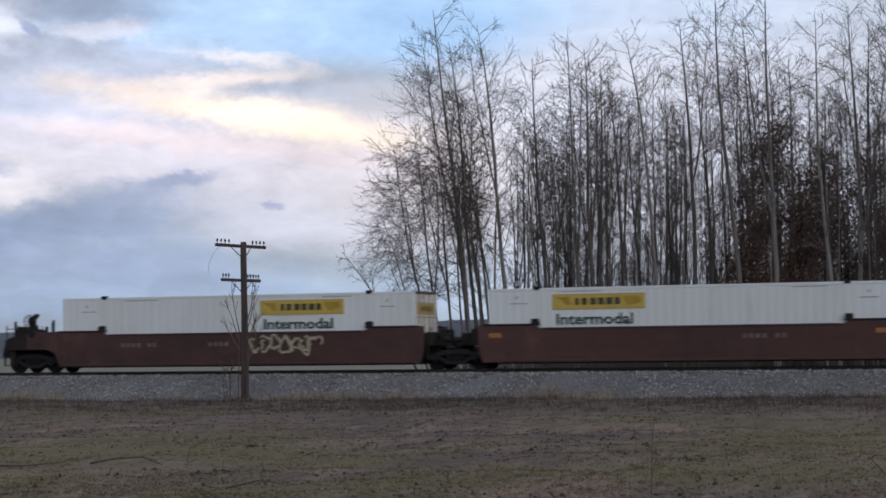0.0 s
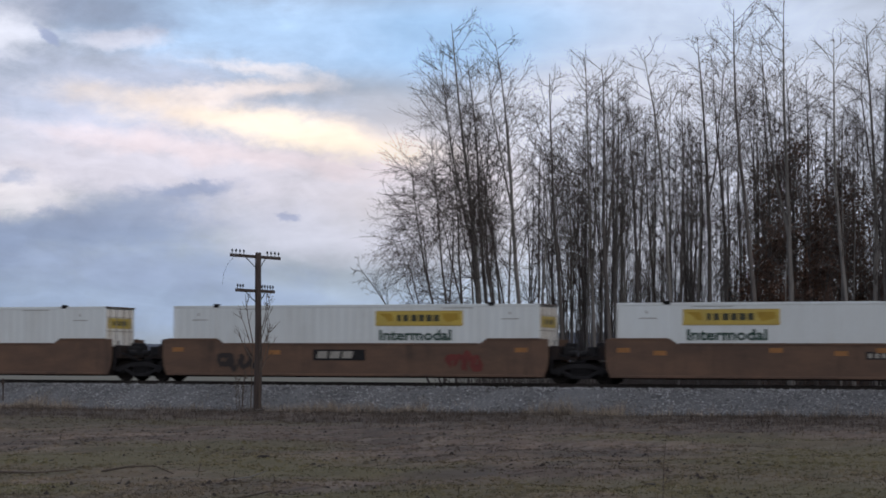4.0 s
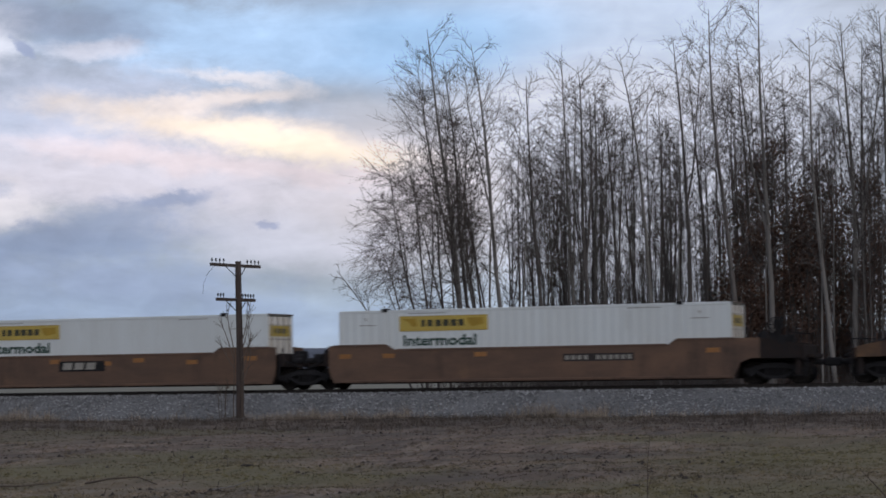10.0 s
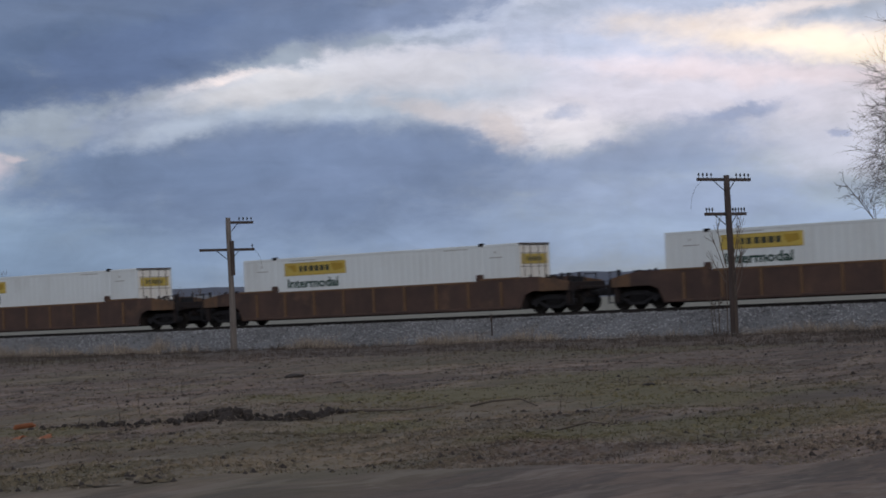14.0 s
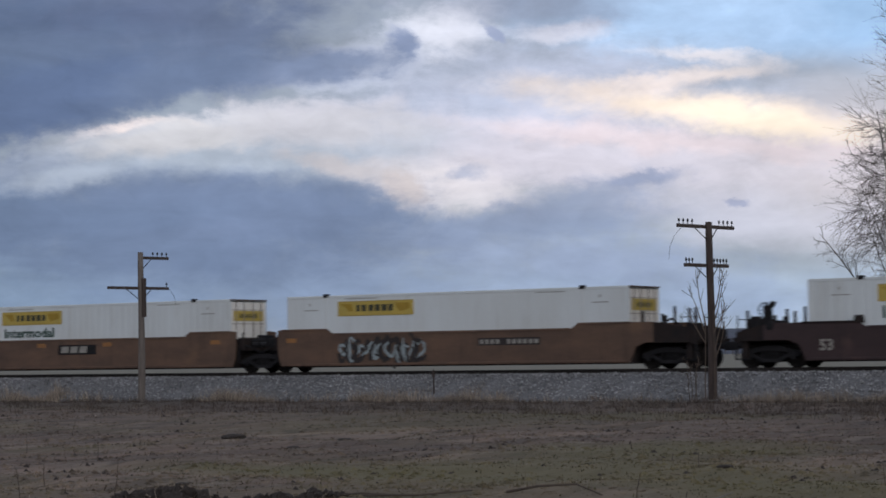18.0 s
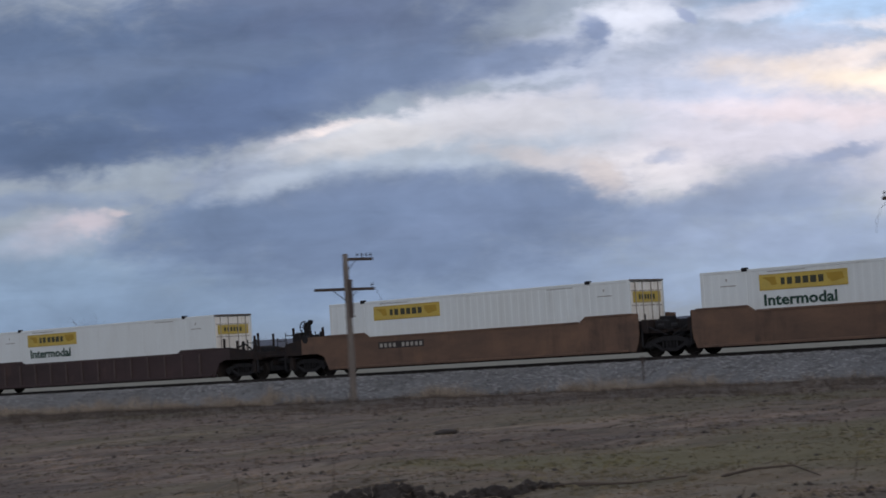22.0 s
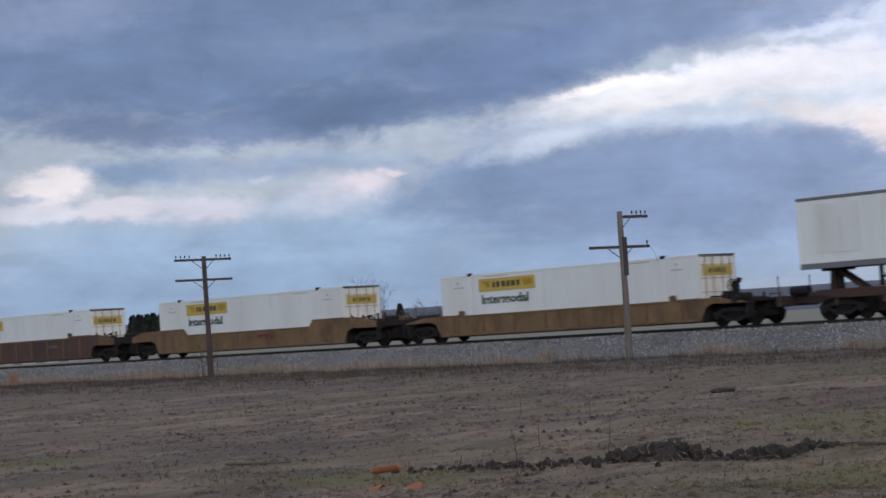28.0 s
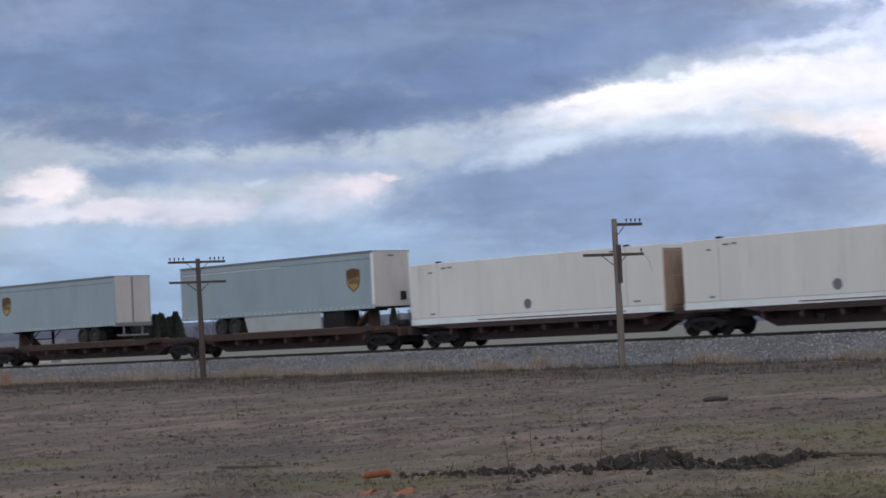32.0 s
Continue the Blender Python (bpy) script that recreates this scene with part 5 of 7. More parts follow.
def tree_meshes(seed, height, lean, clear, limbs, spread_deg, droop=0.0, girth=1.0, fork=0, sway=0.035, reach=0.17, bend=None):
    """Trunk, limbs and twigs of a slender bare tree."""
    rng = random.Random(seed)
    tv, tf, lv, lf, wv, wf = [], [], [], [], [], []
    r = 0.0066 * height * girth
    lean1 = lean if bend is None else (bend, lean[1])
    trunk = trunk_line(rng, tv, tf, (0, 0, -0.4), (*lean, 1), (*lean1, 1), height, r, 0.010, 8, 18, sway)
    stems = [(trunk, 1.0, clear, r)]
    for k in range(fork):
        q = rng.uniform(0.36, 0.58)
        p, d = along(trunk, q)
        side = 0.17 * rng.choice((-1, 1)) * rng.uniform(0.7, 1.3)
        stems.append((trunk_line(rng, tv, tf, p, (d.x + side, d.y + rng.uniform(-0.12, 0.12), 1), (d.x + 0.2 * side, d.y, 1), height * (0.93 - q), r * (1 - q) * 0.85, 0.008, 6, 12, sway), 1.0 - q, 0.12, r * (1 - q) * 0.85))
    for stem, size, low, sr in stems:
        n = max(8, int(limbs * (0.35 + 0.65 * size)))
        for k in range(n):
            f = (k + rng.random()) / n
            q = low + (0.99 - low) * f ** 0.85
            p, d = along(stem, q)
            ln = height * (0.062 + reach * (1 - q) ** 0.8 * rng.uniform(0.45, 1.2)) * (0.55 + 0.45 * size)
            if f < 0.25:
                ln *= rng.uniform(0.3, 0.9)
            ang = radians(spread_deg * rng.uniform(0.7, 1.3))
            lr = max(0.015, sr * (1.05 - q) * 0.34)
            limb = grow(rng, lv, lf, p, off_way(rng, d, ang), ln, lr, 0.007, 4, 5, 0.13, 0.055 - droop)
            for j in range(2 + int(ln * (2.0 if droop < 0.04 else 2.3))):
                s = rng.uniform(0.2, 0.95)
                p2, d2 = along(limb, s)
                l2 = ln * rng.uniform(0.28, 0.62) * (1.15 - 0.55 * s)
                twig = grow(rng, lv, lf, p2, off_way(rng, d2, radians(rng.uniform(25, 58))), l2, max(0.0095, lr * 0.45), 0.005, 3, 2, 0.14, 0.05 - droop)
                for i in range(1 + int(l2 * (3.3 if droop < 0.04 else 3.6))):
                    p3, d3 = along(twig, rng.uniform(0.2, 0.9))
                    grow(rng, wv, wf, p3, off_way(rng, d3, radians(rng.uniform(22, 58))), l2 * rng.uniform(0.3, 0.65) + 0.10, 0.0056, 0.0034, 3, 1, 0.12, 0.05 - 1.3 * droop)
    return (tv, tf), (lv, lf), (wv, wf)


def bare_tree(x, y, seed, height, lean, clear=0.35, limbs=26, spread_deg=38, droop=0.0, girth=1.0, fork=0, bark=None, label="", sway=0.02, reach=0.17, bend=None):
    t = thing("bare_tree", label or "slender leafless tree with fine upright twigs", "tree", "wood behind the track", pose(x, y, land(x, y)))
    wood = bark or BARK
    (tv, tf), (lv, lf), (wv, wf) = tree_meshes(seed, height, lean, clear, limbs, spread_deg, droop, girth, fork, sway, reach, bend)
    part("trunk", raw(tv, tf), wood, t, smooth=True)
    n = len(lv)
    c = part("crown", raw(lv + wv, lf + [tuple(i + n for i in q) for q in wf]), BARK, t)
    c.data.materials.append(TWIG)
    c.data.polygons.foreach_set("material_index", [0] * len(lf) + [1] * len(wf))
    return t


def front_tree(x, y, height, lean, bend, fork, girth, reach):
    """A tree of the wood's front row, its place and lean as they stand."""
    seed = int(abs(x) * 37) + 3
    bare_tree(x, y, seed, height, (lean, 0.0), 0.34, 36, 56, 0.0, girth, fork, PALE_BARK if seed % 3 == 0 else BARK, "", 0.03, 1.15 * reach, bend)


front_tree(-26.36, 81.0, 18.8, -0.105, -0.107, 1, 1.1, 0.25)
front_tree(-26.46, 82.5, 17.5, -0.063, -0.109, 0, 0.95, 0.17)
front_tree(-26.44, 84.0, 15.3, -0.049, -0.183, 1, 0.75, 0.17)
front_tree(-24.57, 81.5, 18.0, -0.031, -0.147, 1, 1.05, 0.20)
front_tree(-25.31, 86.0, 15.1, -0.063, 0.076, 0, 0.7, 0.16)
front_tree(-23.06, 82.0, 16.3, -0.021, -0.071, 0, 1.1, 0.17)
front_tree(-23.60, 86.0, 14.3, -0.028, -0.048, 1, 0.8, 0.15)
front_tree(-21.73, 83.0, 17.2, -0.028, -0.038, 1, 1.0, 0.17)
front_tree(-20.74, 82.0, 16.7, 0.0, -0.06, 1, 1.2, 0.18)
front_tree(-21.10, 85.0, 16.5, -0.021, 0.011, 1, 1.15, 0.17)
front_tree(-21.25, 87.0, 15.6, -0.024, -0.015, 1, 0.9, 0.16)
front_tree(-19.45, 83.0, 15.5, -0.027, -0.081, 1, 0.95, 0.16)
front_tree(-19.34, 86.0, 14.8, -0.041, -0.092, 1, 0.8, 0.16)
front_tree(-17.45, 82.0, 17.2, -0.041, -0.154, 0, 1.0, 0.16)
front_tree(-17.74, 86.0, 13.7, -0.027, 0.082, 0, 0.8, 0.15)
front_tree(-16.12, 83.0, 18.0, -0.02, -0.064, 1, 1.1, 0.17)
front_tree(-15.79, 85.0, 16.7, -0.04, -0.053, 0, 0.95, 0.16)
front_tree(-13.84, 82.0, 18.9, -0.074, -0.054, 0, 1.1, 0.18)
front_tree(-13.91, 86.0, 17.2, -0.04, -0.019, 1, 0.9, 0.16)
front_tree(-12.50, 82.5, 19.2, -0.007, -0.026, 1, 1.15, 0.18)
front_tree(-11.87, 86.0, 16.4, -0.033, -0.033, 1, 0.9, 0.16)
front_tree(-9.51, 82.0, 17.3, -0.112, 0.017, 0, 1.05, 0.17)
front_tree(-8.78, 83.0, 18.0, -0.013, -0.022, 1, 1.15, 0.18)
front_tree(-8.58, 86.0, 17.8, -0.013, 0.024, 1, 1.0, 0.17)
front_tree(-6.78, 82.0, 18.2, -0.026, -0.024, 1, 1.1, 0.18)
front_tree(-5.83, 84.0, 17.6, -0.026, -0.02, 0, 1.0, 0.17)
front_tree(-4.55, 82.0, 18.3, -0.01, -0.02, 1, 1.1, 0.17)
front_tree(-3.46, 83.0, 17.7, -0.013, 0.007, 1, 1.0, 0.17)
front_tree(-2.30, 82.0, 18.1, -0.013, -0.02, 1, 1.1, 0.17)

# slender trees on the near side of the track, at the field's end: x, y, height, girth, lean, limbs
NEAR_TREES = [(-3.7, 62.6, 11.0, 0.75, 0.0, 14), (-3.1, 62.4, 9.0, 0.6, -0.03, 12), (-1.1, 50.0, 12.0, 1.0, 0.0, 24), (-0.8, 49.8, 11.5, 1.0, 0.02, 24), (-1.3, 62.2, 11.0, 0.8, -0.02, 26), (0.1, 52.5, 12.5, 1.1, -0.06, 34), (0.7, 50.5, 12.0, 1.0, -0.08, 34), (0.9, 56.0, 13.0, 1.1, -0.04, 34), (-2.3, 63.2, 6.0, 0.8, 0.0, 12)]
for k, (x, y, h, g, ln, lim) in enumerate(NEAR_TREES):
    bare_tree(x, y, 160 + k, h, (ln, 0.0), clear=0.30, limbs=lim, spread_deg=40, girth=g, fork=k % 2, bark=PALE_BARK if k in (2, 3) else BARK, label="slender leafless tree standing before the track", sway=0.02, reach=0.22)

# drooping birches at the wood's edge
BIRCH = "leafless birch with fine drooping twigs"
bare_tree(-27.6, 78.5, 17, 8.4, (-0.42, 0.0), 0.30, 22, 44, 0.08, 1.0, 0, sway=0.02, reach=0.20, bend=-0.85, label="small leafless tree leaning far out over the bank")
bare_tree(-27.9, 79.5, 8, 12.4, (-0.12, 0.0), 0.30, 36, 66, 0.15, 0.85, 1, sway=0.05, reach=0.40, bend=-0.22, label=BIRCH)
bare_tree(-27.4, 79.8, 9, 13.0, (-0.08, 0.0), 0.34, 32, 64, 0.14, 0.8, 1, sway=0.05, reach=0.36, bend=-0.14, label=BIRCH)
bare_tree(-27.0, 80.5, 10, 13.6, (-0.04, 0.0), 0.36, 30, 60, 0.12, 0.8, 1, sway=0.05, reach=0.32, bend=-0.16, label=BIRCH)
bare_tree(-27.6, 79.0, 11, 9.6, (-0.22, 0.0), 0.34, 24, 62, 0.14, 0.7, 1, sway=0.05, reach=0.34, bend=-0.40, label=BIRCH)
bare_tree(-26.4, 80.5, 13, 12.8, (-0.05, 0.0), 0.36, 28, 56, 0.06, 0.75, 1, sway=0.05, reach=0.26, bend=-0.10, label=BIRCH)
bare_tree(-25.7, 80.0, 14, 12.0, (-0.04, 0.0), 0.30, 28, 54, 0.05, 0.7, 1, sway=0.06, reach=0.24, bend=-0.10, label=BIRCH)

# crooked slender trees filling the wood's corner
rng = random.Random(41)
for k in range(11):
    x = -27.0 + 0.46 * k + rng.uniform(-0.15, 0.15)
    bare_tree(x, rng.uniform(80.5, 88), 320 + k, rng.uniform(11.0, 15.5), (rng.uniform(-0.16, -0.03), 0.0), 0.26, 26, 46, 0.0, rng.uniform(0.65, 0.9), k % 2, PALE_BARK if k % 4 == 0 else BARK, "crooked slender leafless tree at the wood's corner", 0.07, 0.17, rng.uniform(-0.18, 0.06))

# the wood behind, from a few patterns
rng = random.Random(12)
patterns = [bare_tree(-24.0 + 3.4 * k, 89 + (k * 7) % 9, 80 + k, 14.6 + (k * 5) % 4, (rng.uniform(-0.05, 0.03), 0), 0.32, 24, 44, 0, 0.85, k % 2, bark=BARK if k % 2 else PALE_BARK, sway=0.03, reach=0.15) for k in range(7)]
stems = [bare_tree(-23.0 + 4.1 * k, 86 + (k * 3) % 5, 120 + k, 14.0 + k % 3, (rng.uniform(-0.06, 0.03), 0), 0.26, 16, 42, 0, 0.6, 0, reach=0.12, sway=0.03, bark=BARK if k % 2 else PALE_BARK, label="thin straight leafless tree with a small crown") for k in range(5)]
for k in range(52):
    f = (k + rng.random()) / 52
    y = rng.uniform(86, 104)
    x = -25.6 + 33.0 * f ** 0.92 - 0.03 * (y - 85)
    tr = copy_thing(rng.choice(patterns), pose(x, y, land(x, y), 0, 0, rng.uniform(0, 360)))
    tr.scale = [rng.uniform(0.80, 1.04)] * 3
for k in range(135):
    f = (k + rng.random()) / 135
    y = rng.uniform(81, 100)
    x = -25.9 + 32.5 * f ** 0.95 - 0.03 * (y - 85)
    tr = copy_thing(rng.choice(stems), pose(x, y, land(x, y), 0, 0, rng.uniform(0, 360)))
    tr.scale = [rng.uniform(0.62, 1.08)] * 3


def leafy_oak(x, y, seed, height, low, count):
    """An oak that keeps its dead leaves: stem, limbs, and many small leaf sprays."""
    r = random.Random(seed)
    t = thing("oak_tree", "oak still holding dark russet dead leaves", "tree", "wood behind the track", pose(x, y, land(x, y)))
    a, b, c = tree_meshes(seed, height, (0.02, 0), low, 34, 68, 0.02, 1.3, 0, 0.03, 0.26)
    n = len(a[0])
    part("trunk", raw(a[0] + b[0], a[1] + [tuple(i + n for i in q) for q in b[1]]), BARK, t, smooth=True)
    tips = c[0] + b[0]
    v, f = [], []
    for k in range(count):
        p = Vector(tips[r.randrange(len(tips))]) + Vector((r.gauss(0, 0.32), r.gauss(0, 0.32), r.gauss(0, 0.26)))
        n = Vector((r.gauss(0, 1), r.gauss(0, 1), r.gauss(0, 1))).normalized()
        u = n.orthogonal().normalized()
        w = n.cross(u)
        s = r.uniform(0.05, 0.11)
        o = len(v)
        v += [p - u * s, p + w * s * 0.45 + n * s * 0.15, p + u * s, p - w * s * 0.45 + n * s * 0.1]
        f.append((o, o + 1, o + 2, o + 3))
    part("crown", raw(v, f), DEAD_LEAF, t, "dark russet dead leaves")
    return t


for k, (x, y, h, n) in enumerate(((-13.4, 87.0, 13.2, 14000), (-11.4, 88.5, 12.0, 10000), (-9.0, 89.0, 11.6, 6500), (-6.4, 90, 12.0, 6500), (-3.8, 89, 12.4, 6500), (-1.2, 90, 13.0, 6500), (-14.4, 86.2, 8.5, 7000), (-11.6, 86.2, 9.0, 7000), (-7.9, 86.5, 9.0, 4200), (-4.6, 86.5, 9.0, 4200))):
    leafy_oak(x, y, 200 + k, h, 0.14, n)


def thicket(name, label, x0, x1, y0, y1, count, hlo, hhi, seed, mat, spread_deg=22.0, thick=0.011):
    """Brushwood of many thin bare stems."""
    r = random.Random(seed)
    v, f = [], []
    for k in range(count):
        x, y = r.uniform(x0, x1), r.uniform(y0, y1)
        h = r.uniform(hlo, hhi)
        for j in range(3):
            d = off_way(r, Vector((0, 0, 1)), radians(r.uniform(2, spread_deg)))
            st = grow(r, v, f, (x, y, land(x, y) - 0.05), d, h * r.uniform(0.6, 1), thick, 0.004, 3, 4, 0.06, 0.02)
            for i in range(4):
                p, dd = along(st, r.uniform(0.25, 0.95))
                grow(r, v, f, p, off_way(r, dd, radians(r.uniform(20, 50))), h * r.uniform(0.15, 0.4), 0.006, 0.004, 3, 2, 0.12, 0.03)
    tagged(part(name, raw(v, f), mat), label, "brushwood", kind="stuff")


thicket("brushwood", "thin bare saplings in the wood", -26.5, 6, 82, 98, 230, 5.0, 12.0, 33, BARK, 7.0, 0.03)
thicket("brushwood", "slender young bare trees within the wood", -24.5, -12.5, 84, 96, 80, 7.0, 13.0, 37, BARK, 5.0, 0.035)
thicket("brushwood", "low grey-brown brush along the wood's edge", -27, -13, 76.5, 88, 300, 1.3, 3.2, 35, BARK)
thicket("brushwood", "bare grey-brown brush under the wood", -28, 8, 76.5, 84, 380, 1.2, 3.2, 31, TWIG)
thicket("brushwood", "dark undergrowth deep in the wood", -16, 10, 86, 104, 420, 2.5, 7.0, 32, TWIG)
thicket("brushwood", "low dark undergrowth deep in the wood", -26.5, -13, 86, 108, 560, 1.6, 3.6, 36, TWIG)


def shrub(x, y, z, seed, height, stems, label, out=24.0, name="sapling"):
    r = random.Random(seed)
    v, f = [], []
    for j in range(stems):
        d = off_way(r, Vector((0, 0, 1)), radians(r.uniform(3, out)))
        st = grow(r, v, f, (x + r.uniform(-0.25, 0.25), y + r.uniform(-0.2, 0.2), z - 0.05), d, height * r.uniform(0.6, 1), 0.016, 0.005, 4, 6, 0.09, 0.03)
        for i in range(7):
            p, dd = along(st, r.uniform(0.35, 0.97))
            tw = grow(r, v, f, p, off_way(r, dd, radians(r.uniform(20, 50))), height * r.uniform(0.1, 0.24), 0.008, 0.004, 3, 3, 0.14, 0.03)
            for q in range(2):
                p2, d2 = along(tw, r.uniform(0.3, 0.9))
                grow(r, v, f, p2, off_way(r, d2, 0.6), height * 0.06, 0.005, 0.0035, 3, 2, 0.1, 0.02)
    tagged(part(name, raw(v, f), WEED), label, "shrub")


def climber(side, seed, z, forks):
    """A bare vine up the pole that forks out to one side."""
    r = random.Random(seed)
    v, f = [], []
    x, y = -29.93 + side * 0.18, 63.3
    st = grow(r, v, f, (x, y, 0.0), (0, 0, 1), z, 0.022, 0.016, 5, 8, 0.015, 0.0)
    p = st[-1][0]
    for k in range(forks):
        a = radians(16 + 11 * k + r.uniform(-4, 4))
        b = grow(r, v, f, p - Vector((0, 0, 0.32 * k)), (side * math.sin(a), r.uniform(-0.15, 0.15), math.cos(a)), r.uniform(1.5, 2.0) - 0.25 * k, 0.024, 0.008, 4, 6, 0.06, 0.10)
        for i in range(5):
            q, d = along(b, r.uniform(0.3, 0.95))
            w = grow(r, v, f, q, off_way(r, d, radians(r.uniform(20, 45))), r.uniform(0.35, 0.7), 0.013, 0.006, 3, 3, 0.1, 0.08)
            q2, d2 = along(w, 0.5)
            grow(r, v, f, q2, off_way(r, d2, 0.5), 0.25, 0.005, 0.0035, 3, 2, 0.1, 0.02)
    tagged(part("pole_vine", raw(v, f), WEED), "bare forked vine climbing a telegraph pole", "vine", "vines on the pole")


climber(-1, 51, 2.6, 3)
climber(1, 52, 3.0, 3)
climber(1, 56, 1.8, 2)
shrub(-30.4, 63.0, 0.05, 53, 1.6, 4, "bare brush at the foot of a pole", 20.0)
shrub(-84.9, 63.2, 0.0, 54, 1.9, 4, "bare brush at the foot of a pole", 16.0)
shrub(-83.8, 63.0, 0.0, 55, 1.9, 4, "bare brush at the foot of a pole", 16.0)


# ---- the distance ----
def ridge(name, radius, az0, az1, h, seed, label, mat):
    """A long low wooded ridge on the skyline."""
    v, f = [], []
    n = 260
    for i in range(n + 1):
        a = radians(az0 + (az1 - az0) * i / n)
        top = h(az0 + (az1 - az0) * i / n) + 2.2 * noise.noise((i * 0.35, seed, 0)) + 5 * noise.noise((i * 0.05, seed, 4))
        for rr, z in ((radius, -8.0), (radius * 1.03, max(0.5, top * 0.7)), (radius * 1.06, max(1.0, top)), (radius * 1.3, -8)):
            v.append((rr * math.sin(a), rr * math.cos(a), z))
    for i in range(n):
        for k in range(3):
            o = i * 4 + k
            f.append((o, o + 4, o + 5, o + 1))
    tagged(part(name, raw(v, f), mat, smooth=True), label, "ridge", kind="structure")


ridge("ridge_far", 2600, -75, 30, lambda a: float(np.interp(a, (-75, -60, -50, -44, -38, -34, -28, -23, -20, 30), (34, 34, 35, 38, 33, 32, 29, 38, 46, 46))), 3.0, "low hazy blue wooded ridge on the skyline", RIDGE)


def far_building(x, y, sx, sy, h, roof, turn, label):
    b = thing("farm_building", label, "building", "", pose(x, y, land(x, y) - 0.2, 0, 0, turn))
    part("wall", box(B(), -sx / 2, sx / 2, -sy / 2, sy / 2, 0, h), WALL_PALE, b)
    part("roof", slab(B(), [(-sx / 2 - 0.6, h), (sx / 2 + 0.6, h), (sx / 2, h + roof * 0.3), (sx / 2, h + roof), (-sx / 2, h + roof), (-sx / 2, h + roof * 0.3)], -sy / 2 - 0.6, sy / 2 + 0.6), ROOF_GREY, b, "grey metal roof")
    for k in range(3):
        part("door", box(B(), -sx / 2 + sx * (k + 0.5) / 3 - 1.6, -sx / 2 + sx * (k + 0.5) / 3 + 1.6, -sy / 2 - 0.05, -sy / 2, 0, h * 0.75), ROOF_GREY, b)


def polar(az, r):
    return r * math.sin(radians(az)), r * math.cos(radians(az))


def pine(x, y, seed, h):
    r = random.Random(seed)
    t = thing("pine_tree", "dark evergreen tree far behind the track", "tree", "far evergreens", pose(x, y, land(x, y)))
    part("trunk", tube(B(), (0, 0, -0.3), (0, 0, h * 0.95), h * 0.018, 0.03, n=6), BARK, t)
    v, f = [], []
    for k in range(900):
        q = r.random() ** 0.85
        a = r.uniform(0, 6.2832)
        rad = h * 0.25 * (1.03 - q) ** 0.75 * math.sqrt(r.random()) * (0.75 + 0.25 * math.sin(5 * a + 9 * q) + 0.2 * math.sin(30 * q))
        p = Vector((rad * math.cos(a), rad * math.sin(a), h * (0.04 + 0.96 * q)))
        for j in range(2):
            d = Vector((math.cos(a) + r.gauss(0, 0.5), math.sin(a) + r.gauss(0, 0.5), r.uniform(-0.5, 0.4))).normalized() * h * 0.07
            w = d.orthogonal().normalized() * h * 0.026
            o = len(v)
            v += [p - w, p + w, p + d]
            f.append((o, o + 1, o + 2))
    part("crown", raw(v, f), PINE, t)


for k in range(28):
    x, y = polar(-55.25 + k * 0.058, 1080 + 26 * ((k * 7) % 5))
    pine(x, y, 300 + k, 17.0 + ((k * 5) % 7) * 0.8)
x, y = polar(-47.67, 950)
pine(x, y, 330, 15.8)
x, y = polar(-57.6, 620)
far_building(x, y, 22, 10, 4.2, 3.0, 35, "far pale farm building with a grey roof")
x, y = polar(-42.9, 900)
far_building(x, y, 46, 16, 5.0, 5.5, 45, "far long farm shed with a grey roof")


def far_wood(az0, az1, r0, r1, count, hlo, hhi, seed, label):
    """Distant bare woodland: stems with sprays of branches."""
    r = random.Random(seed)
    v, f = [], []
    for k in range(count):
        x, y = polar(r.uniform(az0, az1), r.uniform(r0, r1))
        h = r.uniform(hlo, hhi)
        st = grow(r, v, f, (x, y, -1.0), (0, 0, 1), h, 0.13, 0.03, 3, 4, 0.05, 0)
        for i in range(16):
            p, d = along(st, r.uniform(0.2, 0.98))
            b = grow(r, v, f, p, off_way(r, d, radians(r.uniform(20, 50))), h * r.uniform(0.15, 0.35), 0.06, 0.02, 3, 2, 0.1, 0.04)
            for j in range(3):
                p2, d2 = along(b, r.uniform(0.3, 1))
                grow(r, v, f, p2, off_way(r, d2, 0.6), h * 0.12, 0.04, 0.02, 3, 1, 0.1, 0.04)
    tagged(part("far_wood", raw(v, f), FAR_WOOD), label, "woodland", kind="stuff")


far_wood(-49.9, -44.6, 820, 900, 70, 8, 14, 71, "distant low leafless brushwood on the plain")
far_wood(-48.95, -48.1, 880, 920, 7, 19, 25, 72, "distant group of taller leafless trees")
far_wood(-53.3, -50.2, 900, 980, 40, 10, 16, 73, "distant leafless brushwood along the plain")
far_wood(-47.0, -45.6, 1250, 1350, 9, 11, 16, 62, "distant leafless trees on the plain")
far_wood(-44.5, -41.5, 1300, 1450, 26, 13, 19, 63, "distant tall leafless trees by a farm")
far_wood(-40.0, -24.0, 1500, 1800, 130, 10, 15, 65, "distant leafless woodland edge")

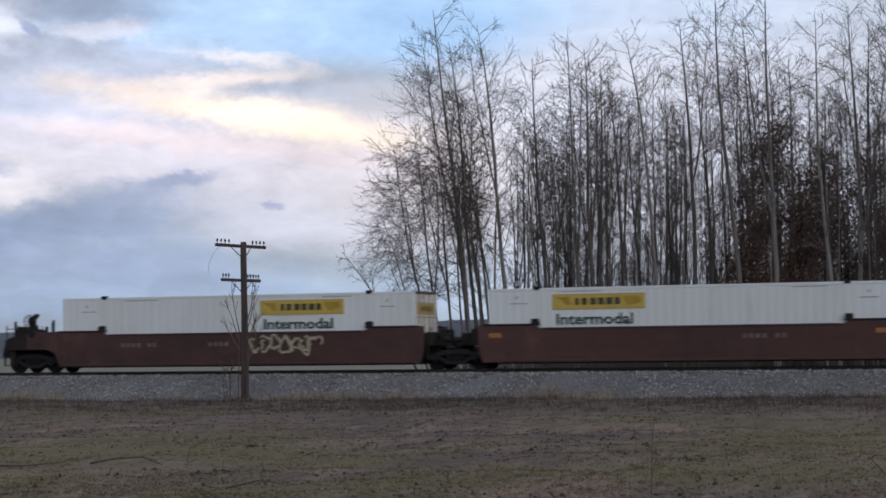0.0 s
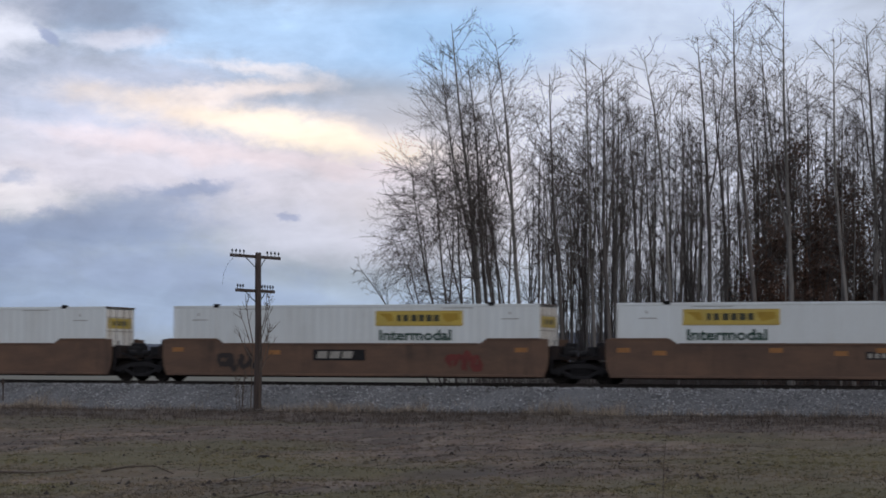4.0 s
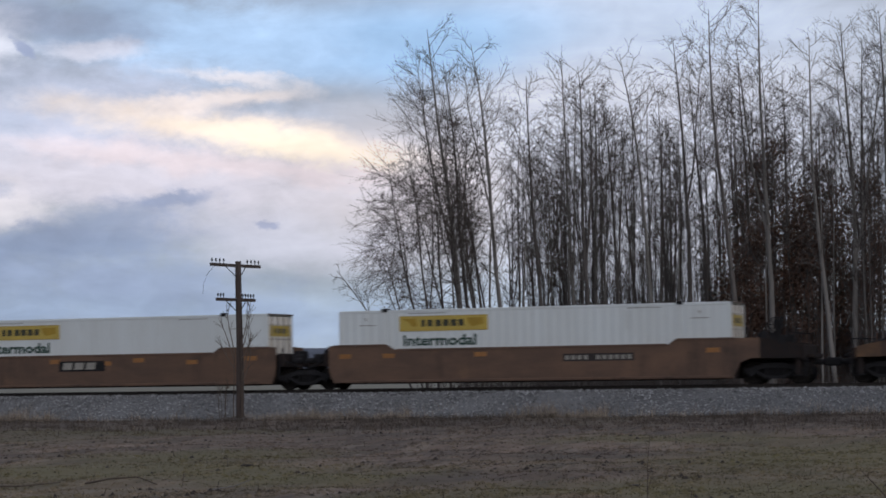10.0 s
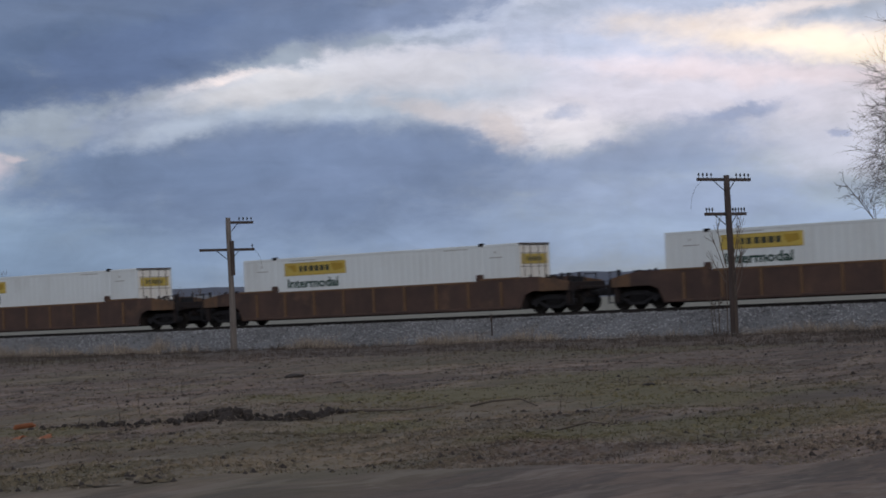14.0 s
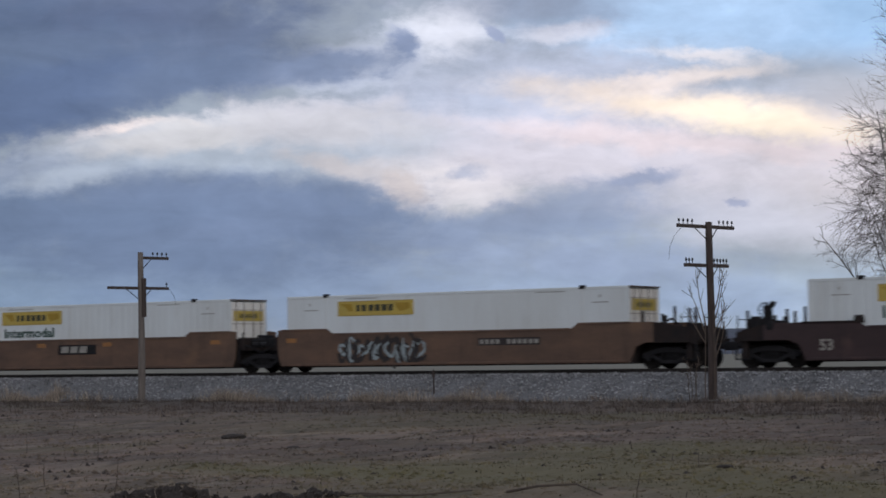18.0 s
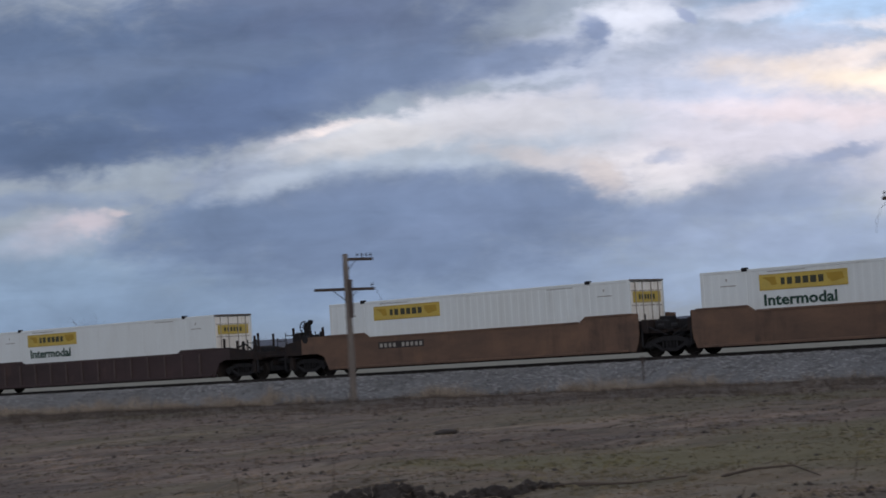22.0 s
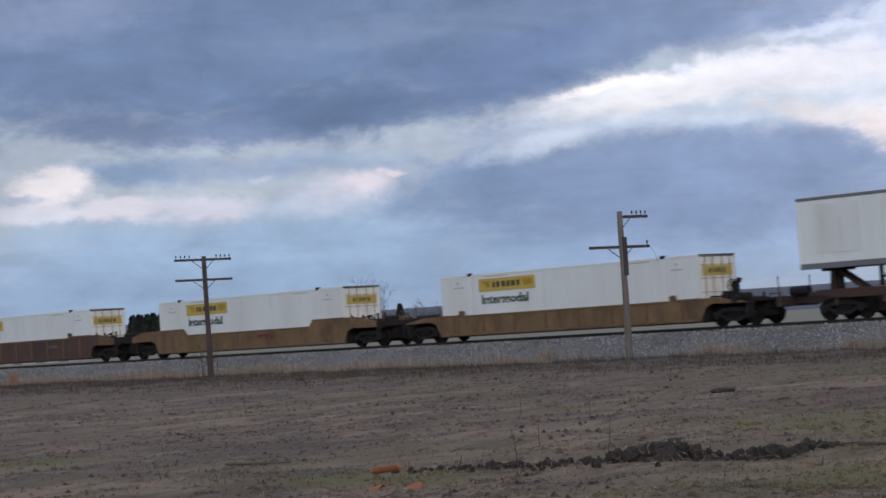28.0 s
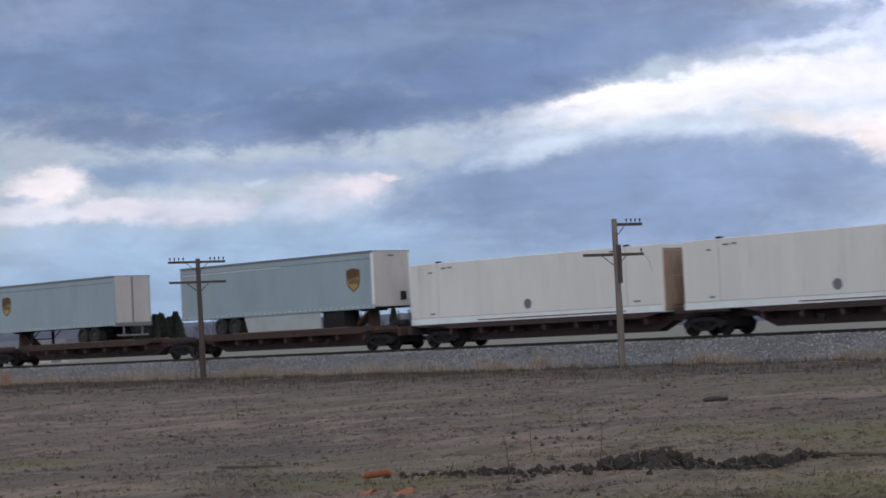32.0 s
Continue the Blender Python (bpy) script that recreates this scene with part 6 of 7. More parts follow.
# ---- spine cars and road trailers ----
def spine_car(x, length, bogies, paint, coup_l, coup_r, hitch, label):
    """A skeleton car: one deep middle beam, wheel platforms at the sides, a trailer hitch."""
    car = thing("spine_car", label, "railway wagon", "spine cars of the train")
    lo = [(0.3, 1.12), (length - 0.3, 1.12), (length - 0.3, 0.78), (length - 2.3, 0.74), (length - 3.3, 0.27), (3.3, 0.27), (2.3, 0.74), (0.3, 0.78)]
    part("centre_beam", slab(B(), lo, -0.36, 0.36), PURPLE_BROWN, car, "sooty dark middle beam")
    for s in (-1, 1):
        part("deck_plate", box(B(), 2.8 if not hitch or hitch > length / 2 else 6.5, length - (2.8 if not hitch or hitch < length / 2 else 6.5), s * 0.81 - 0.42, s * 0.81 + 0.42, 1.0, 1.10, 0.01), paint, car)
        part("side_sill", slab(B(), [(2.3, 1.26), (length - 2.3, 1.26), (length - 2.3, 1.08), (length - 3.3, 0.90), (3.3, 0.90), (2.3, 1.08)], s * 1.28 - 0.04, s * 1.28 + 0.04), paint, car)
        part("deck_edge", box(B(), 5.2, length - 4.2, s * 1.29 - 0.06, s * 1.29 + 0.06, 1.225, 1.275, 0.01), DUSTY_EDGE, car)
        for bx in (6.175, length - 6.175):
            part("support_bracket", slab(B(), [(bx - 0.175, 0.70), (bx + 0.175, 0.70), (bx + 0.075, 0.40), (bx - 0.075, 0.40)], s * 1.1 - 0.05, s * 1.1 + 0.05), BLACK_STEEL, car)
    for k in range(7):
        cx = 3.2 + (length - 6.4) * k / 6
        child("cross_beam", "xb" + paint.name, lambda: box(B(), -0.09, 0.09, -1.235, 1.235, 0.62, 0.98, 0.01), paint, car, cx)
    for b in bogies:
        truck(car, b)
        child("bogie_cover", "bc" + paint.name, lambda: box(box(B(), -0.9, 0.9, -0.7, 0.7, 0.86, 1.1, 0.02), -1.5, 1.5, -1.25, -1.1, 1.0, 1.2, 0.02), paint, car, b)
    for on, s, ex in ((coup_l, -1, 0.4), (coup_r, 1, length - 0.4)):
        if on:
            child("end_sill", f"spsill{paint.name}{s}", lambda: box(B(), -0.12, 0.12, -1.35, 1.35, 0.68, 1.12, 0.02), paint, car, ex)
            child("coupler", f"spc{s}", lambda: box(B(), min(0, s * 1.0), max(0, s * 1.0), -0.15, 0.15, 0.68, 0.94, 0.03), BLACK_STEEL, car, ex)
            child("air_tank", f"sptank{s}", lambda: tube(B(), (-0.45, -0.6, 1.3), (0.45, -0.6, 1.3), 0.19, n=10), BLACK_STEEL, car, ex - s * 0.6)
            child("hand_rail", f"sprail{s}", lambda: tube(tube(B(), (0, -1.3, 1.0), (0, -1.3, 1.95), 0.025, n=5), (0, 0.9, 1.0), (0, 0.9, 1.95), 0.025, n=5), BLACK_STEEL, car, ex)
    if hitch:
        s = 1 if hitch < length / 2 else -1
        h = child("trailer_hitch", f"hitch{s}", lambda: slab(slab(B(), [(-0.28, 0.95), (0.1, 0.95), (0.02, 2.05), (-0.2, 2.05)], -0.3, 0.3), [(s * 0.1, 1.98), (s * 0.24, 2.05), (s * 1.75, 1.08), (s * 1.6, 0.98)] if s > 0 else [(-1.6, 0.98), (-1.75, 1.08), (-0.24, 2.05), (-0.1, 1.98)], -0.26, 0.26), paint, car, hitch)
        child("hitch_plate", f"hplate{s}", lambda: box(B(), -0.5, 0.5, -0.5, 0.5, 2.03, 2.14, 0.02), BLACK_STEEL, h)
    MOVING.append((car, x, TRACK, RAIL))
    return car


def tyre_mesh():
    bm = B()
    prof = [(0.30, -0.13), (0.47, -0.14), (0.51, -0.10), (0.51, 0.10), (0.47, 0.14), (0.30, 0.13)]
    n = 22
    rows = []
    for i in range(n):
        a = 6.2832 * i / n
        rows.append([bm.verts.new((r * math.cos(a), y, r * math.sin(a))) for r, y in prof])
    for i in range(n):
        p, q = rows[i], rows[(i + 1) % n]
        for k in range(len(prof)):
            bm.faces.new((p[k], p[(k + 1) % len(prof)], q[(k + 1) % len(prof)], q[k]))
    return bm


def rim_mesh():
    bm = B()
    tube(bm, (0, -0.06, 0), (0, 0.1, 0), 0.31, n=16)
    tube(bm, (0, -0.13, 0), (0, -0.05, 0), 0.12, n=10)
    return bm


def trailer(x, length, skin, nose_left, label, top=5.07, low=2.12, emblem=None, skirt=None, stains=False, roof=None):
    """A box trailer on the spine car; nose towards the hitch."""
    t = thing("box_trailer", label, "trailer", "trailers on the train")
    n = max(6, int(length / 1.22))
    bm = B()
    xs, d = [0.06], [0.0]
    for i in range(n):
        a = 0.1 + (length - 0.2) * i / n
        xs += [a + 0.02, a + 0.03, a + (length - 0.2) / n - 0.02]
        d += [0.0, 0.008, 0.008]
    xs.append(length - 0.06)
    d.append(0.0)
    for s in (-1, 1):
        lo = [bm.verts.new((p, s * (1.295 - q), low + 0.22)) for p, q in zip(xs, d)]
        hi = [bm.verts.new((p, s * (1.295 - q), top - 0.12)) for p, q in zip(xs, d)]
        for i in range(len(xs) - 1):
            f = (lo[i], lo[i + 1], hi[i + 1], hi[i])
            bm.faces.new(f if s < 0 else f[::-1])
    part("side_wall", bm, skin, t)
    for s in (-1, 1):
        part("roof_rail", box(B(), 0, length, s * 1.26 - 0.045, s * 1.26 + 0.045, top - 0.14, top, 0.015), roof or skin, t)
        part("bottom_rail", box(B(), 0, length, s * 1.26 - 0.042, s * 1.26 + 0.042, low, low + 0.24, 0.012), skin if not stains else SILVER_DARK, t)
        for ex in (0, length - 0.14):
            part("corner_post", box(B(), ex, ex + 0.14, s * 1.25 - 0.052, s * 1.25 + 0.052, low, top, 0.03), DIRTY_WHITE if ex and not nose_left else skin, t)
    part("roof", box(B(), 0.03, length - 0.03, -1.22, 1.22, top - 0.05, top - 0.01), roof or skin, t)
    part("floor", box(B(), 0.03, length - 0.03, -1.22, 1.22, low + 0.02, low + 0.16), BLACK_STEEL, t)
    part("left_end", box(B(), 0.0, 0.04, -1.2, 1.2, low + 0.1, top - 0.05), skin, t)
    e = part("right_end", box(B(), length - 0.04, length, -1.2, 1.2, low + 0.1, top - 0.05), RUSTY_END if stains else BEIGE_END, t)
    if nose_left:
        # doors at the right end
        for y in (-1.16, -0.72, -0.28, 0.0, 0.28, 0.72, 1.16) if stains else (-0.02,):
            part("door_bar", box(B(), length, length + 0.05, y - 0.035, y + 0.035, low + 0.15, top - 0.1), DIRTY_WHITE if stains else SILVER_DARK, e)
        part("rear_sill", box(B(), length - 0.02, length + 0.04, -1.28, 1.28, low - 0.05, low + 0.18, 0.01), RUST_STREAK if stains else SILVER_DARK, e)
        part("bumper_bar", box(box(box(B(), length - 0.15, length - 0.05, -1.1, 1.1, low - 0.62, low - 0.52), length - 0.14, length - 0.06, -0.7, -0.6, low - 0.55, low), length - 0.14, length - 0.06, 0.6, 0.7, low - 0.55, low), DIRTY_WHITE if stains else SILVER_DARK, t)
    else:
        part("vent_box", box(B(), length, length + 0.02, 0.55, 0.95, low + 0.4, low + 0.85), BLACK_STEEL, e)
        part("lamp_row", box(B(), length, length + 0.02, -0.2, 0.2, top - 0.3, top - 0.22), SILVER_DARK, e)
    if stains:
        for z in (2.55, 3.2, 3.9, 4.6):
            part("door_hinge", box(box(B(), length, length + 0.06, -1.24, -0.95, z, z + 0.07), length, length + 0.06, 0.95, 1.24, z, z + 0.07), RUST_STREAK, e, "rusty hinge pair")
        part("patch_panel", box(B(), 0.9, 3.1, -1.305, -1.2955, 2.75, 4.75), WHITE, t, "newer white panel")
    m = (lambda a: a) if nose_left else (lambda a: length - a)
    ax = 11.55 if length > 14 and nose_left else (m(12.6) if not nose_left else 10.1)
    sub = part("axle_frame", box(box(B(), ax - 1.2, ax + 1.9, -0.6, -0.5, low - 0.35, low, 0.01), ax - 1.2, ax + 1.9, 0.5, 0.6, low - 0.35, low, 0.01), BLACK_STEEL, t)
    for dx in (0.0, 1.24):
        for y in (-1.13, -0.8, 0.8, 1.13):
            w = child("tyre", "tyre", tyre_mesh, TYRE, sub, ax + dx - 0.2, y, 1.62, smooth=True)
            child("wheel_rim", f"rim{y > 0}", rim_mesh, RIM, w)
        part("axle", tube(B(), (ax + dx - 0.2, -1.1, 1.62), (ax + dx - 0.2, 1.1, 1.62), 0.06), BLACK_STEEL, sub)
    g = m(3.6)
    for y in (-0.75, 0.75):
        leg = part("landing_leg", box(B(), g - 0.07, g + 0.07, y - 0.07, y + 0.07, 1.28, low, 0.01), BLACK_STEEL, t)
        part("leg_brace", tube(B(), (g, y, 1.6), (g + (0.9 if nose_left else -0.9), y, low), 0.035, n=5), BLACK_STEEL, t)
        part("foot", box(B(), g - 0.16, g + 0.16, y - 0.13, y + 0.13, 1.22, 1.29, 0.01), BLACK_STEEL, leg)
    part("leg_tie", tube(B(), (g, -0.75, 1.62), (g, 0.75, 1.62), 0.035, n=6), BLACK_STEEL, t)
    if emblem:
        ex, ez = emblem
        sh = [(-0.52, 0.46), (-0.26, 0.55), (0, 0.58), (0.26, 0.55), (0.52, 0.46), (0.52, -0.12), (0.38, -0.40), (0.0, -0.64), (-0.38, -0.40), (-0.52, -0.12)]
        em = part("emblem", slab(B(), [(ex + a, ez + b) for a, b in sh], -1.302, -1.2955), EMBLEM_BROWN, t, "brown and gold shield shape")
        part("emblem_field", slab(B(), [(ex + 0.8 * a, ez - 0.06 + 0.78 * b) for a, b in sh[5:] + [(-0.52, 0.12), (0.52, 0.24)]], -1.307, -1.302), EMBLEM_GOLD, em)
        bm = B()
        for k in range(3):
            box(bm, ex - 0.31 + 0.23 * k, ex - 0.15 + 0.23 * k, -1.311, -1.307, ez - 0.22, ez + 0.06)
        part("emblem_blocks", bm, EMBLEM_BROWN, em)
    if skirt:
        part("gear_box", box(B(), skirt[1] + 0.08, skirt[1] + 1.75, -1.2, -0.3, 1.28, low, 0.04), BLACK_STEEL, t)
        part("side_skirt", slab(B(), [(skirt[0], low), (skirt[1], low), (skirt[1], 1.25), (skirt[0] + 0.3, 1.25)], -1.25, -1.22), SKIRT_GREY, t)
    if not nose_left:
        bm = box(B(), 0.2, length * 0.55, -1.302, -1.2955, 4.62, 4.68)
        part("pale_stripe", bm, DIRTY_WHITE, t)
    if not stains:
        for s in (-1, 1):
            part("rail_line", box(B(), 0.1, length - 0.15, s * 1.299 - 0.004, s * 1.299 + 0.004, top - 0.42, top - 0.39), SILVER_DARK, t)
            part("bottom_trim", box(B(), 0.1, length - 0.15, s * 1.304 - 0.006, s * 1.304 + 0.006, low + 0.02, low + 0.22), skin, t)
        bm = B()
        for k in range(int(length / 0.42)):
            box(bm, 0.3 + 0.42 * k, 0.38 + 0.42 * k, -1.316, -1.31, low + 0.1, low + 0.15)
        part("rivet_row", bm, DIRTY_WHITE, t)
    MOVING.append((t, x, TRACK, RAIL))
    return t


def reefer(x, label):
    """A smooth cream box with its foot rail, standing on the spine car."""
    c = thing("freight_container", label, "container", "cream containers on the train")
    lo, hi, length = 1.12, 4.12, 16.15
    part("body", box(B(), 0.0, length, -1.3, 1.3, lo, hi, 0.03), CREAM, c)
    for s in (-1, 1):
        part("bottom_rail", box(B(), 0.0, length, s * 1.31 - 0.012, s * 1.31 + 0.012, lo + 0.02, lo + 0.3, 0.008), DIRTY_WHITE, c)
        part("rail_seam", box(B(), 0.0, length, s * 1.306 - 0.008, s * 1.306 + 0.008, lo + 0.33, lo + 0.35), SILVER, c)
        for ex in (2.0, 14.15):
            part("lifting_lug", box(B(), ex - 0.13, ex + 0.13, s * 1.2 - 0.1, s * 1.2 + 0.1, hi, hi + 0.08, 0.02), BLACK_STEEL, c)
            part("panel_seam", box(B(), ex - 0.012, ex + 0.012, s * 1.302 - 0.004, s * 1.302 + 0.004, lo + 0.36, hi - 0.03), SILVER, c)
    part("emblem", tube(B(), (8.0, -1.306, 1.86), (8.0, -1.299, 1.86), 0.24, n=18), SILVER_DARK, c, "grey round mark")
    for k, (a, b, z) in enumerate(((2.25, 2.6, 3.8), (2.7, 3.0, 3.82), (1.35, 1.6, 3.62), (1.4, 1.7, 1.6), (14.5, 14.9, 1.62), (13.2, 13.5, 3.9))):
        part("stencil_bar", box(B(), a, b, -1.306, -1.3, z, z + 0.08), SILVER_DARK, c)
    e = part("end_unit", box(box(B(), length, length + 0.12, -1.2, 1.2, lo + 0.1, hi - 0.25, 0.03), length + 0.0, length + 0.2, -0.7, 0.7, lo + 0.3, lo + 1.6, 0.03), RUST_STREAK, c, "rust-brown cooling unit")
    part("end_frame", box(box(B(), length, length + 0.1, -1.3, -1.21, lo, hi, 0.01), length, length + 0.1, -1.3, 1.3, hi - 0.2, hi, 0.01), CREAM, c)
    MOVING.append((c, x, TRACK, RAIL))


spine_car(498.4, 20.6, (3.4, 20.6), SPINE_RED, True, False, 2.55, "rusty red-brown spine car carrying a trailer")
trailer(499.95, 14.4, DIRTY_WHITE, True, "stained white box trailer with rusty doors", stains=True, roof=SILVER_DARK)
spine_car(519.0, 18.9, (18.9,), SPINE_RED, False, False, 1.0, "rusty red-brown spine car carrying a trailer")
trailer(518.45, 13.45, SILVER, True, "grey-blue box trailer with a brown and gold shield", emblem=(1.62, 3.78), roof=SILVER_DARK)
spine_car(537.9, 19.0, (16.8,), SPINE_RED, False, True, 15.4, "rusty red-brown spine car carrying a trailer")
trailer(538.45, 16.25, SILVER, False, "long grey-blue box trailer with a side skirt", emblem=(14.75, 3.66), skirt=(5.6, 12.0), roof=SILVER_DARK)
spine_car(556.9, 18.8, (2.4, 18.8), PURPLE_BROWN, True, False, 0, "blackish spine car carrying a cream container")
reefer(557.45, "smooth cream-white container with a rusty cooling unit")
spine_car(575.7, 18.5, (16.5,), PURPLE_BROWN, False, True, 0, "blackish spine car carrying a cream container")
reefer(574.85, "smooth cream-white container on a dark spine car")

# ---- the field's small things ----
def island_tint(mat, lo, hi):
    """Vary the value piece by piece."""
    t = mat.node_tree
    geo = t.nodes.new("ShaderNodeNewGeometry")
    hsv = [n for n in t.nodes if n.type == "HUE_SAT"][0]
    mr = t.nodes.new("ShaderNodeMapRange")
    mr.inputs[3].default_value, mr.inputs[4].default_value = lo, hi
    t.links.new(geo.outputs["Random Per Island"], mr.inputs[0])
    t.links.new(mr.outputs[0], hsv.inputs["Value"])
    return mat


island_tint(STRAW, 0.45, 1.35)
island_tint(WEED, 0.5, 1.4)
island_tint(GREEN_GRASS, 0.5, 1.3)
THATCH = field_pattern(material("brown_dead_thatch", (0.185, 0.138, 0.100), 0.95, vary=0.3, scale=0.4, color2=(0.115, 0.085, 0.064)), 0.65, 1.5)
CLOD = field_pattern(material("dry_earth_clod", (0.150, 0.112, 0.082), 0.95, vary=0.3, scale=0.5, color2=(0.090, 0.066, 0.050)), 0.5, 1.3)


def fan(rng, n, r0, r1, az0=-61.0, az1=5.0):
    """Places on the near field, thinning out with distance."""
    az = np.radians(rng.uniform(az0, az1, n))
    r = r0 * (r1 / r0) ** rng.random(n)
    x, y = r * np.sin(az), r * np.cos(az)
    return [(a, b) for a, b in zip(x, y) if b < 65.0]


def patchy(x, y, seed, fx, fy, at):
    return noise.noise((x * fx, y * fy, seed)) > at


def blades(name, label, mat, places, per, low, high, wide, lay, seed, far_grow=0.018, uneven=0.0):
    rng = random.Random(seed)
    v, f = [], []
    for x, y in places:
        z = land(x, y)
        g = 1 + far_grow * math.hypot(x, y)
        rise = 1.0 if not uneven else max(0.15, 0.75 + uneven * noise.noise((x * 0.7, y * 0.9, 77.0)) + 0.5 * uneven * noise.noise((x * 2.3, y * 2.1, 5.0)))
        for k in range(per):
            a = rng.uniform(0, 6.2832)
            h = rng.uniform(low, high) * rise
            out = h * rng.uniform(0.1, lay)
            px, py = x + rng.gauss(0, 0.04) * g, y + rng.gauss(0, 0.04) * g
            w = wide * g * 0.5
            c, s = math.cos(a), math.sin(a)
            o = len(v)
            v += [(px - s * w, py + c * w, z - 0.01), (px + s * w, py - c * w, z - 0.01), (px + c * out, py + s * out, z + h)]
            f.append((o, o + 1, o + 2))
    tagged(part(name, raw(v, f), mat), label, "grass", kind="stuff")


def clods(name, label, mat, places, low, high, seed, flat=0.6, far_grow=0.012):
    rng = random.Random(seed)
    v, f = [], []
    for x, y in places:
        z = land(x, y)
        r = rng.uniform(low, high) * (1 + far_grow * math.hypot(x, y))
        o = len(v)
        n = 5
        a0 = rng.uniform(0, 6.28)
        for k in range(n):
            a = a0 + 6.2832 * k / n
            q = rng.uniform(0.7, 1.3)
            v.append((x + r * q * math.cos(a), y + r * q * 0.8 * math.sin(a), z - 0.01))
        v.append((x + rng.uniform(-0.3, 0.3) * r, y + rng.uniform(-0.3, 0.3) * r, z + r * flat * rng.uniform(0.5, 1.1)))
        for k in range(n):
            f.append((o + k, o + (k + 1) % n, o + n))
    tagged(part(name, raw(v, f), mat), label, "earth", kind="stuff")


rs = np.random.default_rng(21)
blades("dead_thatch", "low brown dead thatch over the field", THATCH, [p for p in fan(rs, 15000, 12, 78) if patchy(*p, 3.0, 0.5, 0.3, -0.25)], 3, 0.012, 0.045, 0.014, 1.6, 1)
blades("dry_straw", "scattered pale dry straw on the field", STRAW, [p for p in fan(rs, 16000, 12, 78) if patchy(*p, 8.0, 0.5, 0.35, 0.05)], 2, 0.008, 0.03, 0.008, 2.5, 2)
blades("green_blades", "sparse dull green grass on the field", GREEN_GRASS, [p for p in fan(rs, 12000, 12, 80) if any(((p[0] - a) / (1.1 * c)) ** 2 + ((p[1] - b) / (1.1 * d)) ** 2 < 0.5 + rs.random() for a, b, c, d in MOSS) or patchy(*p, 14.0, 0.12, 0.12, 0.30)], 4, 0.010, 0.035, 0.014, 1.6, 3)
clods("earth_clods", "loose brown earth clods on the field", CLOD, [p for p in fan(rs, 9000, 12, 80) if patchy(*p, 19.0, 0.5, 0.3, -0.05)], 0.012, 0.035, 4, 0.5)
clods("dark_clods", "dark earth lumps on the field", SOIL, [p for p in fan(rs, 3400, 12, 80) if patchy(*p, 23.0, 0.35, 0.25, 0.05)], 0.012, 0.055, 5, 0.8)

TURF = field_pattern(material("matted_turf_clump", (0.175, 0.135, 0.095), 0.95, vary=0.35, scale=2.5, color2=(0.10, 0.075, 0.055), bump=0.02, bump_scale=30), 0.6, 1.25)
clods("turf_clumps", "matted low turf clumps over the field", TURF, [p for p in fan(rs, 26000, 12, 80) if patchy(*p, 41.0, 0.4, 0.25, -0.1)], 0.02, 0.075, 14, 0.5, 0.010)

MAT_GRASS = field_pattern(material("matted_dead_grass", (0.20, 0.145, 0.105), 0.95, vary=0.3, scale=0.4, color2=(0.12, 0.088, 0.066)), 0.75, 1.6)


def lying_blades(name, label, mat, places, per, seed):
    """Dead grass pressed flat, mostly along the rows."""
    rng = random.Random(seed)
    v, f = [], []
    for x, y in places:
        g = 1 + 0.012 * math.hypot(x, y)
        for k in range(per):
            a = rng.choice((0.0, math.pi)) + rng.gauss(0, 0.5)
            px, py = x + rng.gauss(0, 0.12) * g, y + rng.gauss(0, 0.06) * g
            z = land(px, py)
            ln, w = rng.uniform(0.03, 0.10) * g, rng.uniform(0.0025, 0.005) * g
            c, s = math.cos(a), math.sin(a)
            o = len(v)
            v += [(px - s * w, py + c * w, z + 0.004), (px + s * w, py - c * w, z + 0.012), (px + c * ln, py + s * ln, z + rng.uniform(0.005, 0.022) * g)]
            f.append((o, o + 1, o + 2))
    tagged(part(name, raw(v, f), mat), label, "grass", kind="stuff")


lying_blades("matted_grass", "flattened dead brown grass over the field", MAT_GRASS, [p for p in fan(rs, 13000, 13, 78) if patchy(*p, 51.0, 0.5, 0.3, -0.15)], 3, 12)

TUFT = field_pattern(material("dead_grass_tuft", (0.21, 0.155, 0.115), 0.95, vary=0.3, scale=0.4, color2=(0.12, 0.088, 0.066)), 0.6, 1.9)
blades("grass_tufts", "small dead grass tufts over the field", TUFT, [p for p in fan(rs, 5000, 13, 66) if patchy(*p, 61.0, 0.5, 0.3, 0.05)], 7, 0.015, 0.06, 0.009, 1.8, 13, 0.014, 1.0)

DARK_WEED = island_tint(material("dark_matted_weed", (0.082, 0.066, 0.056), 0.95, vary=0.35, scale=0.5, color2=(0.052, 0.042, 0.036)), 0.6, 1.6)

# the fringe of dry grass along the foot of the ballast
fringe, weeds, brown, tufts = [], [], [], []
for k in range(17000):
    x = -130 + 145 * rs.random()
    y = 64.0 + 2.2 * rs.random() ** 1.3
    if patchy(x, 1.0, 31.0, 0.13, 1.0, 0.02 if x > -62 else -0.35) and rs.random() < 0.85 or rs.random() < 0.08:
        fringe.append((x, y))
    if rs.random() < 0.10:
        weeds.append((x, 50.0 + 15.9 * rs.random() ** 0.6))
    brown.append((x, 42.0 + 23.4 * rs.random() ** 0.6))
    if patchy(x, y, 37.0, 0.3, 0.3, -0.05):
        tufts.append((x, 46.0 + 20.0 * rs.random() ** 0.5))
blades("dry_grass_fringe", "patchy pale dry grass along the ballast foot", STRAW, fringe, 8, 0.10, 0.55, 0.012, 0.8, 6, 0.010, 1.1)
tall = [(-106 + 46 * rs.random(), 63.3 + 2.4 * rs.random()) for k in range(2600)]
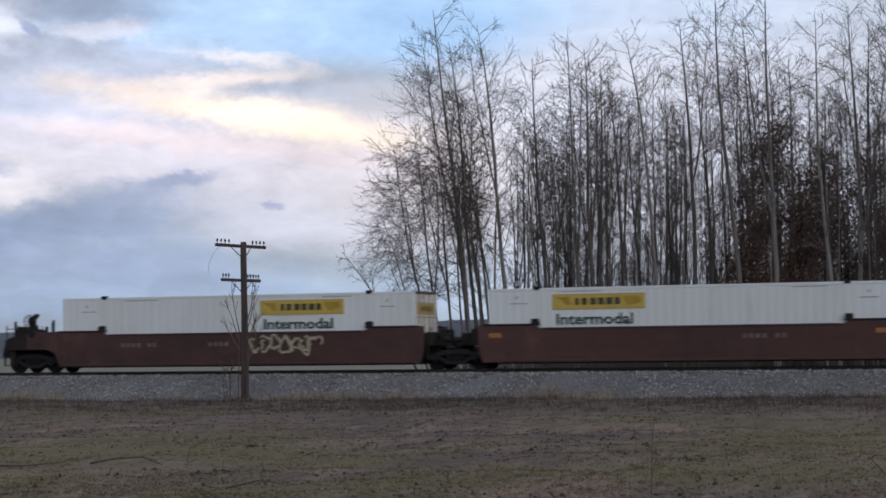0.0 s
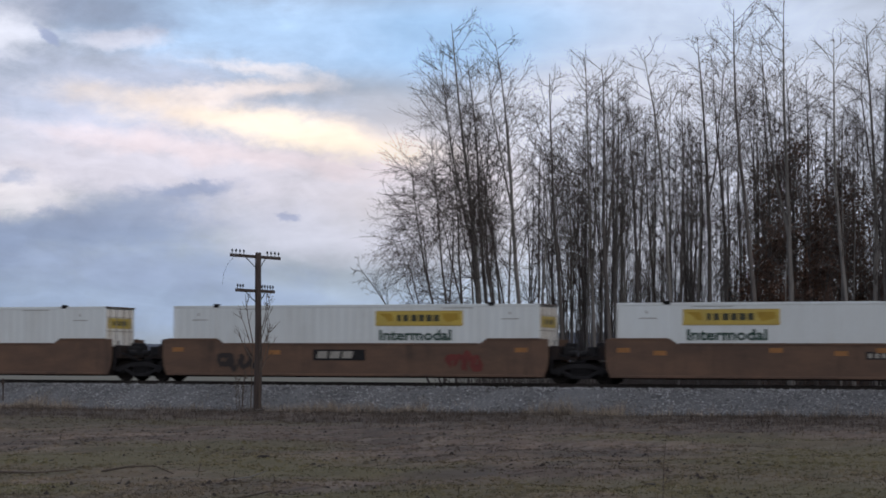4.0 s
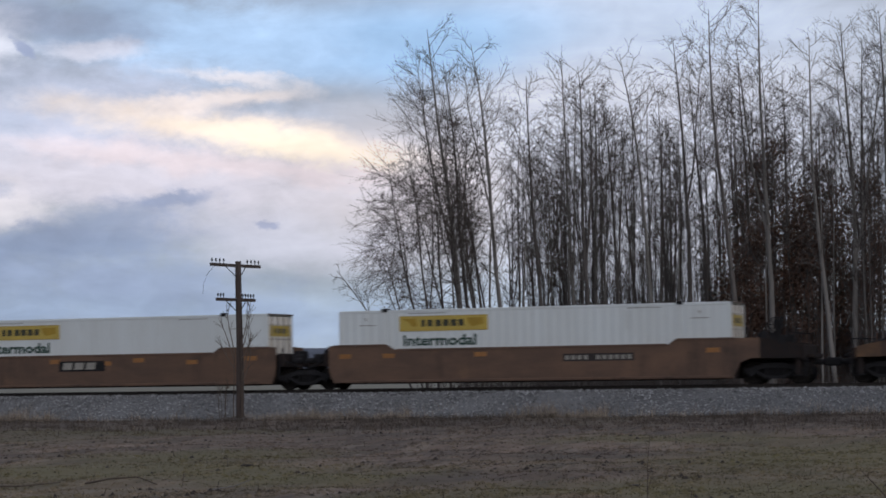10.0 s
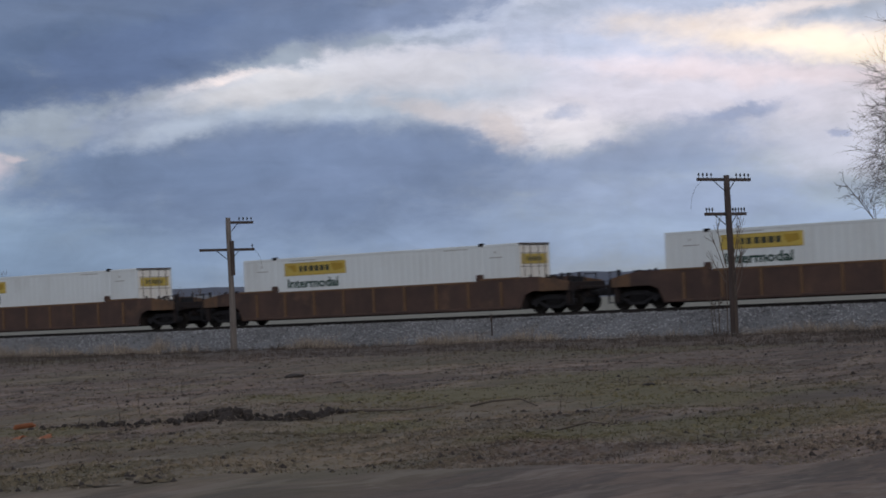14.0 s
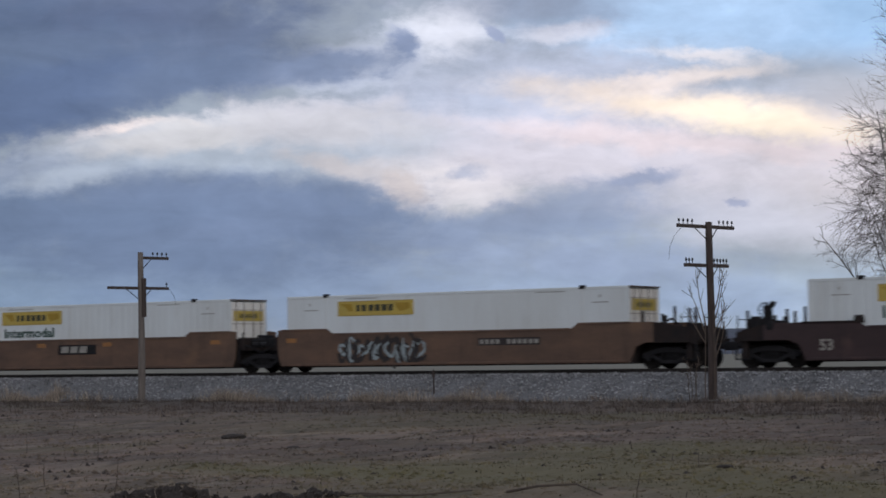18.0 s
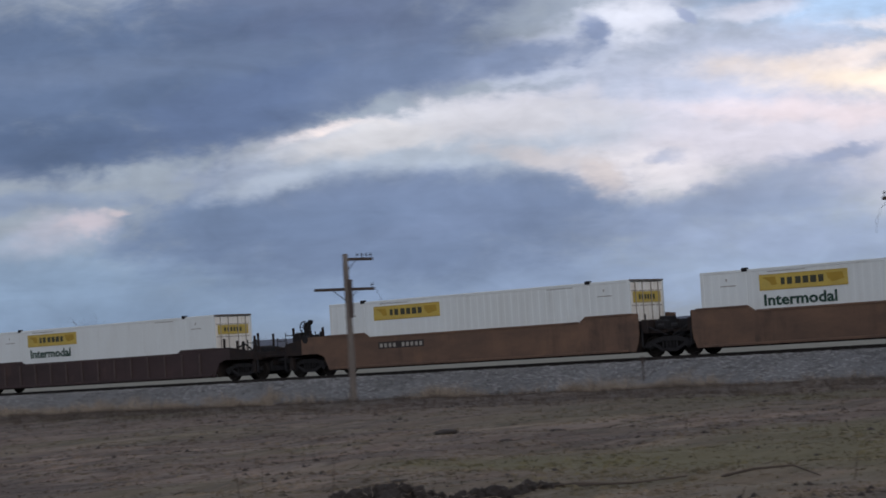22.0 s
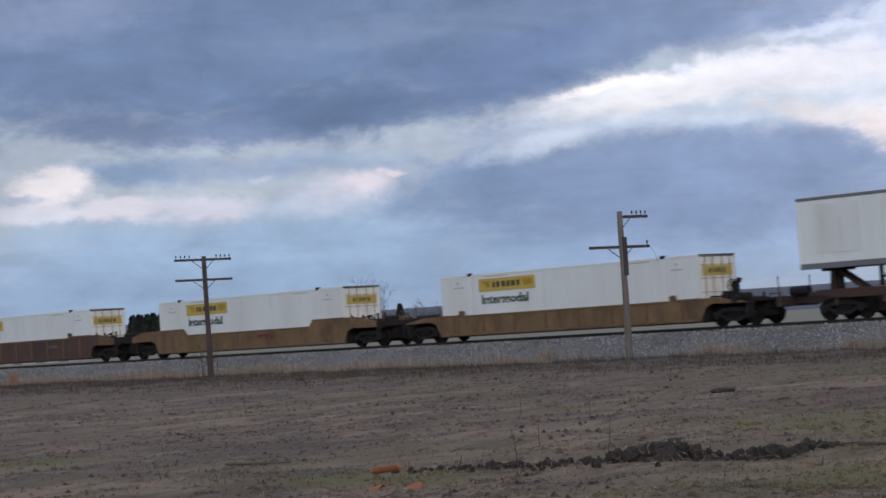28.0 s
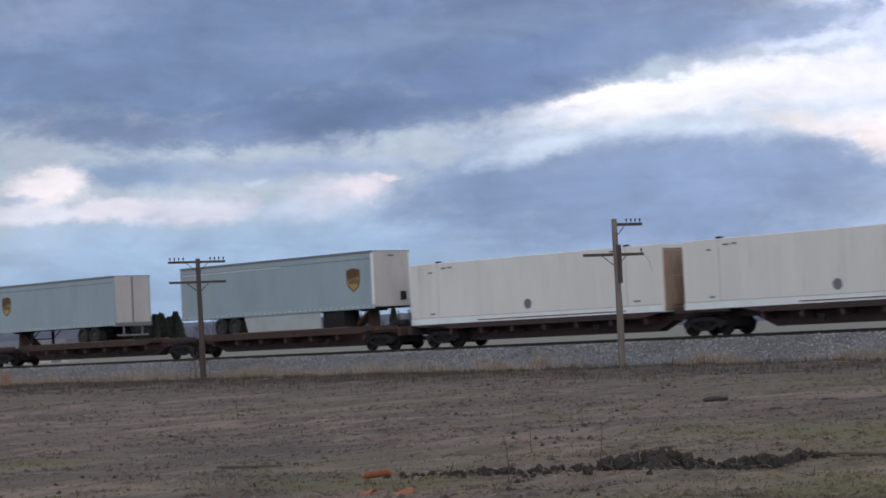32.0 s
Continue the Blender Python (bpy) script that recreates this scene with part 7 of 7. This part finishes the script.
blades("tall_dry_grass", "pale standing dry grass by the track", STRAW, [q for q in tall if patchy(*q, 43.0, 0.22, 0.5, 0.0)], 8, 0.25, 0.75, 0.012, 0.5, 6, 0.010, 1.1)
blades("brown_grass", "matted brown grass strip before the ballast", THATCH, brown, 6, 0.04, 0.20, 0.012, 1.4, 7, 0.010, 1.4)
blades("dark_tufts", "dark brown weedy tufts before the ballast", DARK_WEED, tufts, 7, 0.05, 0.22, 0.012, 1.4, 9, 0.010, 1.6)
blades("weed_stalks", "thin dark weed stalks beside the track", WEED, weeds, 2, 0.12, 0.45, 0.006, 0.5, 8, 0.010, 1.2)


def litter():
    """Broken stalks, sticks and short stubs strewn over the field."""
    r = random.Random(63)
    v, f = [], []
    for x, y in fan(rs, 380, 14, 66):
        g = 1 + 0.012 * math.hypot(x, y)
        a = r.choice((0.0, 3.14)) + r.gauss(0, 0.6)
        up = r.random() < 0.3
        way = (0.25 * math.cos(a), 0.25 * math.sin(a), 1) if up else (math.cos(a), math.sin(a), r.uniform(0.0, 0.25))
        grow(r, v, f, (x, y, land(x, y)), way, r.uniform(0.04, 0.13) * g if up else r.uniform(0.05, 0.2) * g, 0.006 * g, 0.003 * g, 4, 4, 0.14, 0.0)
    tagged(part("field_litter", raw(v, f), WEED), "broken dark stalks and sticks strewn over the field", "litter", kind="stuff")


litter()


def weed(x, y, height, seed, lean=0.1, label="thin dead weed stalk standing in the field"):
    r = random.Random(seed)
    v, f = [], []
    st = grow(r, v, f, (x, y, land(x, y) - 0.03), (lean * r.choice((-1, 1)), 0, 1), height, 0.007, 0.003, 4, 6, 0.06, 0.0)
    for i in range(4):
        p, d = along(st, r.uniform(0.25, 0.95))
        grow(r, v, f, p, off_way(r, d, 0.5), height * 0.16, 0.004, 0.002, 3, 2, 0.1, 0.02)
    tagged(part("weed_stalk", raw(v, f), WEED), label, "weed", "dead weeds in the field")


for k, (x, y, h) in enumerate(((-1.9, 15.4, 1.0), (-3.3, 21.3, 0.22), (-16.6, 18.4, 0.5), (-18.9, 19.6, 0.42), (-36.6, 28.4, 0.75), (-15.4, 15.6, 0.55), (-10.9, 21.0, 0.35), (-9.0, 24.0, 0.3), (-26.0, 26.5, 0.4), (-31.0, 33.0, 0.5), (-5.0, 27.0, 0.4), (-12.2, 25.4, 0.25), (-44.0, 40.0, 0.6), (-48.0, 44.0, 0.55), (-22.0, 24.0, 0.35))):
    weed(x, y, h, 400 + k)


def leaning_stalk(base, tip, seed):
    """A long bare stem that leans over in a shallow bow."""
    r = random.Random(seed)
    a, b = Vector((*base, land(*base) - 0.03)), Vector(tip)
    v, f = [], []
    st = grow(r, v, f, a, (b - a) + Vector((0, 0, 0.25 * (b - a).length)), (b - a).length * 1.02, 0.012, 0.005, 4, 8, 0.02, -0.045)
    for i in range(5):
        p, d = along(st, 0.3 + 0.13 * i)
        grow(r, v, f, p, off_way(r, d, 0.6), 0.07, 0.004, 0.002, 3, 2, 0.1, 0.0)
    tagged(part("weed_stalk", raw(v, f), WEED), "long bare reddish stalk leaning over the field", "weed", "dead weeds in the field")


leaning_stalk((1.2, 14.8), (0.7, 14.8, 0.54), 1)
leaning_stalk((1.9, 17.8), (0.63, 17.8, 0.68), 2)
leaning_stalk((2.2, 19.4), (0.80, 19.4, 1.25), 3)


def stick(points, r0, label, mat=None, seed=0):
    """A fallen branch lying on the ground."""
    r = random.Random(seed)
    bm = B()
    for k, (a, b) in enumerate(zip(points, points[1:])):
        q0, q1 = 1 - 0.7 * k / len(points), 1 - 0.7 * (k + 1) / len(points)
        za, zb = land(*a[:2]) + a[2], land(*b[:2]) + b[2]
        tube(bm, (a[0], a[1], za), (b[0], b[1], zb), r0 * q0, r0 * q1, n=6)
    tagged(part("fallen_branch", bm, mat or BARK), label, "branch", "fallen branches")


stick([(-30.9, 61.6, 0.06), (-30.2, 61.9, 0.10), (-29.3, 62.4, 0.16), (-28.8, 62.8, 0.3)], 0.05, "pale fallen branch at the foot of a pole", PALE_BARK)
stick([(-34.3, 61.0, 0.05), (-33.4, 61.2, 0.07), (-32.6, 61.4, 0.05)], 0.05, "pale fallen branch in the dry grass", PALE_BARK)
stick([(-12.6, 20.9, 0.01), (-12.2, 21.0, 0.09), (-11.8, 21.2, 0.10), (-11.4, 21.1, 0.02)], 0.018, "crooked dark branch lying on the field", WEED)
stick([(-9.9, 19.9, 0.01), (-9.6, 20.2, 0.06), (-9.4, 20.4, 0.15)], 0.012, "thin pale stick on the field", PALE_BARK)
stick([(-13.7, 19.4, 0.02), (-13.2, 19.9, 0.06), (-12.7, 20.3, 0.09)], 0.016, "dark fallen branch beside the soil heap", WEED)
stick([(-14.3, 19.3, 0.02), (-13.8, 19.6, 0.04), (-13.3, 19.8, 0.05)], 0.014, "dark fallen branch beside the soil heap", WEED)
stick([(-21.5, 16.3, 0.02), (-21.0, 16.4, 0.03), (-20.5, 16.6, 0.02)], 0.022, "dark stick lying on the field", BARK)
stick([(-7.9, 16.2, 0.02), (-7.5, 16.4, 0.12), (-7.3, 16.7, 0.05)], 0.012, "crooked twig on the field", WEED)


def soil_heap():
    """A long low ragged bank of turned dark soil, with its clods."""
    h = thing("soil_heap", "long low ragged heap of dark turned soil on the field", "soil heap")
    line = [(-17.3, 15.6), (-16.3, 16.3), (-15.6, 16.7), (-15.0, 17.0), (-14.6, 17.3), (-14.3, 17.9), (-14.0, 18.7), (-14.3, 20.0)]
    rise = [0.015, 0.03, 0.035, 0.09, 0.19, 0.06, 0.10, 0.02]
    r = random.Random(77)

    def at(q):
        i = min(len(line) - 2, int(q))
        f = q - i
        return line[i][0] + (line[i + 1][0] - line[i][0]) * f, line[i][1] + (line[i + 1][1] - line[i][1]) * f, rise[i] + (rise[i + 1] - rise[i]) * f

    nl, nw = 260, 26
    v, f = [], []
    for i in range(nl + 1):
        x, y, top = at((len(line) - 1) * i / nl * 0.9999)
        for k in range(nw + 1):
            u = 2 * k / nw - 1
            wide = 0.12 + 1.5 * top + 0.12 * noise.noise((x * 1.7, y * 1.7, 3.0))
            px, py = x - 0.45 * u * wide, y + 0.9 * u * wide
            lump = 0.35 + 0.7 * noise.noise((px * 2.6, py * 2.6, 0.0)) + 0.45 * abs(noise.noise((px * 7.0, py * 7.0, 4.0))) + 0.3 * noise.noise((px * 17.0, py * 17.0, 8.0))
            hump = max(0.0, 1 - u * u) ** 0.7
            v.append((px + 0.03 * noise.noise((px * 9, py * 9, 20.0)), py, land(px, py) - 0.02 + top * hump * (0.2 + 1.4 * max(0.0, lump)) + 0.012 * r.random() * hump))
    for i in range(nl):
        for k in range(nw):
            o = i * (nw + 1) + k
            f.append((o, o + nw + 1, o + nw + 2, o + 1))
    part("bank", raw(v, f), SOIL, h)
    meshes = []
    for m in range(6):
        bm = B()
        bmesh.ops.create_icosphere(bm, subdivisions=2, radius=1.0)
        for q in bm.verts:
            q.co *= 1 + 0.75 * noise.noise(q.co * 1.4 + Vector((m * 7, 0, 0)))
            q.co.z *= 0.7
        me = bpy.data.meshes.new("clod")
        bm.to_mesh(me)
        bm.free()
        me.materials.append(SOIL)
        meshes.append(me)
    for k in range(240):
        x, y, top = at(r.random() * (len(line) - 1))
        d = r.gauss(0, 0.25)
        x, y = x - 0.45 * d + r.gauss(0, 0.05), y + 0.9 * d
        z = top * max(0.0, 1 - (d / 0.45) ** 2)
        s = r.uniform(0.02, 0.06) * (0.7 + 2.5 * z) * r.choice((0.7, 1.0, 1.9))
        o = new("clod", meshes[k % 6])
        o.parent = h
        o.matrix_basis = pose(x, y, land(x, y) + max(0.15 * s, z * r.uniform(0.6, 1.0)), r.uniform(0, 360), r.uniform(0, 360), r.uniform(0, 360)) @ Matrix.Scale(s, 4)
    v, f = [], []
    for k in range(320):
        x, y, top = at(r.random() * (len(line) - 1))
        d = r.gauss(0.0, 0.5)
        x, y = x - 0.45 * d, y + 0.9 * d
        z = land(x, y) + top * max(0.0, 1 - (d / 0.45) ** 2) * 0.8
        grow(r, v, f, (x, y, z), (r.gauss(0, 1), r.gauss(0, 1), abs(r.gauss(0.4, 0.5))), r.uniform(0.05, 0.16), 0.003, 0.0015, 3, 3, 0.2, -0.08)
    tagged(part("dry_straw", raw(v, f), STRAW, h), "pale dry stems in the soil", kind="stuff")


soil_heap()
for k, (x, y, s) in enumerate(((-17.4, 20.6, 0.10), (-25.2, 31.4, 0.24), (-23.2, 32.4, 0.16), (-3.5, 21.2, 0.09), (-11.9, 25.6, 0.12), (-21.9, 29.0, 0.12), (-28.7, 60.0, 0.18))):
    r = random.Random(500 + k)
    bm = B()
    bmesh.ops.create_icosphere(bm, subdivisions=2, radius=1.0)
    for v in bm.verts:
        v.co *= 1 + 0.3 * noise.noise(v.co * 2.2 + Vector((k, 0, 0)))
        v.co.z *= 0.30
    ob = part("earth_lump", bm, SOIL)
    ob.matrix_basis = pose(x, y, land(x, y) + 0.1 * s, 0, 0, k * 50) @ Matrix.Scale(s, 4)
    tagged(ob, "dark lump of earth lying on the field", "earth lump", "earth lumps on the field")


def shard(x, y, s, turn, tip, over=0.0):
    """A curved piece of broken clay pipe."""
    bm = B()
    n, rows = 8, []
    for k in range(n + 1):
        a = radians(-58 + 116 * k / n)
        ln = 1.0 + 0.18 * math.sin(2.3 * k + tip)
        rows.append([bm.verts.new((u * ln * s, rr * math.sin(a) * s, (rr * math.cos(a) - 0.42) * s)) for u, rr in ((-0.9, 0.62), (0.9, 0.62), (0.9, 0.54), (-0.9, 0.54))])
    for p, q in zip(rows, rows[1:]):
        for k in range(4):
            bm.faces.new((p[k], p[(k + 1) % 4], q[(k + 1) % 4], q[k]))
    bm.faces.new(rows[0])
    bm.faces.new(rows[-1][::-1])
    bmesh.ops.recalc_face_normals(bm, faces=bm.faces)
    ob = part("clay_shard", bm, TERRACOTTA)
    ob.matrix_basis = pose(x, y, land(x, y) + (0.06 + 0.004 * over) * s, 12 + over, -14 if not over else -6, turn)
    tagged(ob, "curved shard of faded orange clay on the field", "clay shard", "clay shards")


shard(-16.75, 14.9, 0.165, 40, 0.0, 150.0)
shard(-15.75, 14.35, 0.13, 80, 1.0)
shard(-16.1, 14.15, 0.12, 10, 2.0)


PINK_STRAW = material("faded_rusty_grass", (0.42, 0.24, 0.16), 0.9, vary=0.3)


def rusty_clump(x, y):
    r = random.Random(9)
    v, f = [], []
    for k in range(90):
        grow(r, v, f, (x + r.gauss(0, 0.12), y + r.gauss(0, 0.12), land(x, y)), off_way(r, Vector((0, 0, 1)), radians(r.uniform(0, 22))), r.uniform(0.4, 1.0), 0.012, 0.004, 3, 3, 0.12, -0.02)
    tagged(part("grass_clump", raw(v, f), PINK_STRAW), "tall faded pinkish-orange grass clump by the track", "grass clump")


rusty_clump(-100.5, 61.5)
part_post = part("marker_post", box(box(B(), -0.025, 0.025, -0.02, 0.02, -0.2, 1.05, 0.004), -0.06, 0.06, -0.03, -0.02, 0.75, 1.0), POLE_WOOD)
part_post.location = (-42.6, 65.4, 0.1)
tagged(part_post, "thin grey marker post at the ballast edge", "marker post")



# ---- what moves ----
def motions():
    steps = [0.0, 2.0, 4.0, 6.0, 8.0, 10.0, 12.0, 14.0, 16.0, 18.0, 20.0, 22.0, 24.0, 26.0, 28.0, 30.0, 32.0]
    for ob, x, y, z in MOVING:
        walk(ob, [(t, pose(x - run(t), y, z)) for t in steps])


motions()
